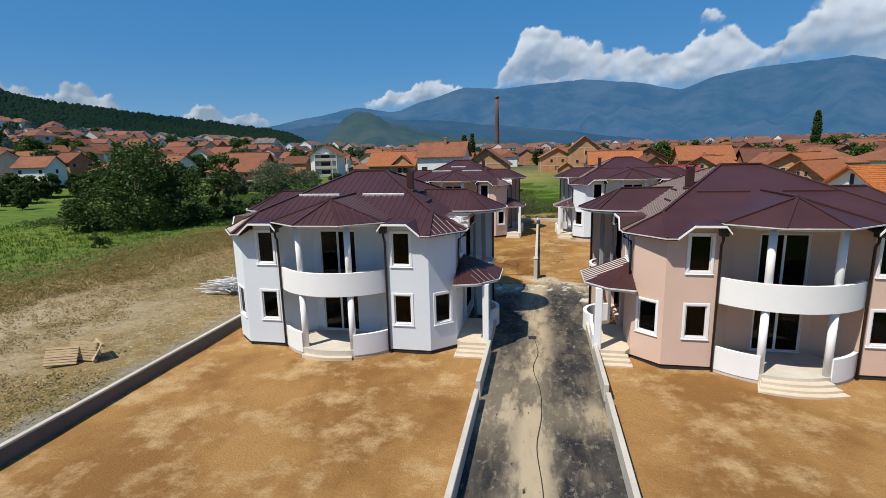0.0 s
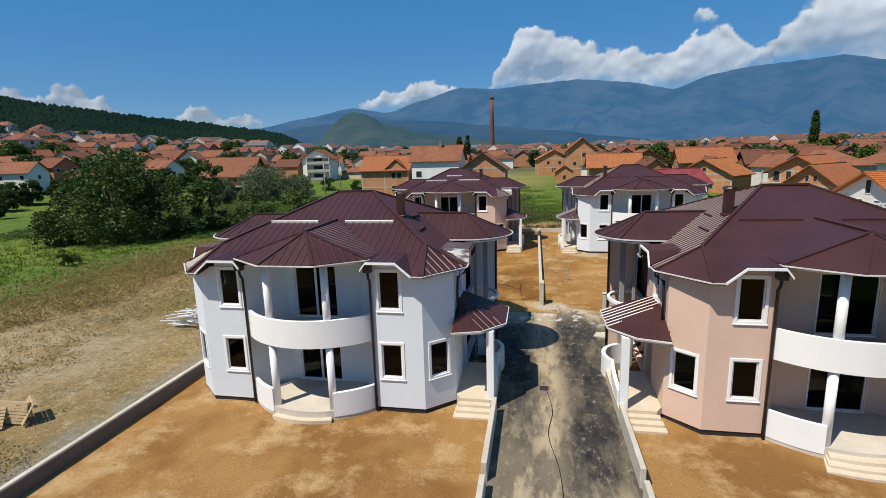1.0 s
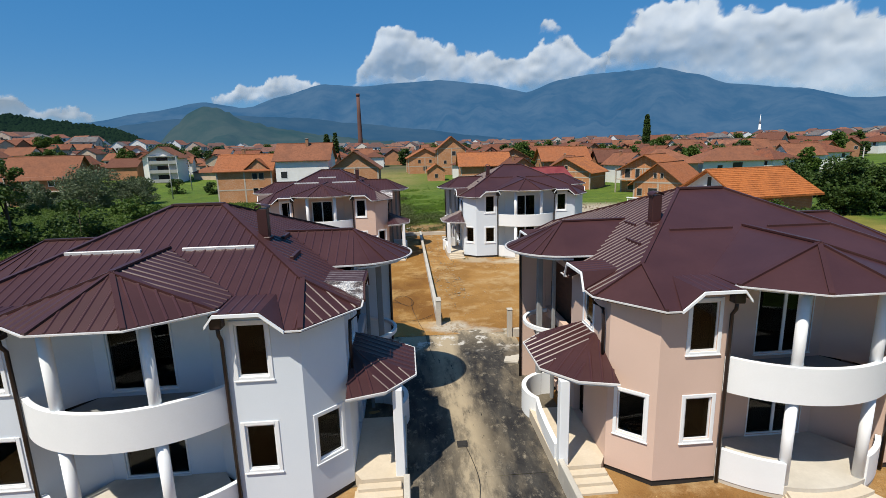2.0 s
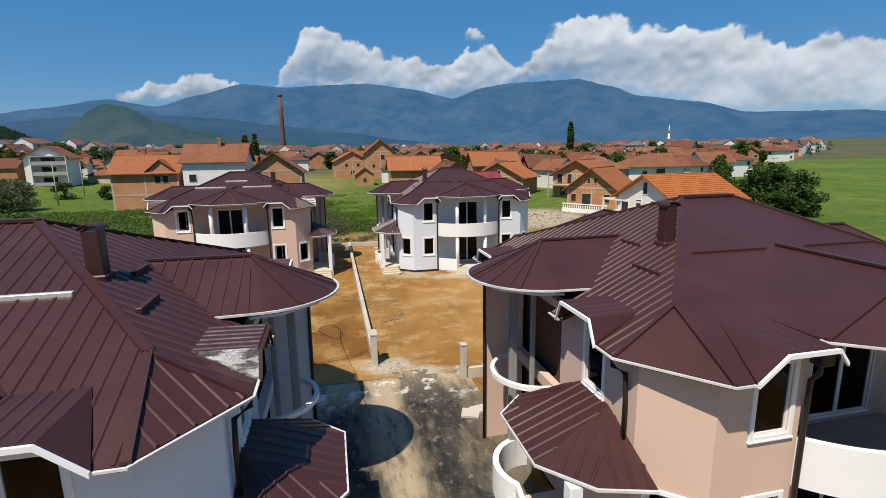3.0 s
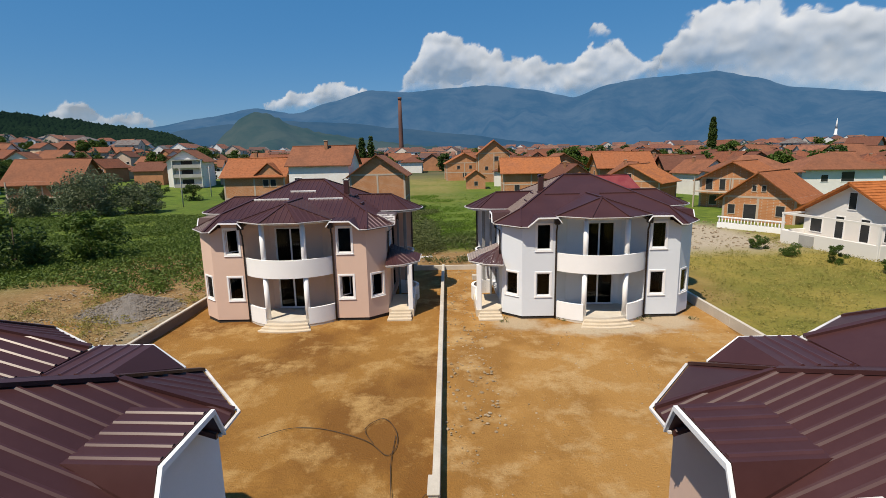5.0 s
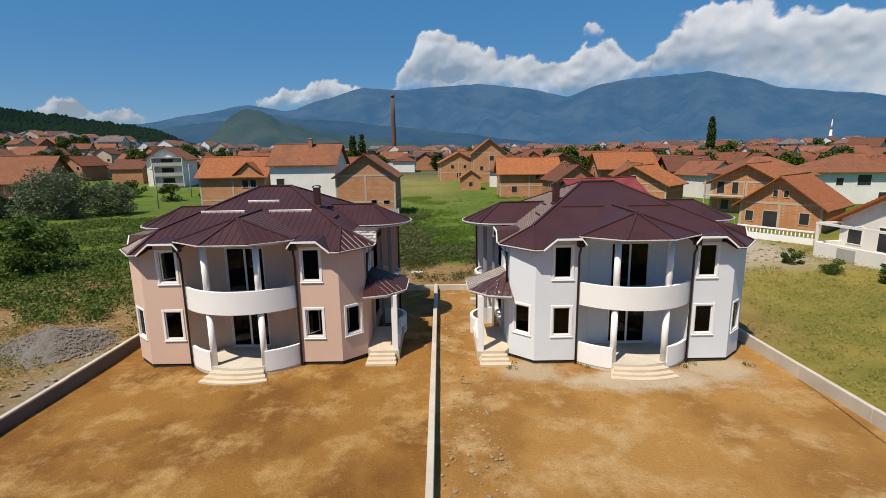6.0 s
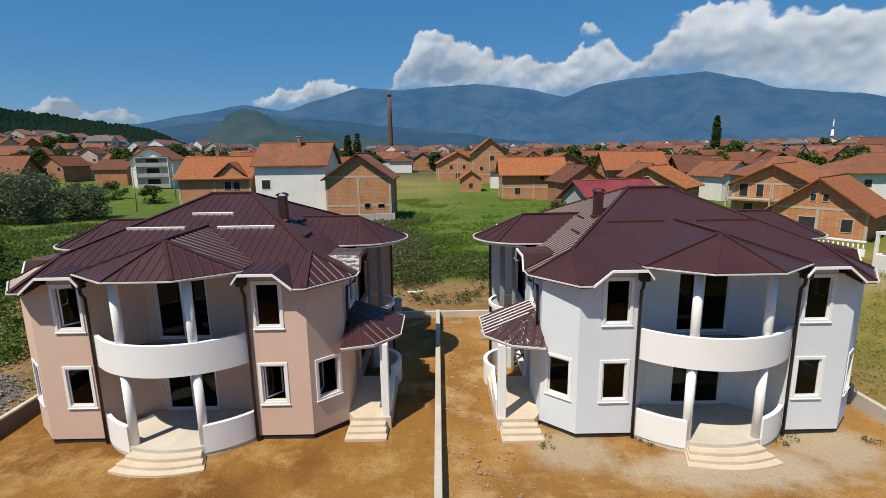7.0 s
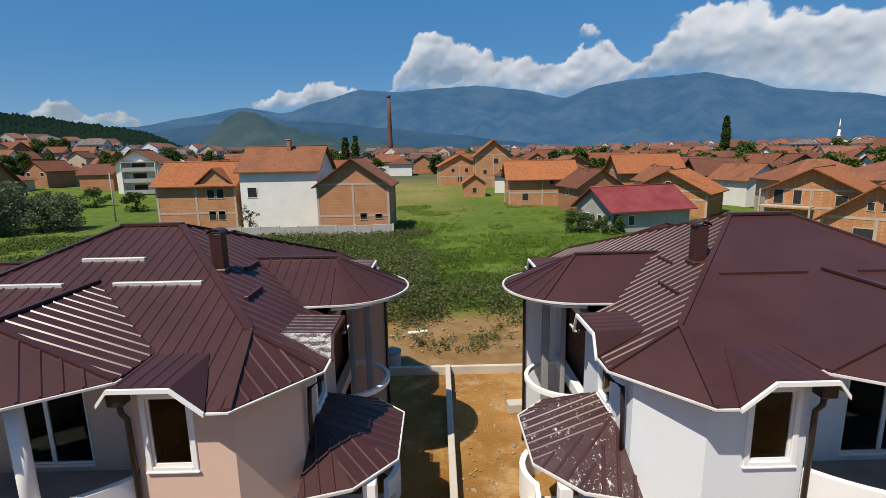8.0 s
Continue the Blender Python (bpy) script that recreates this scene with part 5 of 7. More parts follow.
def white_house():
    """White gable house with a walled terrace and orange roof."""
    t = town_house((46.2, 75.2), -80, 9.6, 11.2, 3.4, 2.7, TOWN_WHITE, TILE_NEW, "y", "white gabled house with bright orange tiled roof and terrace", 0.8,
                   [("f", -3.4, 1.2, 1.2, 1.5), ("f", -1.0, 0.9, 0.8, 2.0), ("f", 1.4, 0.9, 0.8, 2.0), ("f", 3.7, 1.2, 1.1, 1.5), ("f", 0, 3.7, 0.7, 1.5)])
    tile_courses(t, 9.6, 11.2, 3.4, 2.7, 0.8)
    part("terrace_floor", boxes((-4.7, 4.7, -8.0, -5.65, 0.4, 0.6)), BEAM, t)
    for x0, x1, y0, y1, z0, z1 in ((-4.8, 4.8, -8.2, -8.0, -0.3, 1.3), (-4.8, -4.6, -7.99, -5.62, -0.3, 1.3), (4.6, 4.8, -7.99, -5.62, -0.3, 1.3)):
        part("terrace_wall", bevelled(boxes((x0, x1, y0, y1, z0, z1)), 0.03), TOWN_WHITE, t)
    part("terrace_beam", boxes((-4.85, 4.85, -8.2, -8.0, 2.85, 3.05)), TOWN_WHITE, t)
    for x in (-4.7, 4.7):
        part("terrace_post", boxes((x - 0.1, x + 0.1, -8.19, -8.01, 1.3, 2.85)), TOWN_WHITE, t)
        part("terrace_beam", boxes((x - 0.09, x + 0.09, -7.99, -5.62, 2.86, 3.04)), TOWN_WHITE, t)
    part("garage_door", boxes((-2.6, -1.0, -8.24, -8.204, -0.2, 1.1)), GREY_RENDER, t)
    part("side_boarding", boxes((4.804, 4.86, -5.5, 5.5, -0.2, 3.0)), BRICK_DULL, t)
    t.scale = (1.08, 1.08, 1.08)
    return t


white_house()


def baluster_fence():
    """Pale balustrade in front of the raw block house."""
    t = thing("balustrade", (38.5, 87.5, 0), "pale cast balustrade on a low plinth beside a lane", "fence", turn=-57)
    part("plinth", boxes((-4, 4, -0.12, 0.12, -0.3, 0.6)), TRIM, t)
    part("rail", boxes((-4, 4, -0.14, 0.14, 1.25, 1.4)), TRIM, t)
    bal = None
    for k in range(20):
        bm = tube(bmesh.new(), [(0, 0, 0.6), (0, 0, 0.8), (0, 0, 1.25)], 0.1, 6, 0.05) if bal is None else None
        if bal is None:
            bal = part("baluster", bm, TRIM, t)
            bal.location = (-3.8, 0, 0)
        else:
            o = new("baluster", bal.data)
            o.parent, o.location = t, (-3.8 + 0.4 * k, 0, 0)


baluster_fence()


def block_wall():
    """Grey block garden wall in front of the raw houses."""
    t = thing("block_wall", (-18.0, 111.6, 0), "grey concrete block garden wall with posts", "wall")
    for k in range(9):
        part("wall_section", bevelled(boxes((-11.4 + k * 2.55 + 0.15, -11.4 + (k + 1) * 2.55 - 0.15, -0.1, 0.1, -0.2, 1.45 + 0.05 * (k % 3))), 0.02), GREY_RENDER, t)
    for k in range(10):
        part("post", bevelled(boxes((-11.4 + k * 2.55 - 0.14, -11.4 + k * 2.55 + 0.14, -0.14, 0.14, -0.2, 1.6)), 0.02), CONCRETE, t)


block_wall()


# ---- generic town, copied from a few kinds ----
def prototypes(simple):
    kinds = []
    spec = [(12, 10, 5.8, 3.2, TOWN_BRICK, TILE_MID, "x", "orange block house with tiled roof", 0.7), (10, 11, 6.0, 3.4, TOWN_BRICK, TILE_MID, "y", "block house with tiled gable", 0.7),
            (12, 11, 5.6, 3.0, TOWN_WHITE, TILE_MID, "h", "white house with hipped orange roof", 0.8), (11, 9, 6.4, 3.2, TOWN_WHITE, TILE_OLD, "x", "white house with weathered tiled roof", 0.7),
            (13, 10, 3.4, 2.8, TOWN_WARM, TILE_OLD, "h", "low rendered house with brown hipped roof", 0.8), (10, 10, 8.4, 3.0, TOWN_WARM, TILE_MID, "y", "three-storey rendered house with orange roof", 0.7)]
    for k, (w, d, h, rise, wall, tile, roof, label, over) in enumerate(spec):
        wins = [("f", u, 0.9 if h < 5 else 3.8, 1.6, 1.4) for u in (-w / 3.2, w / 3.2)] if simple else [("f", u, z, 1.2, 1.3) for u in (-w / 3.2, w / 3.2) for z in ((0.9, 3.8) if h > 5 else (0.9,))] + [("l", 0, 1.2 if h < 5 else 3.8, 1.2, 1.3), ("r", 0, 1.2 if h < 5 else 3.8, 1.2, 1.3)]
        kinds.append(town_house((60 + 22 * k, (330 if simple else 225) + 6 * (k % 2)), 7 * k, w, d, h, rise, wall, tile, roof, label, over, wins, False, None if simple else (1.4, 1.0, h + rise + 0.6), "houses of the town"))
    return kinds


KINDS, SIMPLE = prototypes(False), prototypes(True)
TOWN_RNG = random.Random(11)
TAKEN = [(o.location.x, o.location.y) for o in bpy.data.objects if o.name.startswith("town_house")]


def free_for_house(x, y, gap):
    return all((x - a) ** 2 + (y - b) ** 2 > gap * gap for a, b in TAKEN)


def in_field(x, y):
    """Open land that stays clear of houses."""
    if -22 - 0.05 * y < x < (17 if y < 195 else 4 + 0.02 * y) and y < 262:
        return True
    if -114 < x < -20 and y < 194:
        return True
    if x < -78 and math.hypot(x, y) < (192 if x < -98 else 160):
        return True
    if x > 62 and y < 60 + 0.75 * (x - 60) + (0 if x < 110 else 45):
        return True
    return 0 < x and y < 132


def spread_town():
    """Countable houses of the town, packed along lanes, up to a third of a kilometre away."""
    placed = 0
    for ring in range(9000):
        dist = 125 + 235 * TOWN_RNG.random() ** 0.75
        az = radians(TOWN_RNG.uniform(-66, 62))
        x, y = dist * math.sin(az), 12 + dist * math.cos(az)
        west = az < -0.2
        if y < 60 or in_field(x, y) or not free_for_house(x, y, (13.0 if west else 14.0) + 0.004 * dist):
            continue
        k = TOWN_RNG.choice(KINDS[:4] + KINDS[1:4] if not west else KINDS[3:5] + KINDS[3:5] + KINDS[:2] + KINDS[4:])
        s = TOWN_RNG.uniform(0.70, 0.92) if west else TOWN_RNG.uniform(0.78, 1.0)
        k = SIMPLE[KINDS.index(k)] if dist > 205 else k
        copy_thing(k, pose(x, y, rise_of(x, y) - 0.1, 0, 0, TOWN_RNG.choice((0, 90, 180, 270)) + TOWN_RNG.uniform(-18, 18)) @ Matrix.Scale(s, 4))
        TAKEN.append((x, y))
        placed += 1
        if placed >= 285:
            break


spread_town()


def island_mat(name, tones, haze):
    """Plain far surface, a tone for each house, haze added as blue emission."""
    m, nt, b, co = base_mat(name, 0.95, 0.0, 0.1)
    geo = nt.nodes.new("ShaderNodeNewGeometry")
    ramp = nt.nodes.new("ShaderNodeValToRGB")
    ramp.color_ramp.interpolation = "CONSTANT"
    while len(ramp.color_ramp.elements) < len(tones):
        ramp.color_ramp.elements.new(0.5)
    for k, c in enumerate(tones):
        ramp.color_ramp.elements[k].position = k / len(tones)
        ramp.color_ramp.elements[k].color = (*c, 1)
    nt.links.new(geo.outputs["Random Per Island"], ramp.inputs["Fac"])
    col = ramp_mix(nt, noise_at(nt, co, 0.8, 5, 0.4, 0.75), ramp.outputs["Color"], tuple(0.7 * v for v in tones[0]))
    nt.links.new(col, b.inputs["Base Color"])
    # The blue of the air is painted on as a faint glow.
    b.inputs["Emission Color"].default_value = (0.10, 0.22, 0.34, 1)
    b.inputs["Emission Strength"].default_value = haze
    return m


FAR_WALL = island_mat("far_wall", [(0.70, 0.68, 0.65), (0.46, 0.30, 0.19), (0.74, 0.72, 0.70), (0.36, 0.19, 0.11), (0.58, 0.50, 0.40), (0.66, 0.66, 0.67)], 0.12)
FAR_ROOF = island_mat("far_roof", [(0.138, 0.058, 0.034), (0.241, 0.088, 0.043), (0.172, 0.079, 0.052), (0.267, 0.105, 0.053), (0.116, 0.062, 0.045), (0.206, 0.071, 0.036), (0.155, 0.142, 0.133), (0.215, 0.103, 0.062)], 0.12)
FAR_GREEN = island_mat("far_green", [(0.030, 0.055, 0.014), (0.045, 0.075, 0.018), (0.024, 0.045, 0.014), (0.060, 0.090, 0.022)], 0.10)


def far_town():
    """Houses and trees of the far town, past counting: walls, windows, roofs and crowns."""
    rng = random.Random(5)
    walls, wf, roofs, rf, panes, pf, leaves, lf = [], [], [], [], [], [], [], []
    n_house = 0
    for _ in range(16000):
        near = n_house < 1000
        dist = 270 + 330 * rng.random() if near else 600 + 1450 * rng.random() ** 1.3
        az = radians(rng.uniform(-62, 66))
        x, y = dist * math.sin(az), 12 + dist * math.cos(az)
        if near and (in_field(x, y) or not free_for_house(x, y, 13.5) or az < -0.42 and dist > 455):
            continue
        if not near and az < -0.40:
            continue
        TAKEN.append((x, y)) if near else None
        w, d, h, r = rng.uniform(4.2, 6.6), rng.uniform(3.8, 5.2), rng.choice((3.3, 5.8, 5.8, 6.4, 8.6)), rng.uniform(2.0, 3.2)
        g = rise_of(x, y)
        a = rng.choice((0.0, 1.57)) + rng.uniform(-0.5, 0.5)
        c, s = math.cos(a), math.sin(a)
        hip = rng.choice((0.96, 0.96, 0.45))

        def at(p, q, z):
            return (x + c * p - s * q, y + s * p + c * q, g + z)
        n = len(walls)
        base = [(-w, -d), (w, -d), (w, d), (-w, d)]
        for z in (-1, h):
            walls += [at(p, q, z) for p, q in base]
        walls += [at(-w, 0, h + r * 0.97), at(w, 0, h + r * 0.97)] if hip > 0.9 else []
        wf += [(n, n + 1, n + 5, n + 4), (n + 1, n + 2, n + 6, n + 5), (n + 2, n + 3, n + 7, n + 6), (n + 3, n, n + 4, n + 7)]
        wf += [(n + 7, n + 4, n + 8), (n + 5, n + 6, n + 9)] if hip > 0.9 else []
        n = len(roofs)
        roofs += [at(p * 1.1, q * 1.14, h - 0.25) for p, q in base] + [at(-w * hip * 1.1, 0, h + r), at(w * hip * 1.1, 0, h + r)]
        rf += [(n, n + 1, n + 5, n + 4), (n + 2, n + 3, n + 4, n + 5)] + ([(n + 1, n + 2, n + 5), (n + 3, n, n + 4)] if hip < 0.9 else [])
        n_house += 1
        if dist < 1000:
            for z in (0.9, 3.7, 6.4):
                if z + 1.6 > h:
                    break
                for side in (-1, 1):
                    for u in (-0.6, 0.0, 0.6):
                        if rng.random() < 0.75:
                            n, hw = len(panes), rng.uniform(0.5, 0.8)
                            panes += [at(u * w - hw, side * (d + 0.04), z), at(u * w + hw, side * (d + 0.04), z), at(u * w + hw, side * (d + 0.04), z + 1.4), at(u * w - hw, side * (d + 0.04), z + 1.4)]
                            pf.append((n, n + 1, n + 2, n + 3))
                    n = len(panes)
                    panes += [at(side * (w + 0.04), -0.7, z), at(side * (w + 0.04), 0.7, z), at(side * (w + 0.04), 0.7, z + 1.4), at(side * (w + 0.04), -0.7, z + 1.4)]
                    pf.append((n, n + 1, n + 2, n + 3))
        for _t in range(((4 if az < -0.3 else 2) if dist < 480 else 1) if rng.random() < (0.95 if dist < 700 else 0.5) else 0):
            tx, ty, th, tw = x + rng.choice((-1, 1)) * rng.uniform(6.5, 8.5), y + rng.choice((-1, 1)) * rng.uniform(6, 8), rng.uniform(4, 9.5), rng.uniform(1.8, 3.6)
            for _k in range(70 if dist < 700 else 22):
                f = rng.random()
                q = tw * math.sin(math.pi * (0.15 + 0.75 * f)) * math.sqrt(rng.random())
                b = rng.uniform(0, 6.283)
                px_, py_, pz_ = tx + q * math.cos(b), ty + q * math.sin(b), g + th * (0.05 + 0.95 * f)
                u = Vector((rng.gauss(0, 1), rng.gauss(0, 1), rng.gauss(0, 0.6))).normalized() * rng.uniform(0.5, 1.0) * (1 if dist < 700 else 1.7)
                v = u.cross(Vector((rng.gauss(0, 1), rng.gauss(0, 1), rng.gauss(0, 1)))).normalized() * rng.uniform(0.3, 0.6) * (1 if dist < 700 else 1.7)
                p = Vector((px_, py_, pz_))
                n = len(leaves)
                leaves += [p - u, p + v, p + u, p - v]
                lf.append((n, n + 1, n + 2, n + 3))
        if n_house > 4200:
            break
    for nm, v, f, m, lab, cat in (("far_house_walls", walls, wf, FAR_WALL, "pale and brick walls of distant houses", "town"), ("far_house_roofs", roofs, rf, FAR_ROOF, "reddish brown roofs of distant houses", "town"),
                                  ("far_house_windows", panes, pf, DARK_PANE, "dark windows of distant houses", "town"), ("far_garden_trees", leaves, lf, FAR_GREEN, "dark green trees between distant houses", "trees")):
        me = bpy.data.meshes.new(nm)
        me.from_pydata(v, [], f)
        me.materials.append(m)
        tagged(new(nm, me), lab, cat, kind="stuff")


far_town()


# ---- landmarks ----
# Dull brown carries the distance haze in the brick colour.
STACK_BRICK = surface("hazed_brick", (0.15, 0.075, 0.06), (0.12, 0.065, 0.055), 0.9, 0.1, 1.0)


def factory_stack():
    t = thing("factory_chimney", (-38.0, 452, 0), "tall tapering red brick factory chimney", "chimney")
    part("shaft", tube(bmesh.new(), [(0, 0, -1), (0, 0, 20), (0, 0, 40), (0, 0, 57)], 2.3, 20, 1.35), STACK_BRICK, t)
    part("crown", tube(bmesh.new(), [(0, 0, 55.8), (0, 0, 58)], 1.62, 20), STACK_BRICK, t)


def minaret():
    x, y = 600 * math.sin(radians(36.0)), 600 * math.cos(radians(36.0))
    t = thing("minaret", (x, y, 0), "slender white minaret with pointed cap", "tower")
    part("shaft", tube(bmesh.new(), [(0, 0, -1), (0, 0, 26)], 1.25, 12, 0.95), TRIM, t)
    part("gallery", tube(bmesh.new(), [(0, 0, 20), (0, 0, 21.2)], 1.5, 12), TRIM, t)
    part("cap", tube(bmesh.new(), [(0, 0, 26), (0, 0, 35.0)], 1.05, 12, 0.08), TRIM, t)
    d = thing("dome", (x + 11, y + 12, 0), "pale domed hall beside the minaret", "building")
    part("hall", boxes((-9, 9, -9, 9, -1, 9)), TRIM, d)
    bm = bmesh.new()
    bmesh.ops.create_uvsphere(bm, u_segments=20, v_segments=10, radius=7.5)
    bm.transform(pose(0, 0, 9))
    part("cupola", bm, ROOF_BAR, d)


def utility_pole(x, y, h, label="wooden utility pole with cross arm"):
    t = thing("utility_pole", (x, y, 0), label, "pole", "utility poles")
    part("pole", tube(bmesh.new(), [(0, 0, -0.5), (0, 0, h)], 0.14, 8, 0.09), GREY_RENDER, t)
    part("cross_arm", boxes((-0.7, 0.7, -0.06, 0.06, h - 0.6, h - 0.48)), WOOD_DARK, t)


factory_stack()
minaret()
for px_, py_ in ((-58, 134), (-50, 150), (-64, 160), (84, 96)):
    utility_pole(px_, py_, 8.5)


# ---- hills, mountains, clouds ----
def interp(table, a):
    for (a0, e0), (a1, e1) in zip(table, table[1:]):
        if a0 <= a <= a1:
            f = (a - a0) / (a1 - a0)
            f = f * f * (3 - 2 * f) * 0.5 + f * 0.5
            return e0 + (e1 - e0) * f
    return table[0][1] if a < table[0][0] else table[-1][1]


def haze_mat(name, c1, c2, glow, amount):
    """Distant slopes: a dull surface, the blue haze of the air added as emission."""
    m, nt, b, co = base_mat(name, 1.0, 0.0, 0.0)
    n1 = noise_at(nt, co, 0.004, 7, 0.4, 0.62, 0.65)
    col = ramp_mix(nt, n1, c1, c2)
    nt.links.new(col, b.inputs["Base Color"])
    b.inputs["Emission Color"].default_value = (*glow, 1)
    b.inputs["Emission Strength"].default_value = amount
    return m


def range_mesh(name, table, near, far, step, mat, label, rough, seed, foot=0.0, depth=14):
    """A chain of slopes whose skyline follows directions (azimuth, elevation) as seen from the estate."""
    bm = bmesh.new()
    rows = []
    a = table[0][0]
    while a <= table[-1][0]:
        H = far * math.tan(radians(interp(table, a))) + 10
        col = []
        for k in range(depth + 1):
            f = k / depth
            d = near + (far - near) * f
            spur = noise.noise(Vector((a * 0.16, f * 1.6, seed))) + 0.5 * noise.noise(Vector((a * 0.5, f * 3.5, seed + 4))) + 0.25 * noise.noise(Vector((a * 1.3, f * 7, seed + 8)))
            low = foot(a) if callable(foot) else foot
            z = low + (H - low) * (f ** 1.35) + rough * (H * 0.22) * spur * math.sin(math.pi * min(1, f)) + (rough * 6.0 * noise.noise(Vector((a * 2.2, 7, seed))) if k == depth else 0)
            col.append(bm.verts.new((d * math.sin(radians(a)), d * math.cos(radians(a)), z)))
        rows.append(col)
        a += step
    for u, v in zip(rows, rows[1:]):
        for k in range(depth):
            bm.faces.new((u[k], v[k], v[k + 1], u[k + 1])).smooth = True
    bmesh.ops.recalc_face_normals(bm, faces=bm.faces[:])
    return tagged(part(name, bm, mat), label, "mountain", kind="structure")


MAIN = [(-71.6, 1.52), (-41.7, 1.87), (-30.1, 3.22), (-25.5, 4.16), (-20.4, 5.19), (-16.5, 4.64), (-12.6, 5.88), (-8.4, 7.09), (-4.1, 6.84), (-0.4, 7.16), (4.5, 7.38), (9.3, 6.82), (14, 5.78), (17.3, 6.86), (20.5, 7.27), (24.6, 7.35), (27.4, 7.43), (30.7, 6.58), (33.8, 5.4), (39.3, 4.59), (43.7, 3.36), (51.4, 3.15), (56.5, 2.66), (76.6, 1.59)]
BACK = [(-32.6, 1.12), (-30.2, 2.32), (-26.9, 3.03), (-23.3, 3.53), (-18.7, 3.96), (-14.7, 3.77), (-10.7, 3.63), (-5.4, 3.0), (2.1, 2.2), (8.5, 1.3), (14, 0.6), (20, 0.2)]
LOW = [(-24.8, 1.26), (-23, 2.96), (-21.8, 4.13), (-20.4, 4.82), (-18.8, 4.54), (-16.7, 3.4), (-13, 2.5), (-8.3, 1.7), (-2.2, 1.0), (4.3, 0.5), (8, 0.2)]
# Blue emission on all three chains stands in for distance haze.
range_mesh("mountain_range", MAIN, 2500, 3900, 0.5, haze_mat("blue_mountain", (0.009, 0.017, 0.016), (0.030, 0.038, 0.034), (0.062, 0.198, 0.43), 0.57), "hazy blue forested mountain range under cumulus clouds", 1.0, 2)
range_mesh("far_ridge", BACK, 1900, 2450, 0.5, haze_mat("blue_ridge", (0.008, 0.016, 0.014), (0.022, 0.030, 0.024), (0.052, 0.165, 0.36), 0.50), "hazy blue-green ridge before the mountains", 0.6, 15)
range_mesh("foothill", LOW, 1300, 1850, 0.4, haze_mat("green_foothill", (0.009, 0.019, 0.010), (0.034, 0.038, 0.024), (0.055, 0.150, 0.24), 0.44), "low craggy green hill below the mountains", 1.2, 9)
FOREST = [(-90.8, 6.8), (-53.5, 6.45), (-49.2, 5.3), (-46.8, 5.01), (-41.7, 4.31), (-39, 4.01), (-36.1, 3.69), (-32.1, 3.12), (-29.5, 2.77), (-27.8, 2.37), (-25.3, 1.22), (-22.6, 0.71)]
def wood_foot(a):
    return slope_top(a) + 5.0


# Weak blue-green emission puts the air's haze into the wood's colour.
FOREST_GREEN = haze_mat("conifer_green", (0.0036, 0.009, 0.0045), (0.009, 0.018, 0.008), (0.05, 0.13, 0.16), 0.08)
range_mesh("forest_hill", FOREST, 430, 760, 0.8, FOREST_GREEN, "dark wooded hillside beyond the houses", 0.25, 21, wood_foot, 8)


def hill_forest():
    """Tree tops of the wooded hill, past counting."""
    rng, verts, faces = random.Random(3), [], []
    for _ in range(15000):
        a, f = rng.uniform(-92, -22.5), rng.random() ** 0.75
        d = 430 + 330 * f
        H, low = 760 * math.tan(radians(interp(FOREST, a))) + 10, wood_foot(a)
        z = low + (H - low) * f ** 1.35
        x, y = d * math.sin(radians(a)), d * math.cos(radians(a))
        h, r = rng.uniform(3.2, 6.0) * (0.5 + 0.5 * min(1, H / 60)), rng.uniform(2.2, 4.0)
        n, t0 = len(verts), rng.uniform(0, 6)
        for k, (rr, zz) in enumerate(((0.8, -0.2), (1.0, 0.25), (0.72, 0.68))):
            verts += [(x + r * rr * rng.uniform(0.8, 1.2) * math.cos(t0 + 1.0472 * i), y + r * rr * rng.uniform(0.8, 1.2) * math.sin(t0 + 1.0472 * i), z - 1 + h * (zz + rng.uniform(-0.08, 0.08))) for i in range(6)]
        verts.append((x, y, z - 1 + h * rng.uniform(0.9, 1.15)))
        for k in range(2):
            for i in range(6):
                p, q = n + 6 * k + i, n + 6 * k + (i + 1) % 6
                faces.append((p, q, q + 6, p + 6))
        faces += [(n + 12 + i, n + 12 + (i + 1) % 6, n + 18) for i in range(6)]
    me = bpy.data.meshes.new("forest")
    me.from_pydata(verts, [], faces)
    me.polygons.foreach_set("use_smooth", [True] * len(me.polygons))
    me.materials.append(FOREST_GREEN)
    tagged(new("forest", me), "dense dark green conifer wood on a hillside", "forest", kind="stuff")


hill_forest()


def cloud_mat():
    """Sunlit vapour: pale billows that thin out at their rims."""
    m = bpy.data.materials.new("cumulus")
    m.use_nodes = True
    nt = m.node_tree
    b = nt.nodes["Principled BSDF"]
    b.inputs["Base Color"].default_value = (0.31, 0.31, 0.31, 1)
    b.inputs["Roughness"].default_value, b.inputs["Specular IOR Level"].default_value = 1.0, 0.0
    # Bluish emission adds flat light to the cloud on top of the sun.
    b.inputs["Emission Color"].default_value, b.inputs["Emission Strength"].default_value = (0.74, 0.86, 1.0, 1), 0.335
    at = nt.nodes.new("ShaderNodeAttribute")
    at.attribute_name = "cover"
    nt.links.new(at.outputs["Fac"], b.inputs["Alpha"])
    return m


CLOUD = cloud_mat()


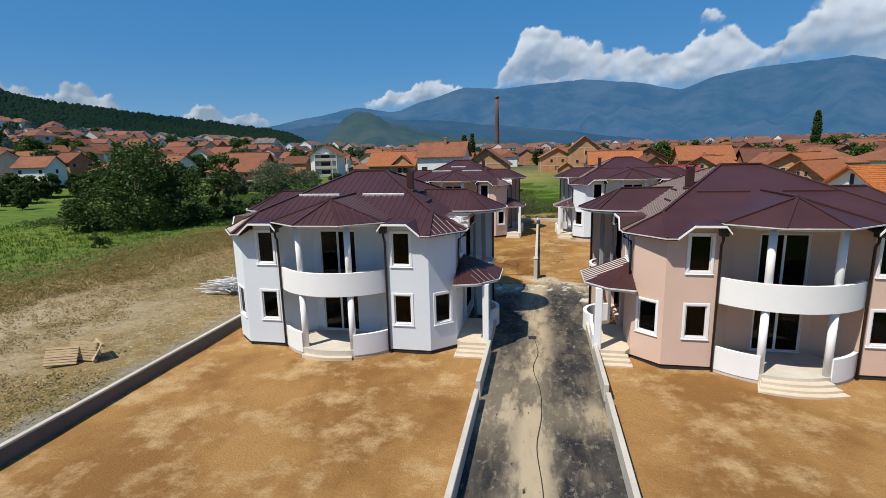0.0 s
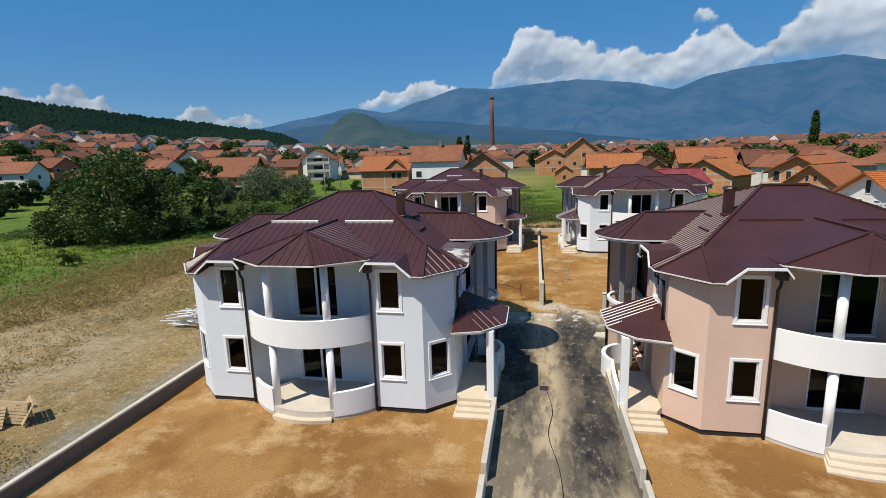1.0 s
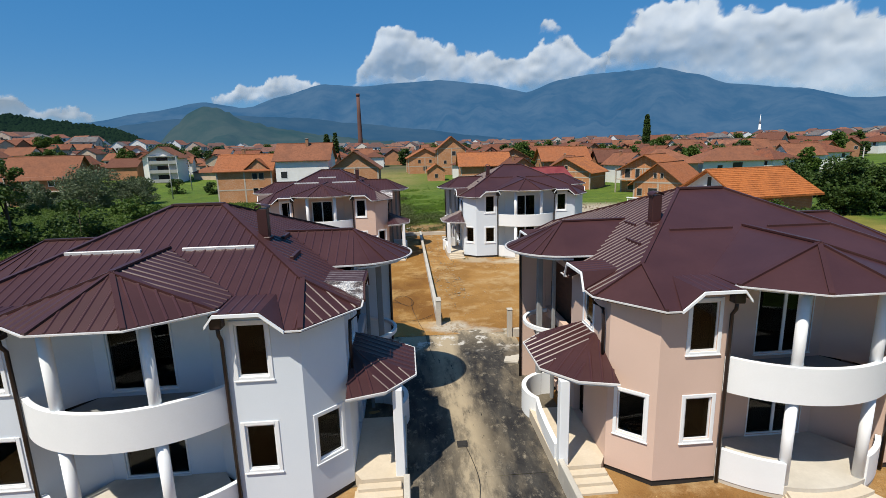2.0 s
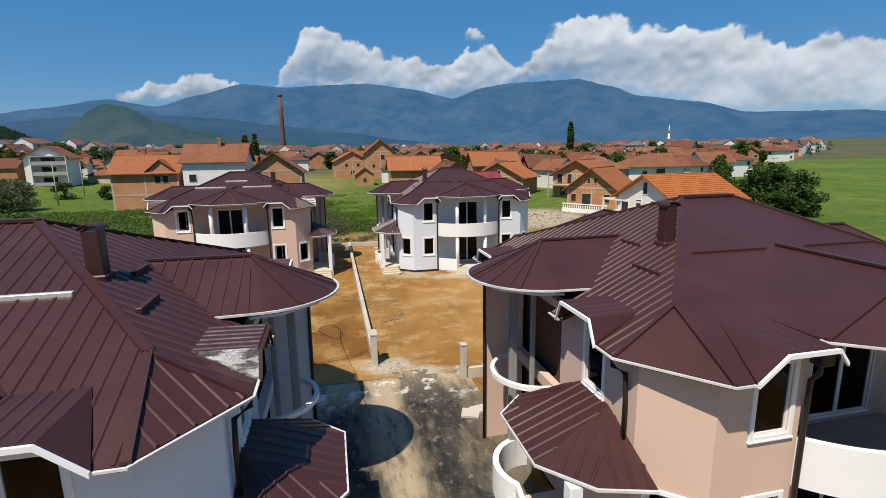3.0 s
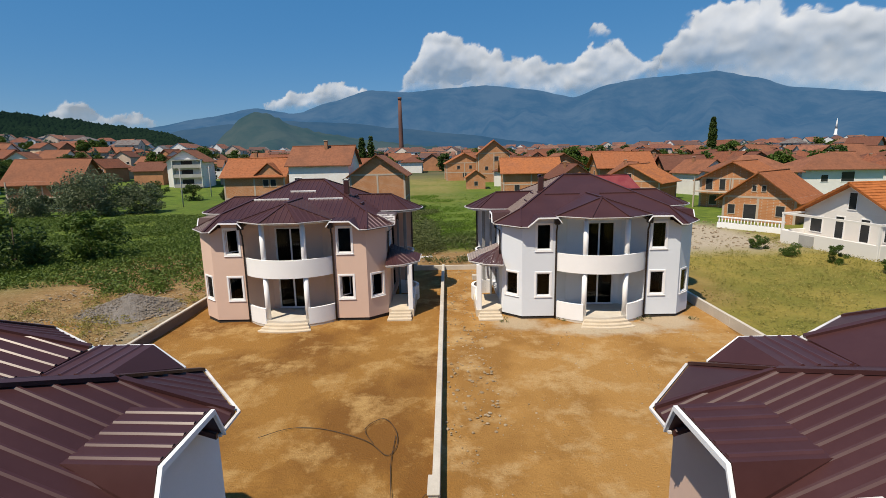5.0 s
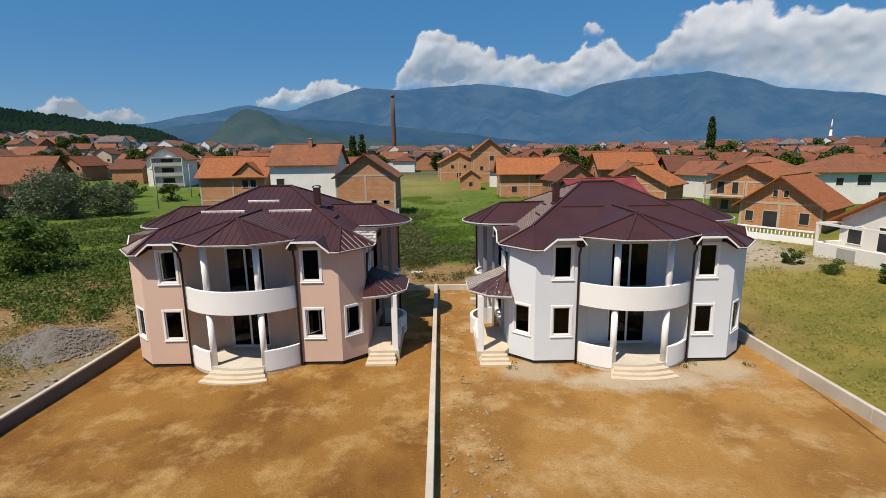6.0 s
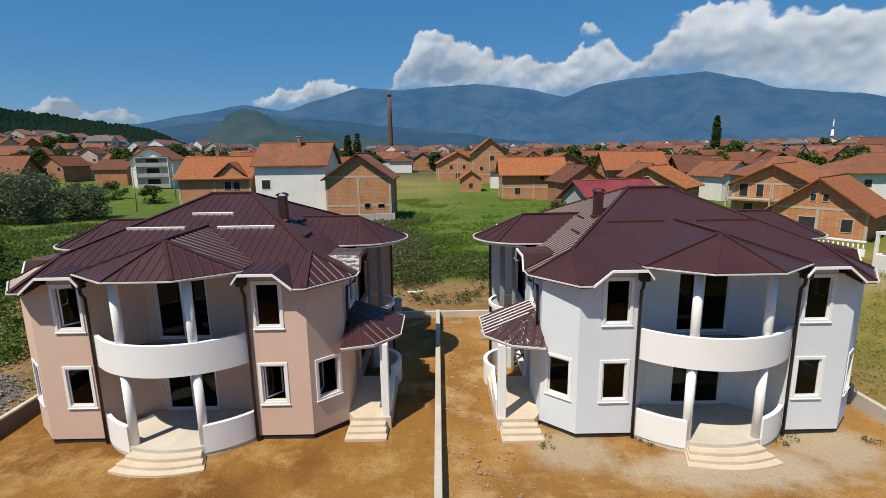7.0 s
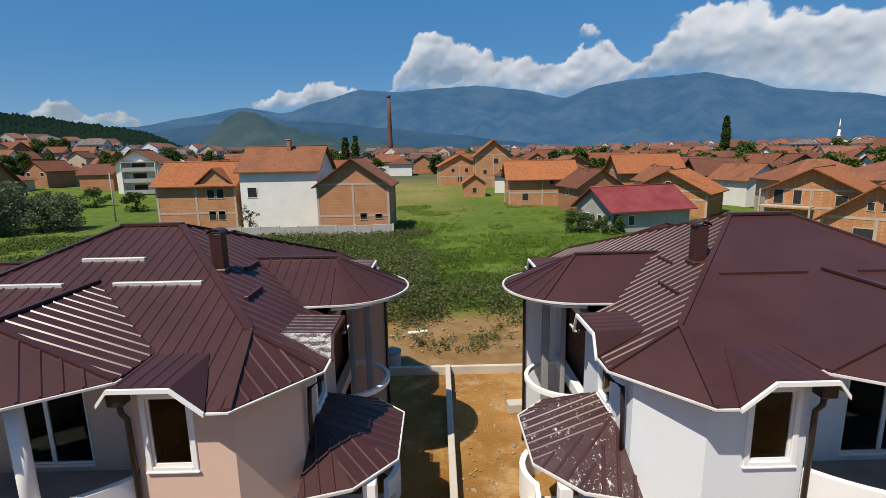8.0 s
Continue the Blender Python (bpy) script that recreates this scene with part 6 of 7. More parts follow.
def lattice(x, y, seed):
    """Smooth noise from -1 to 1 on arrays."""
    def corner(i, j):
        v = np.sin(i * 127.1 + j * 311.7 + seed * 74.7) * 43758.5453
        return (v - np.floor(v)) * 2 - 1
    i, j = np.floor(x), np.floor(y)
    u, v = x - i, y - j
    u, v = u * u * u * (u * (u * 6 - 15) + 10), v * v * v * (v * (v * 6 - 15) + 10)
    top = corner(i, j) * (1 - u) + corner(i + 1, j) * u
    low = corner(i, j + 1) * (1 - u) + corner(i + 1, j + 1) * u
    return top * (1 - v) + low * v


def cumulus(name, tops, bottoms, size, seed, dist=4550.0):
    """A bank of billows between two outlines given as directions (azimuth, elevation); its rims thin out."""
    cell = 0.11
    a0, a1 = tops[0][0] - 1.5 * size, tops[-1][0] + 1.5 * size
    e0, e1 = min(e for _, e in bottoms) - size, max(e for _, e in tops) + 1.5 * size
    na, ne = int((a1 - a0) / cell), int((e1 - e0) / cell)
    A, E = np.meshgrid(np.linspace(a0, a1, na + 1), np.linspace(e0, e1, ne + 1))
    warp_a = sum(w * lattice(A / size * s, E / size * s, seed + s) for w, s in ((0.5, 0.7), (0.3, 1.6), (0.16, 3.4)))
    warp_e = sum(w * lattice(A / size * s, E / size * s, seed + 9 + s) for w, s in ((0.5, 0.7), (0.3, 1.6), (0.16, 3.4)))
    WA, WE = A + size * warp_a, E + 0.8 * size * warp_e
    billow = sum(w * (np.abs(lattice(WA / size * s, WE / size * s * 1.15, seed + 20 + s)) * 2 - 0.75) for w, s in ((1.0, 0.55), (0.55, 1.25), (0.28, 2.7), (0.13, 5.6)))
    hi = np.array([[interp(tops, a) for a in np.linspace(a0, a1, na + 1)]])
    lo = np.array([[interp(bottoms, a) for a in np.linspace(a0, a1, na + 1)]])
    rim = np.minimum(hi - WE, np.minimum(WA - tops[0][0], tops[-1][0] - WA) * 1.2 + 0.3 * size) + 0.30 * size * billow
    foot = np.clip((WE - lo) / (1.5 * size) + 0.35, 0, 1)
    cover = np.clip(rim / (0.55 * size), 0, 1)
    cover = cover * cover * (3 - 2 * cover) * foot * np.clip(0.96 + 0.12 * warp_e - 0.40 * (1 - np.clip((WE - lo) / np.maximum(hi - lo, 0.5), 0, 1)), 0.45, 0.985)
    deep = 0.7 * np.sqrt(np.clip(rim / size, 0, 3.0)) + 0.16 * billow + 0.30 * warp_a + 1.1 * lattice(A / size * 0.3, E / size * 0.34, seed + 40)
    for _ in range(int(14 * size)):
        deep = (2 * deep + np.roll(deep, 1, 0) + np.roll(deep, -1, 0) + np.roll(deep, 1, 1) + np.roll(deep, -1, 1)) / 6
    D = dist - deep * size * dist * 0.01745 * 0.68
    X, Y, Z = D * np.sin(np.radians(A)), D * np.cos(np.radians(A)), D * np.tan(np.radians(E)) + 10
    verts = np.stack([X, Y, Z], -1).reshape(-1, 3)
    idx = np.arange((na + 1) * (ne + 1)).reshape(ne + 1, na + 1)
    keep = (cover[:-1, :-1] + cover[1:, :-1] + cover[:-1, 1:] + cover[1:, 1:]) > 0.001
    quads = np.stack([idx[:-1, :-1], idx[:-1, 1:], idx[1:, 1:], idx[1:, :-1]], -1)[keep]
    me = bpy.data.meshes.new(name)
    me.from_pydata(verts.tolist(), [], quads.tolist())
    me.polygons.foreach_set("use_smooth", [True] * len(me.polygons))
    att = me.attributes.new("cover", "FLOAT", "POINT")
    att.data.foreach_set("value", cover.reshape(-1).astype(np.float32))
    me.materials.append(CLOUD)
    tagged(new(name, me), "bright white cumulus cloud with soft grey base", "cloud", kind="structure")


cumulus("cloud_1", [(-5.3, 7.11), (-3.6, 9.69), (-1.7, 13), (-0.2, 13.27), (2, 12.25), (4.6, 11.46), (6.8, 10.36), (9.3, 10.46), (11.5, 9.78), (12.9, 9.23), (14.4, 10.26), (15.7, 10.9), (18.1, 11.15), (19.5, 10.21), (20.9, 8.98), (22.2, 9.58)],
        [(-5.3, 6.92), (5.2, 6.81), (15.1, 6.01), (22.4, 7.36)], 0.85, 1)
cumulus("cloud_2", [(15.2, 12.29), (15.8, 13.04), (16.7, 12.79), (17.2, 12.22)],
        [(15.3, 11.93), (17.3, 11.68)], 0.5, 2)
cumulus("cloud_3", [(21.8, 9.07), (22.8, 10.75), (24.2, 12.06), (25.5, 12.98), (26.9, 13.6), (29.9, 13.58), (33, 12.7), (36.2, 11.81), (38.5, 11.43), (40.7, 11.48), (42.7, 10.8), (45.9, 9.98), (46.2, 8.9), (48.9, 9.73), (52.5, 9.23), (58.4, 8.52), (67.8, 7.64)],
        [(21.9, 7.59), (24.6, 7.5), (33.9, 5.22), (43.7, 3.1), (54.4, 3.38), (68.5, 2.84)], 1.15, 3)
cumulus("cloud_4", [(-19.5, 5.47), (-18.1, 6.25), (-16.7, 7.02), (-15.2, 6.83), (-13.3, 7.71), (-11.7, 7.98), (-10.3, 7.66), (-8.5, 6.93)],
        [(-19.6, 4.88), (-8.5, 6.14)], 0.45, 4)
cumulus("cloud_5", [(-61.5, 8.42), (-55.4, 9.18), (-52.9, 8.5), (-51.3, 6.8), (-48.9, 6.09), (-46.5, 6.94), (-44, 5.91), (-42.4, 4.72)],
        [(-62.2, 4.54), (-42.5, 3.49)], 0.7, 5)
cumulus("cloud_6", [(-38.1, 4.38), (-36.7, 5.38), (-35.3, 5.5), (-33.7, 4.1), (-32.6, 4.24), (-31.5, 4.47), (-29.7, 3.86)],
        [(-38.2, 3.22), (-29.8, 3.2)], 0.45, 6)


# ---- trees and shrubs ----
BARK = surface("bark", (0.09, 0.065, 0.045), (0.06, 0.045, 0.03), 0.9, 3, 12, relief=0.6, dist=0.02)
LEAF = leaf_mat("broad_leaf", (0.034, 0.068, 0.011), (0.076, 0.122, 0.022), (0.038, 0.066, 0.013))
LEAF_OLIVE = leaf_mat("olive_leaf", (0.100, 0.130, 0.066), (0.165, 0.190, 0.110), (0.085, 0.115, 0.052))
LEAF_BRIGHT = leaf_mat("bright_leaf", (0.055, 0.105, 0.012), (0.095, 0.150, 0.022), (0.05, 0.085, 0.012))


def leaf_cloud(rng, clumps, per, leaf):
    """Many small leaves gathered in clumps (centre, radii)."""
    verts, faces = [], []
    for c, rad in clumps:
        for _ in range(per):
            while True:
                p = Vector((rng.uniform(-1, 1), rng.uniform(-1, 1), rng.uniform(-1, 1)))
                if 0.25 < p.length < 1:
                    break
            p = Vector((c[0] + p.x * rad[0], c[1] + p.y * rad[1], c[2] + p.z * rad[2]))
            u = Vector((rng.gauss(0, 1), rng.gauss(0, 1), rng.gauss(0, 0.6))).normalized()
            v = u.cross(Vector((rng.gauss(0, 1), rng.gauss(0, 1), rng.gauss(0, 1)))).normalized()
            s = leaf * rng.uniform(0.6, 1.35)
            n = len(verts)
            verts += [p - u * s, p + v * s * 0.5, p + u * s, p - v * s * 0.5]
            faces.append((n, n + 1, n + 2, n + 3))
    return verts, faces


def tree(at, height, width, seed, mat, label, clumps=34, per=150, leaf=0.2, trunk=True, squat=0.12, name="tree", group="trees and shrubs", limbs=7, column=False):
    """A tapered trunk with limbs and a crown of many small leaves with gaps."""
    rng = random.Random(seed)
    t = thing(name, (*at, 0), label, "tree" if name == "tree" else "shrub", group)
    cl = []
    for k in range(clumps):
        f = rng.random()
        z = height * (squat + (0.95 - squat) * f)
        reach = width / 2 * (math.sin(math.pi * (0.18 + 0.72 * f)) ** 0.7) * rng.uniform(0.35, 1.0)
        a = rng.uniform(0, 2 * math.pi)
        r = width * rng.uniform(0.11, 0.20)
        if column:
            slim = math.sin(math.pi * (0.14 + 0.78 * f)) ** 0.55
            reach, r = width * 0.12 * slim * rng.random(), width * 0.40 * slim * rng.uniform(0.85, 1.1)
        cl.append(((reach * math.cos(a), reach * math.sin(a), z), (r, r, r * rng.uniform(0.6, 0.95))))
    if trunk:
        bend = [(0, 0, -0.3), (0.1 * rng.uniform(-1, 1), 0.1, height * 0.25), (0.25 * rng.uniform(-1, 1), 0.2 * rng.uniform(-1, 1), height * 0.75)]
        tr = part("trunk", tube(bmesh.new(), bend, 0.035 * height * 0.6, 8, 0.05), BARK, t)
        for c, _ in cl[:limbs]:
            zz = min(c[2] * 0.7, height * 0.5)
            part("limb", tube(bmesh.new(), [(0, 0, zz * 0.8), (c[0] * 0.5, c[1] * 0.5, (zz + c[2]) / 2), c], 0.012 * height * 0.6, 5, 0.02), BARK, tr)
    v, f = leaf_cloud(rng, cl, per, leaf)
    me = bpy.data.meshes.new("crown")
    me.from_pydata(v, [], f)
    me.materials.append(mat)
    cr = new("crown", me)
    cr.parent = t
    return t


# wood edge west of the estate
tree((-56, 61), 11.5, 13.0, 1, LEAF, "broad dark green tree at the field edge", 60, 170, 0.24, squat=0.03)
tree((-50.5, 62.5), 8.5, 9.5, 2, LEAF, "dense rounded green tree among shrubs", 46, 160, 0.22, squat=0.03)
tree((-47, 68.5), 10.2, 6.0, 3, LEAF, "slim upright green tree", 34, 150, 0.22, squat=0.04)
tree((-41.5, 72), 5.5, 7.5, 4, LEAF, "low spreading green shrub", 30, 140, 0.2, True, 0.02, "shrub")
tree((-37, 76), 4.6, 6.5, 5, LEAF_BRIGHT, "low spreading green shrub", 26, 140, 0.2, True, 0.02, "shrub")
tree((-62, 58), 5.0, 7.5, 6, LEAF, "rounded shrub at the field edge", 30, 140, 0.2, True, 0.02, "shrub")
tree((-66, 75), 8.0, 9.0, 7, LEAF, "green tree behind the field", 36, 140, 0.22, squat=0.05)
tree((-48, 46), 2.0, 2.2, 8, LEAF_BRIGHT, "small round bush standing in the meadow", 14, 90, 0.12, True, 0.02, "shrub")
# grey-leaved thicket in front of the old houses
tree((-69, 120), 7.6, 14.5, 9, LEAF_OLIVE, "grey-green willow thicket before old houses", 60, 190, 0.22, True, 0.02, "shrub")
tree((-61, 124), 5.6, 8.5, 10, LEAF_OLIVE, "grey-green willow thicket before old houses", 44, 170, 0.2, True, 0.02, "shrub")
tree((-79, 118), 5.5, 8.0, 11, LEAF_OLIVE, "grey-green willow thicket before old houses", 38, 160, 0.2, True, 0.02, "shrub")
for k, (x, y, hh, ww) in enumerate(((-47, 142, 3.4, 4.5), (-53, 146, 3.0, 4.5), (-64, 150, 4.0, 5.0), (-78, 158, 4.6, 6.0))):
    tree((x, y), hh, ww, 80 + k, LEAF, "dark green garden shrub near a block house", 22, 120, 0.18, True, 0.02, "shrub")
# east side
tree((59.5, 73.0), 7.6, 8.5, 12, LEAF, "large dark green tree by the white house", 56, 170, 0.24, squat=0.04)
tree((66, 75.5), 6.6, 7.5, 13, LEAF, "large dark green tree", 48, 160, 0.24, squat=0.04)
tree((62, 86), 7.0, 7.0, 14, LEAF, "green tree behind a house", 36, 150, 0.22, squat=0.05)
tree((37.2, 58.3), 3.6, 5.8, 15, LEAF_BRIGHT, "bright green round shrub in olive grass", 34, 150, 0.16, True, 0.02, "shrub")
tree((48.0, 64.5), 2.2, 5.0, 16, LEAF_BRIGHT, "hedge of green shrubs beside the white house", 30, 130, 0.16, True, 0.02, "shrub")
for k, (x, y, hh) in enumerate(((32.3, 75.5, 1.2), (33.2, 71.8, 1.0), (34.6, 68.2, 1.5), (36.6, 64.5, 1.3), (41.0, 61.5, 1.5))):
    tree((x, y), hh, 1.9, 30 + k, LEAF_BRIGHT, "small bush at the foot of a wall", 16, 110, 0.08, False, 0.05, "shrub")
tree((18.5, 112), 2.6, 5.0, 40, LEAF, "rough green shrubs beside a grey house", 22, 110, 0.16, True, 0.02, "shrub")
tree((22.5, 110), 2.2, 4.0, 41, LEAF_BRIGHT, "rough green shrubs beside a grey house", 18, 110, 0.16, True, 0.02, "shrub")
tree((-26.5, 114), 4.2, 2.6, 42, LEAF_OLIVE, "thin bare young tree before a white wall", 14, 40, 0.12)
tree((300 * math.sin(radians(25.5)), 300 * math.cos(radians(25.5))), 26.0, 4.6, 43, LEAF, "tall narrow dark green poplar", 110, 170, 0.5, squat=0.02, column=True)
tree((-36.4, 244), 19.6, 4.4, 44, LEAF, "slim dark cypress between houses", 40, 130, 0.4, squat=0.02, column=True)
tree((-32.6, 245), 19.3, 4.2, 45, LEAF, "slim dark cypress between houses", 40, 130, 0.4, squat=0.02, column=True)


def town_trees():
    rng = random.Random(8)
    kinds = [tree((70 + 8 * k, 150 + 3 * k), 7 + k, 6 + 0.8 * k, 60 + k, LEAF if k % 2 else LEAF_BRIGHT, "green garden tree between houses", 34, 110, 0.36, squat=0.10, group="garden trees of the town", limbs=1) for k in range(3)]
    n = 0
    while n < 226:
        dist, az = 120 + 260 * rng.random(), radians(-64 + 126 * rng.random() ** 1.35)
        x, y = dist * math.sin(az), 20 + dist * math.cos(az)
        if y < 60 or in_field(x, y) or (-20 < x < 45 and y < 215) or not free_for_house(x, y, 7.6):
            continue
        copy_thing(rng.choice(kinds), pose(x, y, rise_of(x, y), 0, 0, rng.uniform(0, 360)) @ Matrix.Scale(rng.uniform(0.7, 1.25), 4))
        n += 1

    n = 0
    while n < 56:
        dist, az = rng.uniform(128, 182), radians(rng.uniform(-64, -38))
        x, y = dist * math.sin(az), 12 + dist * math.cos(az)
        if not free_for_house(x, y, 7.0) or -104 < x < -60:
            continue
        copy_thing(kinds[1], pose(x, y, rise_of(x, y) - 0.1, 0, 0, rng.uniform(0, 360)) @ Matrix.Scale(rng.uniform(0.55, 0.95), 4))
        n += 1


town_trees()


# ---- weeds and grass ----
def weeds(name, spots, blades, height, spread, mat, label, seed):
    """Tufts of narrow leaves; spots are (x, y, scale)."""
    rng, verts, faces = random.Random(seed), [], []
    for x, y, s in spots:
        for _ in range(blades):
            a, lean = rng.uniform(0, 6.283), rng.uniform(0.1, 0.55)
            h, w = height * s * rng.uniform(0.55, 1.2), spread * s * rng.uniform(0.7, 1.3)
            bx, by = x + rng.uniform(-0.35, 0.35) * s, y + rng.uniform(-0.35, 0.35) * s
            dx, dy = math.cos(a), math.sin(a)
            n = len(verts)
            verts += [(bx - dy * w * 0.4, by + dx * w * 0.4, -0.1), (bx + dy * w * 0.4, by - dx * w * 0.4, -0.1),
                      (bx + dx * lean * h * 0.5 + dy * w, by + dy * lean * h * 0.5 - dx * w, h * 0.6), (bx + dx * lean * h, by + dy * lean * h, h * rng.uniform(0.85, 1.1)),
                      (bx + dx * lean * h * 0.5 - dy * w, by + dy * lean * h * 0.5 + dx * w, h * 0.6)]
            faces.append((n, n + 1, n + 2, n + 3, n + 4))
    me = bpy.data.meshes.new(name)
    me.from_pydata(verts, [], faces)
    me.materials.append(mat)
    tagged(new(name, me), label, "grass", kind="stuff")


WEED = leaf_mat("weed_green", (0.076, 0.130, 0.018), (0.130, 0.186, 0.030), (0.076, 0.116, 0.020))
WEED_LIGHT = leaf_mat("weed_light", (0.096, 0.186, 0.015), (0.160, 0.240, 0.028), (0.105, 0.172, 0.018))
WEED_MIX = leaf_mat("weed_mixed", (0.27, 0.23, 0.055), (0.40, 0.31, 0.10), (0.19, 0.20, 0.04))
WEED_VERGE = leaf_mat("weed_verge", (0.25, 0.185, 0.055), (0.38, 0.275, 0.10), (0.20, 0.165, 0.042))
WEED_STRAW = leaf_mat("weed_dull_straw", (0.27, 0.205, 0.08), (0.45, 0.34, 0.155), (0.31, 0.235, 0.09))
WEED_DARK = leaf_mat("weed_dark", (0.075, 0.105, 0.026), (0.13, 0.15, 0.045), (0.09, 0.10, 0.032))


def thicket(name, spots, per, radius, leaf, mat, label, seed):
    """Leafy clumps of tall weeds, past counting; spots are (x, y, scale)."""
    rng, verts, faces = random.Random(seed), [], []
    for x, y, s in spots:
        for _ in range(per):
            a, q, f = rng.uniform(0, 6.283), radius * s * math.sqrt(rng.random()), rng.random()
            p = Vector((x + q * math.cos(a), y + q * math.sin(a), 0.05 + 1.1 * s * radius * f * (1 - 0.5 * (q / radius) ** 2)))
            u = Vector((rng.gauss(0, 1), rng.gauss(0, 1), rng.gauss(0.3, 0.7))).normalized() * leaf * rng.uniform(0.7, 1.5)
            v = u.cross(Vector((rng.gauss(0, 1), rng.gauss(0, 1), rng.gauss(0, 1)))).normalized() * leaf * rng.uniform(0.3, 0.6)
            n = len(verts)
            verts += [p - u, p + v, p + u, p - v]
            faces.append((n, n + 1, n + 2, n + 3))
    me = bpy.data.meshes.new(name)
    me.from_pydata(verts, [], faces)
    me.materials.append(mat)
    tagged(new(name, me), label, "grass", kind="stuff")


def scatter(rng, n, x0, x1, y0, y1, keep, lo=0.7, hi=1.3):
    out = []
    while len(out) < n:
        x, y = rng.uniform(x0, x1), rng.uniform(y0, y1)
        if keep(x, y) or rng.random() < 0.02:
            out.append((x, y, rng.uniform(lo, hi)))
    return out


GR = random.Random(77)


def tall_west(x, y):
    return x < -20 - 0.15 * max(0, 75 - y) and noise.noise(Vector((x * 0.09, y * 0.09, 1))) > -0.28


thicket("tall_weeds", scatter(GR, 7600, -80, -17, 62, 114, tall_west), 22, 0.62, 0.13, WEED, "tall green maize-like weeds in an overgrown field", 1)
thicket("scrub_weeds", scatter(GR, 2600, -24, 14, 75, 113, lambda x, y: y > (76 if abs(x - 0.6) > 2.6 else 80) + 2.0 * noise.noise(Vector((x * 0.3, y * 0.2, 4))) and (x < -2 + 4 * noise.noise(Vector((0, y * 0.1, 2))) or y < 84 and noise.noise(Vector((x * 0.2, y * 0.2, 9))) > 0.0)), 22, 0.78, 0.12, WEED_DARK, "rank olive weeds behind the back wall", 2)
weeds("meadow_grass", scatter(GR, 6000, -24, 24, 80, 140, lambda x, y: GR.random() < 1 - (y - 80) / 60 and noise.noise(Vector((x * 0.08, y * 0.08, 6))) > -0.1 - (100 - y) * 0.01), 6, 0.16, 0.045, WEED_LIGHT, "short green meadow grass", 3)
thicket("dry_grass", scatter(GR, 6500, -46, -18, -2, 60, lambda x, y: noise.noise(Vector((x * 0.12, y * 0.12, 8))) > 0.05 - 0.02 * (-18 - x)), 9, 0.26, 0.065, WEED_STRAW, "dry straw-coloured grass tufts", 4)
thicket("field_verge", scatter(GR, 4200, -54, -31, 4, 60, lambda x, y: -41 - 0.02 * y < x + 3 * noise.noise(Vector((0, y * 0.1, 3))) < -33), 16, 0.40, 0.07, WEED_VERGE, "rank grass along the edge of the meadow", 5)
thicket("olive_grass", scatter(GR, 5200, 18.2, 50, 30, 82, lambda x, y: noise.noise(Vector((x * 0.1, y * 0.1, 5))) > -0.15 and not (22 < x < 34 and y > 74)), 9, 0.26, 0.06, WEED_MIX, "olive dry grass outside the garden wall", 6)
weeds("meadow_west", scatter(GR, 3500, -90, -40, 18, 62, lambda x, y: x < -42), 6, 0.18, 0.045, WEED_LIGHT, "lush green meadow grass", 7)
thicket("field_weeds", scatter(GR, 2600, -9, 15, 79, 106, lambda x, y: noise.noise(Vector((x * 0.14, y * 0.14, 12))) > -0.05 + 0.03 * (y - 88)), 20, 0.34, 0.085, WEED, "lush green weeds at the near end of the field", 8)
thicket("field_clover", scatter(GR, 3600, -14, 22, 86, 150, lambda x, y: noise.noise(Vector((x * 0.1, y * 0.1, 15))) > 0.0 + 0.006 * (y - 100)), 10, 0.32, 0.10, WEED_LIGHT, "bright green clover patches in the field", 9)
thicket("scrub_bushes", scatter(GR, 260, -13, -0.5, 76, 92, lambda x, y: y > 76.5 and x < -1.0 - 0.02 * (y - 76), 0.8, 1.35), 150, 1.25, 0.12, WEED_DARK, "head-high rank weeds behind the back wall", 13)
thicket("earth_weeds", scatter(GR, 420, -16, 17, 71, 80, lambda x, y: noise.noise(Vector((x * 0.3, y * 0.3, 18))) > 0.12), 18, 0.30, 0.09, WEED_DARK, "olive weeds sprouting on disturbed earth", 10)
thicket("heap_weeds", scatter(GR, 320, -30, -18, 44, 66, lambda x, y: noise.noise(Vector((x * 0.3, y * 0.3, 20))) > 0.15), 14, 0.24, 0.07, WEED_MIX, "yellow-green weeds on the verge by the wall", 11)
thicket("wall_foot_weeds", scatter(GR, 30, 3.6, 15.5, 54.0, 54.9, lambda x, y: noise.noise(Vector((x * 0.7, 2.0, 3))) > 0.05 and not 8.0 < x < 11.6), 12, 0.13, 0.045, WEED_DARK, "tufts of weeds at the foot of a villa", 12)


# ---- clutter on the site ----
WOOD = surface("pallet_wood", (0.50, 0.37, 0.21), (0.40, 0.29, 0.16), 0.85, 3.0, 18, relief=0.3)
STEEL = surface("galvanised_rod", (0.74, 0.75, 0.78), (0.58, 0.59, 0.62), 0.4, 2.0, 14, metal=0.1)
CABLE = surface("black_cable", (0.02, 0.018, 0.016), (0.04, 0.032, 0.025), 0.6, 4, 20, relief=0.0)
GRAVEL = surface("grey_gravel", (0.26, 0.23, 0.205), (0.17, 0.145, 0.12), 0.95, 1.8, 6, relief=1.0, dist=0.12, c3=(0.32, 0.30, 0.28))
RUBBLE = leaf_mat("pale_rubble", (0.52, 0.43, 0.31), (0.27, 0.19, 0.11), (0.36, 0.27, 0.17))


CHIPS = leaf_mat("broken_stone", (0.38, 0.35, 0.31), (0.20, 0.17, 0.14), (0.27, 0.22, 0.17))


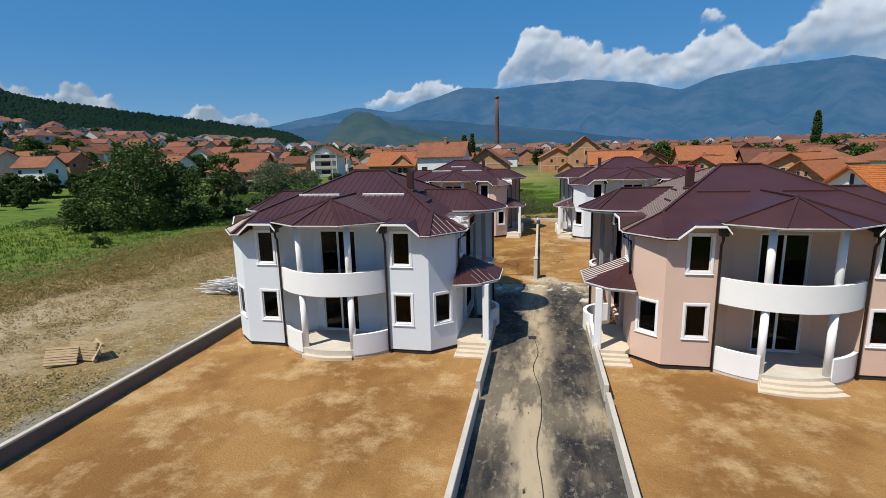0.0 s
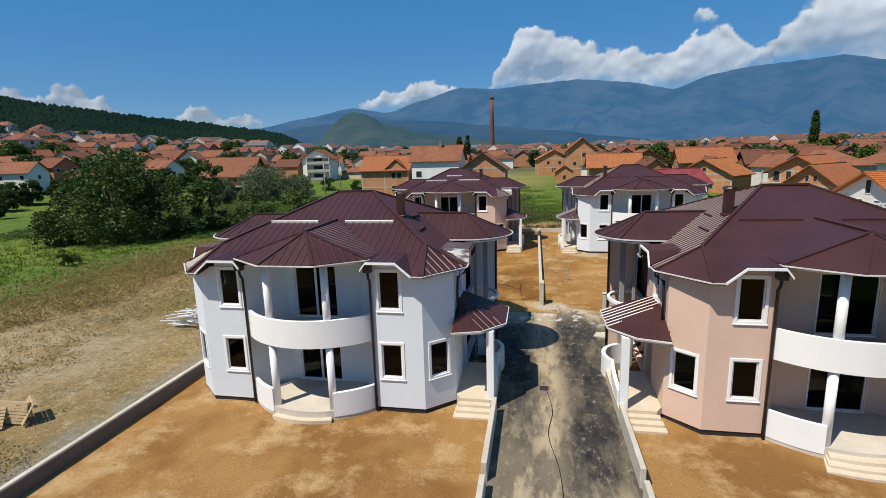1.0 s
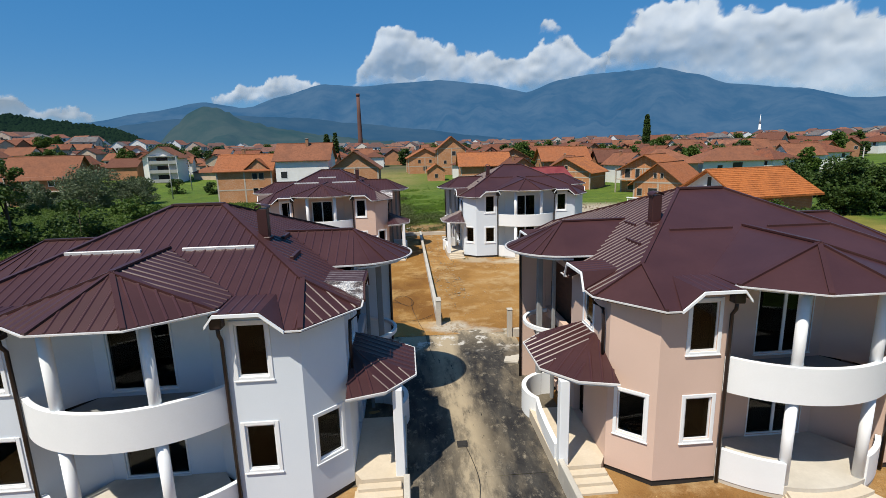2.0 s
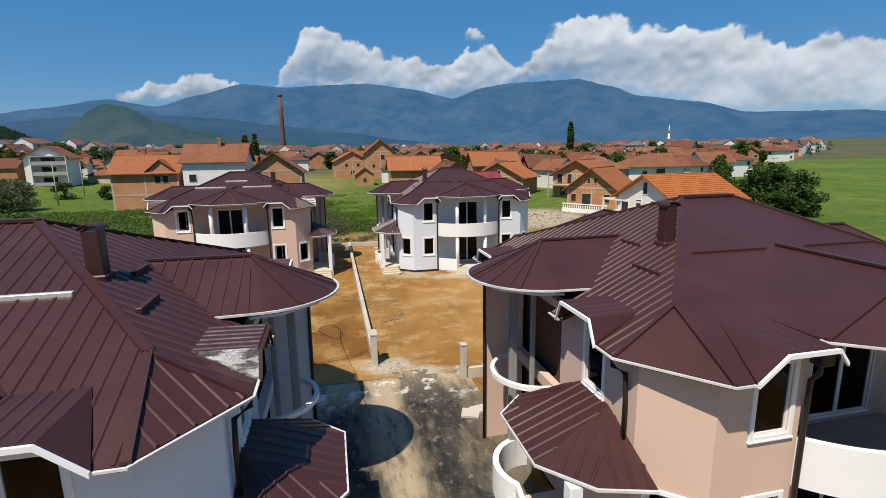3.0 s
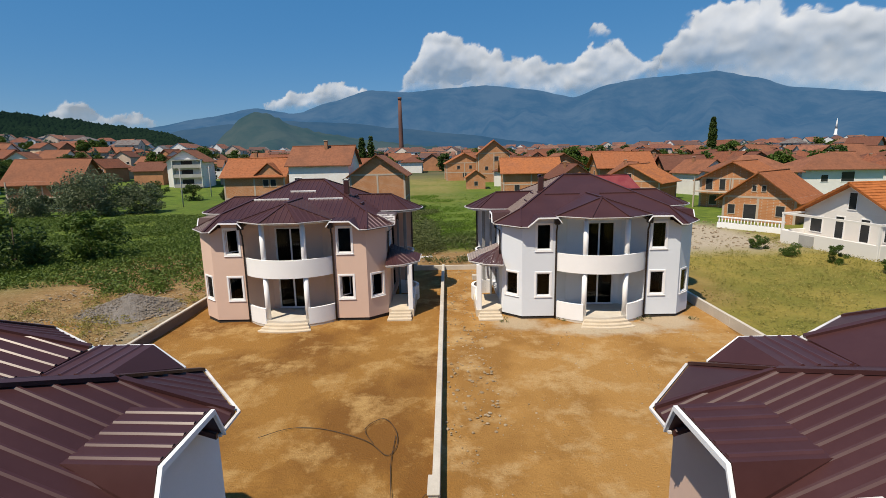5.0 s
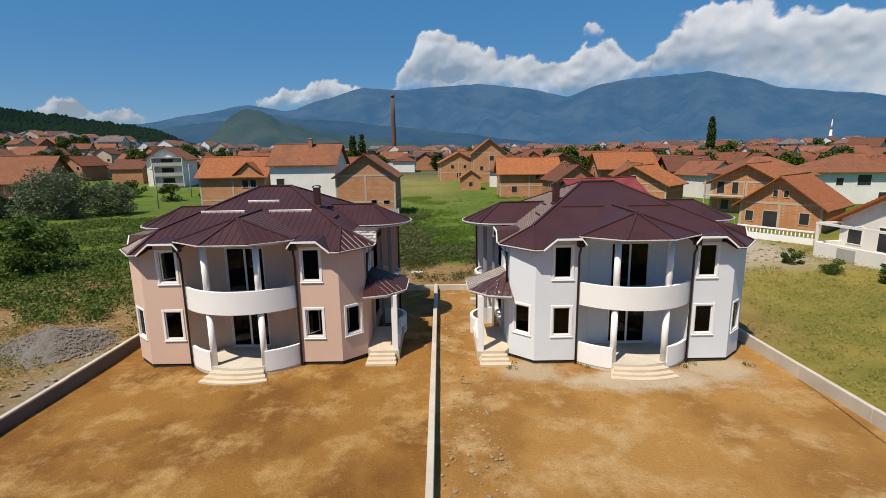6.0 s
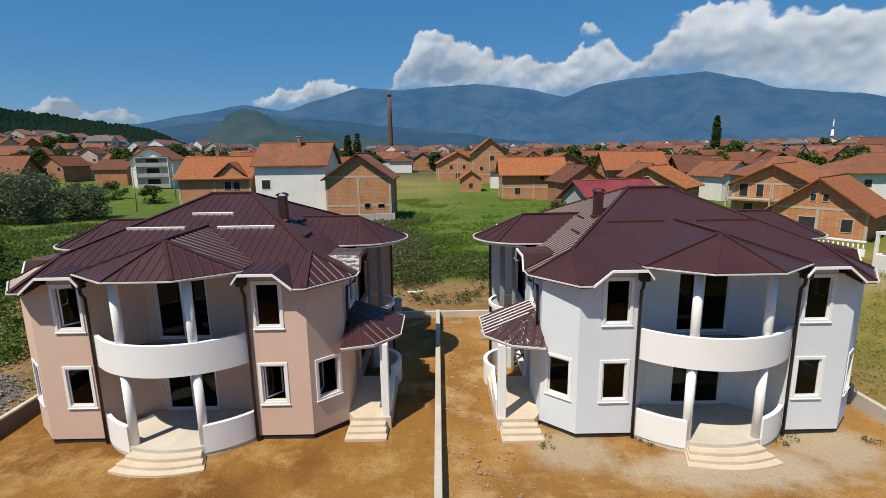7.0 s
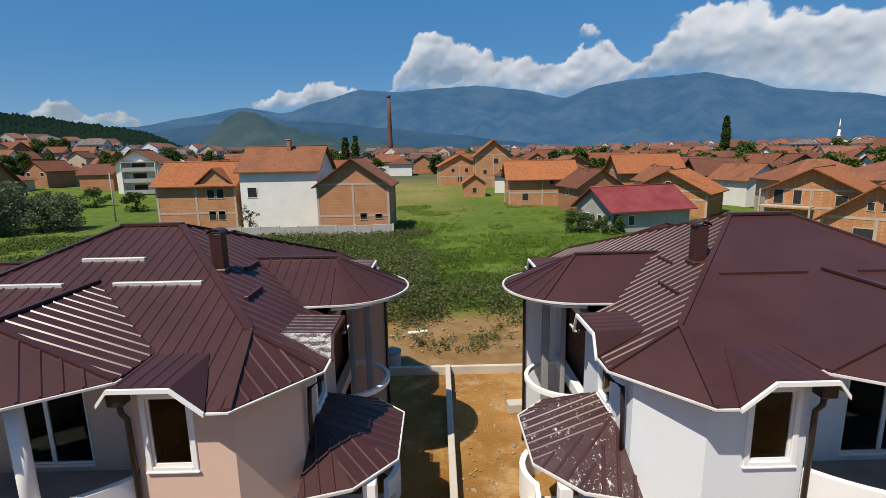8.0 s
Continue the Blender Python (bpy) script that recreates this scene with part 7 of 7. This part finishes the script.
def pallet(m, label):
    t = thing("pallet", (0, 0, 0), label, "pallet", "wooden pallets")
    t.matrix_basis = m
    for k in range(7):
        part("top_board", boxes((-0.6, 0.6, -0.4 + k * 0.117, -0.4 + k * 0.117 + 0.09, 0.122, 0.144)), WOOD, t)
    for y in (-0.35, 0.0, 0.35):
        part("bearer", boxes((-0.6, 0.6, y - 0.05, y + 0.05, 0.022, 0.12)), WOOD, t)
    for y in (-0.35, 0.0, 0.35):
        part("bottom_board", boxes((-0.6, 0.6, y - 0.05, y + 0.05, 0.0, 0.02)), WOOD, t)


for x, y, z, a, b, c in ((-22.6, 19.3, -0.03, 4, 3, 12), (-22.5, 19.3, 0.13, 9, -5, 30), (-22.1, 18.6, 0.33, 52, 4, 30), (-21.4, 19.2, 0.44, 78, 4, 8), (-21.0, 19.5, 0.36, 58, 0, -34)):
    pallet(pose(x, y, z, a, b, c) @ Matrix.Scale(1.1, 4), "weathered wooden pallet thrown on dry grass")


def rod_pile():
    rng = random.Random(4)
    t = thing("rod_pile", (-20.9, 30.2, 0), "heap of pale metal rods beside a villa", "building material")
    for k in range(44):
        a, lift = radians(rng.uniform(120, 192)), rng.uniform(0.1, 1.15)
        x, y = rng.uniform(-0.3, 0.6), rng.uniform(-0.3, 0.5)
        L = rng.uniform(1.9, 3.1)
        part("rod", tube(bmesh.new(), [(x, y, lift + 0.1), (x + L * math.cos(a), y + L * math.sin(a), lift * 0.75)], 0.036, 5), STEEL, t)


rod_pile()


def heap(name, x, y, rx, ry, h, mat, label, seed, stones=0):
    """A low mound of loose material."""
    bm = bmesh.new()
    n, rings = 36, 12
    rows = []
    for j in range(rings + 1):
        f = j / rings
        row = []
        for i in range(n):
            a = 2 * math.pi * i / n
            w = 1 + 0.28 * noise.noise(Vector((math.cos(a) * 1.3, math.sin(a) * 1.3, seed)))
            z = h * (1 - f) ** 1.25 + 0.12 * h * noise.noise(Vector((f * 5 * math.cos(a), f * 5 * math.sin(a), seed + 2))) * (1 - f)
            row.append(bm.verts.new((f * rx * w * math.cos(a), f * ry * w * math.sin(a), z - 0.08 * f)))
        rows.append(row)
    for u, v in zip(rows, rows[1:]):
        for i in range(n):
            bm.faces.new((u[i], u[(i + 1) % n], v[(i + 1) % n], v[i])).smooth = True
    bmesh.ops.remove_doubles(bm, verts=bm.verts[:], dist=0.001)
    bmesh.ops.recalc_face_normals(bm, faces=bm.faces[:])
    t = thing(name, (x, y, 0), label, "heap")
    part("mound", bm, mat, t)
    rng = random.Random(seed + 40)
    verts, faces = [], []
    for _ in range(stones):
        f, a = math.sqrt(rng.random()) * 1.05, rng.uniform(0, 6.283)
        c = Vector((f * rx * math.cos(a), f * ry * math.sin(a), h * max(0.0, 1 - f) ** 1.25))
        s = 0.02 + 0.08 * rng.random() ** 2.5
        n = len(verts)
        verts += [c + Vector(q) * s * rng.uniform(0.7, 1.25) for q in ((1, 0, 0), (0, 1, 0), (-1, 0, 0), (0, -1, 0), (0, 0, 0.8), (0, 0, -0.8))]
        faces += [(n + i, n + (i + 1) % 4, n + 4) for i in range(4)] + [(n + (i + 1) % 4, n + i, n + 5) for i in range(4)]
    if stones:
        me = bpy.data.meshes.new("rubble")
        me.from_pydata(verts, [], faces)
        me.materials.append(CHIPS)
        ob = tagged(new("rubble", me), "loose broken stone on the heap", kind="stuff")
        ob.parent = t


heap("gravel_heap", -21.6, 58.4, 3.4, 2.8, 1.15, GRAVEL, "low grey gravel heap beside the garden wall", 3, 2400)
heap("earth_heap", -25.5, 54.0, 4.2, 2.2, 0.5, ROUGH_SOIL, "low brown earth heap on the verge", 6, 260)


def stones(name, spots, lo, hi, mat, label, seed):
    """Loose stones and chips, past counting."""
    rng = random.Random(seed)
    proto = bmesh.new()
    bmesh.ops.create_icosphere(proto, subdivisions=1, radius=1.0)
    base, tris = [v.co.copy() for v in proto.verts], [tuple(v.index for v in f.verts) for f in proto.faces]
    proto.free()
    verts, faces = [], []
    for x, y in spots:
        s = lo + (hi - lo) * rng.random() ** 2.5
        n, q = len(verts), (rng.uniform(0.7, 1.4), rng.uniform(0.6, 1.2), rng.uniform(0.35, 0.7))
        verts += [(x + v.x * s * q[0] * rng.uniform(0.75, 1.2), y + v.y * s * q[1] * rng.uniform(0.75, 1.2), 0.02 + v.z * s * q[2]) for v in base]
        faces += [tuple(i + n for i in t) for t in tris]
    me = bpy.data.meshes.new(name)
    me.from_pydata(verts, [], faces)
    me.materials.append(mat)
    tagged(new(name, me), label, "stones", kind="stuff")


def spots(seed, n, x0, x1, y0, y1, keep=lambda x, y: True):
    rng, out = random.Random(seed), []
    while len(out) < n:
        x, y = rng.uniform(x0, x1), rng.uniform(y0, y1)
        if keep(x, y):
            out.append((x, y))
    return out


stones("yard_stones", spots(1, 1000, 0.5, 17, 38, 69, lambda x, y: noise.noise(Vector((x * 0.4, y * 0.4, 3))) > 0.02 and not (3.5 < x < 16 and 54 < y < 68)), 0.010, 0.045, RUBBLE, "scattered pale stones on bare soil", 1)
stones("strip_stones", spots(2, 700, 0.3, 2.6, 42, 69), 0.015, 0.09, RUBBLE, "pale rubble along a low wall", 2)
stones("post_rubble", spots(3, 260, -0.9, 1.6, 35.4, 37.4, lambda x, y: (x - 0.4) ** 2 + (y - 36.5) ** 2 < 1.2), 0.02, 0.11, RUBBLE, "pale rubble at the foot of a post", 3)
stones("verge_stones", spots(4, 420, -36, -17.8, 4, 58, lambda x, y: noise.noise(Vector((x * 0.25, y * 0.25, 6))) > 0.1), 0.02, 0.07, RUBBLE, "small stones in dry grass", 4)
stones("bank_stones", spots(8, 1300, -31, -17.8, 46, 64, lambda x, y: noise.noise(Vector((x * 0.3, y * 0.3, 9))) > -0.1), 0.02, 0.13, RUBBLE, "grey and pale stones on the earth bank", 8)
stones("back_stones", spots(5, 500, -12, 14, 71, 80), 0.03, 0.14, RUBBLE, "pale stones on disturbed earth", 5)
stones("lane_stones", spots(6, 500, 24, 40, 76, 96), 0.05, 0.2, RUBBLE, "rubble on a bare lane", 6)


def cable(pts, label, r=0.011, name="cable"):
    """A cable lying loose on the ground through the given plan points."""
    out = []
    P = [Vector((x, y, 0.07)) for x, y in pts]
    for i in range(len(P) - 1):
        a, b, c, d = P[max(i - 1, 0)], P[i], P[i + 1], P[min(i + 2, len(P) - 1)]
        for k in range(6):
            t = k / 6
            out.append(0.5 * ((2 * b) + (c - a) * t + (2 * a - 5 * b + 4 * c - d) * t * t + (3 * b - a - 3 * c + d) * t ** 3))
    out.append(P[-1])
    t = thing(name, (*out[0][:2], 0), label, "cable")
    part("strand", tube(bmesh.new(), [p - Vector((out[0].x, out[0].y, 0)) for p in out], r, 5), CABLE, t)


cable([(0.05, 24.6), (0.25, 22.8), (0.05, 21.0), (0.35, 19.0), (0.4, 17.0), (0.25, 15.0), (0.45, 12.5), (0.35, 9.0), (0.5, 4.0), (0.4, -2.0)], "thin dark cable along the middle of the drive")
cable([(-6.6, 42.0), (-5.6, 42.6), (-4.3, 42.5), (-2.6, 41.7), (-1.75, 40.8), (-1.45, 41.4), (-1.6, 42.4), (-2.15, 43.2), (-2.75, 42.5), (-2.3, 41.5)], "loose black cable curled on bare soil")
cable([(-1.55, 42.0), (-1.55, 40.4), (-1.4, 39.0), (-1.15, 37.2), (-0.9, 35.7), (-0.8, 34.0), (-0.6, 32.0)], "loose black cable across yard and drive")
cable([(-5.6, 38.6), (-4.4, 37.9), (-3.1, 37.75), (-1.4, 37.9), (-0.7, 38.3), (-0.25, 38.9)], "loose black cable on bare soil")
cable([(16.45, 52.6), (16.4, 51.0), (16.25, 49.7), (16.0, 47.2), (16.35, 45.2), (15.7, 43.6), (14.7, 43.0), (13.7, 42.9), (14.0, 42.0), (15.1, 42.3)], "black hose lying along the garden wall")


def manhole():
    t = thing("drain_cover", (-0.05, 24.75, 0.05), "small dark square drain cover in the drive", "drain cover")
    part("frame", bevelled(boxes((-0.19, 0.19, -0.19, 0.19, -0.04, 0.015)), 0.01), PLINTH, t)
    part("lid", bevelled(boxes((-0.14, 0.14, -0.14, 0.14, 0.016, 0.028)), 0.008), PLINTH, t)


manhole()


def water_butt(x, y, label):
    t = thing("barrel", (x, y, 0), label, "barrel")
    part("drum", tube(bmesh.new(), [(0, 0, 0), (0, 0, 0.1), (0, 0, 0.5), (0, 0, 0.95)], 0.42, 18), GREY_RENDER, t)
    part("rim", tube(bmesh.new(), [(0, 0, 0.93), (0, 0, 1.0)], 0.45, 18), GREY_CONCRETE, t)


water_butt(-2.75, 69.2, "grey barrel in the corner by the back wall")


def slab_block(x, y, w, d, h, turn, label, mat=CONCRETE, z=0.03):
    t = thing("concrete_block", (x, y, z), label, "block", turn=turn)
    part("body", bevelled(boxes((-w / 2, w / 2, -d / 2, d / 2, 0, h)), 0.02), mat, t)


slab_block(3.7, 31.6, 0.9, 0.5, 0.14, 12, "pale concrete slab lying on the drive")
slab_block(3.2, 31.4, 0.7, 0.6, 0.12, -20, "pale concrete slab lying beside a porch")
slab_block(2.95, 64.8, 1.1, 0.5, 0.4, 4, "pale concrete block by the back wall")
slab_block(-4.2, 65.0, 1.0, 0.7, 0.1, 0, "grey slab lying in shade", GREY_CONCRETE)
slab_block(-1.7, 74.4, 1.2, 0.2, 0.12, 15, "white plank lying on disturbed earth", TRIM, -0.05)
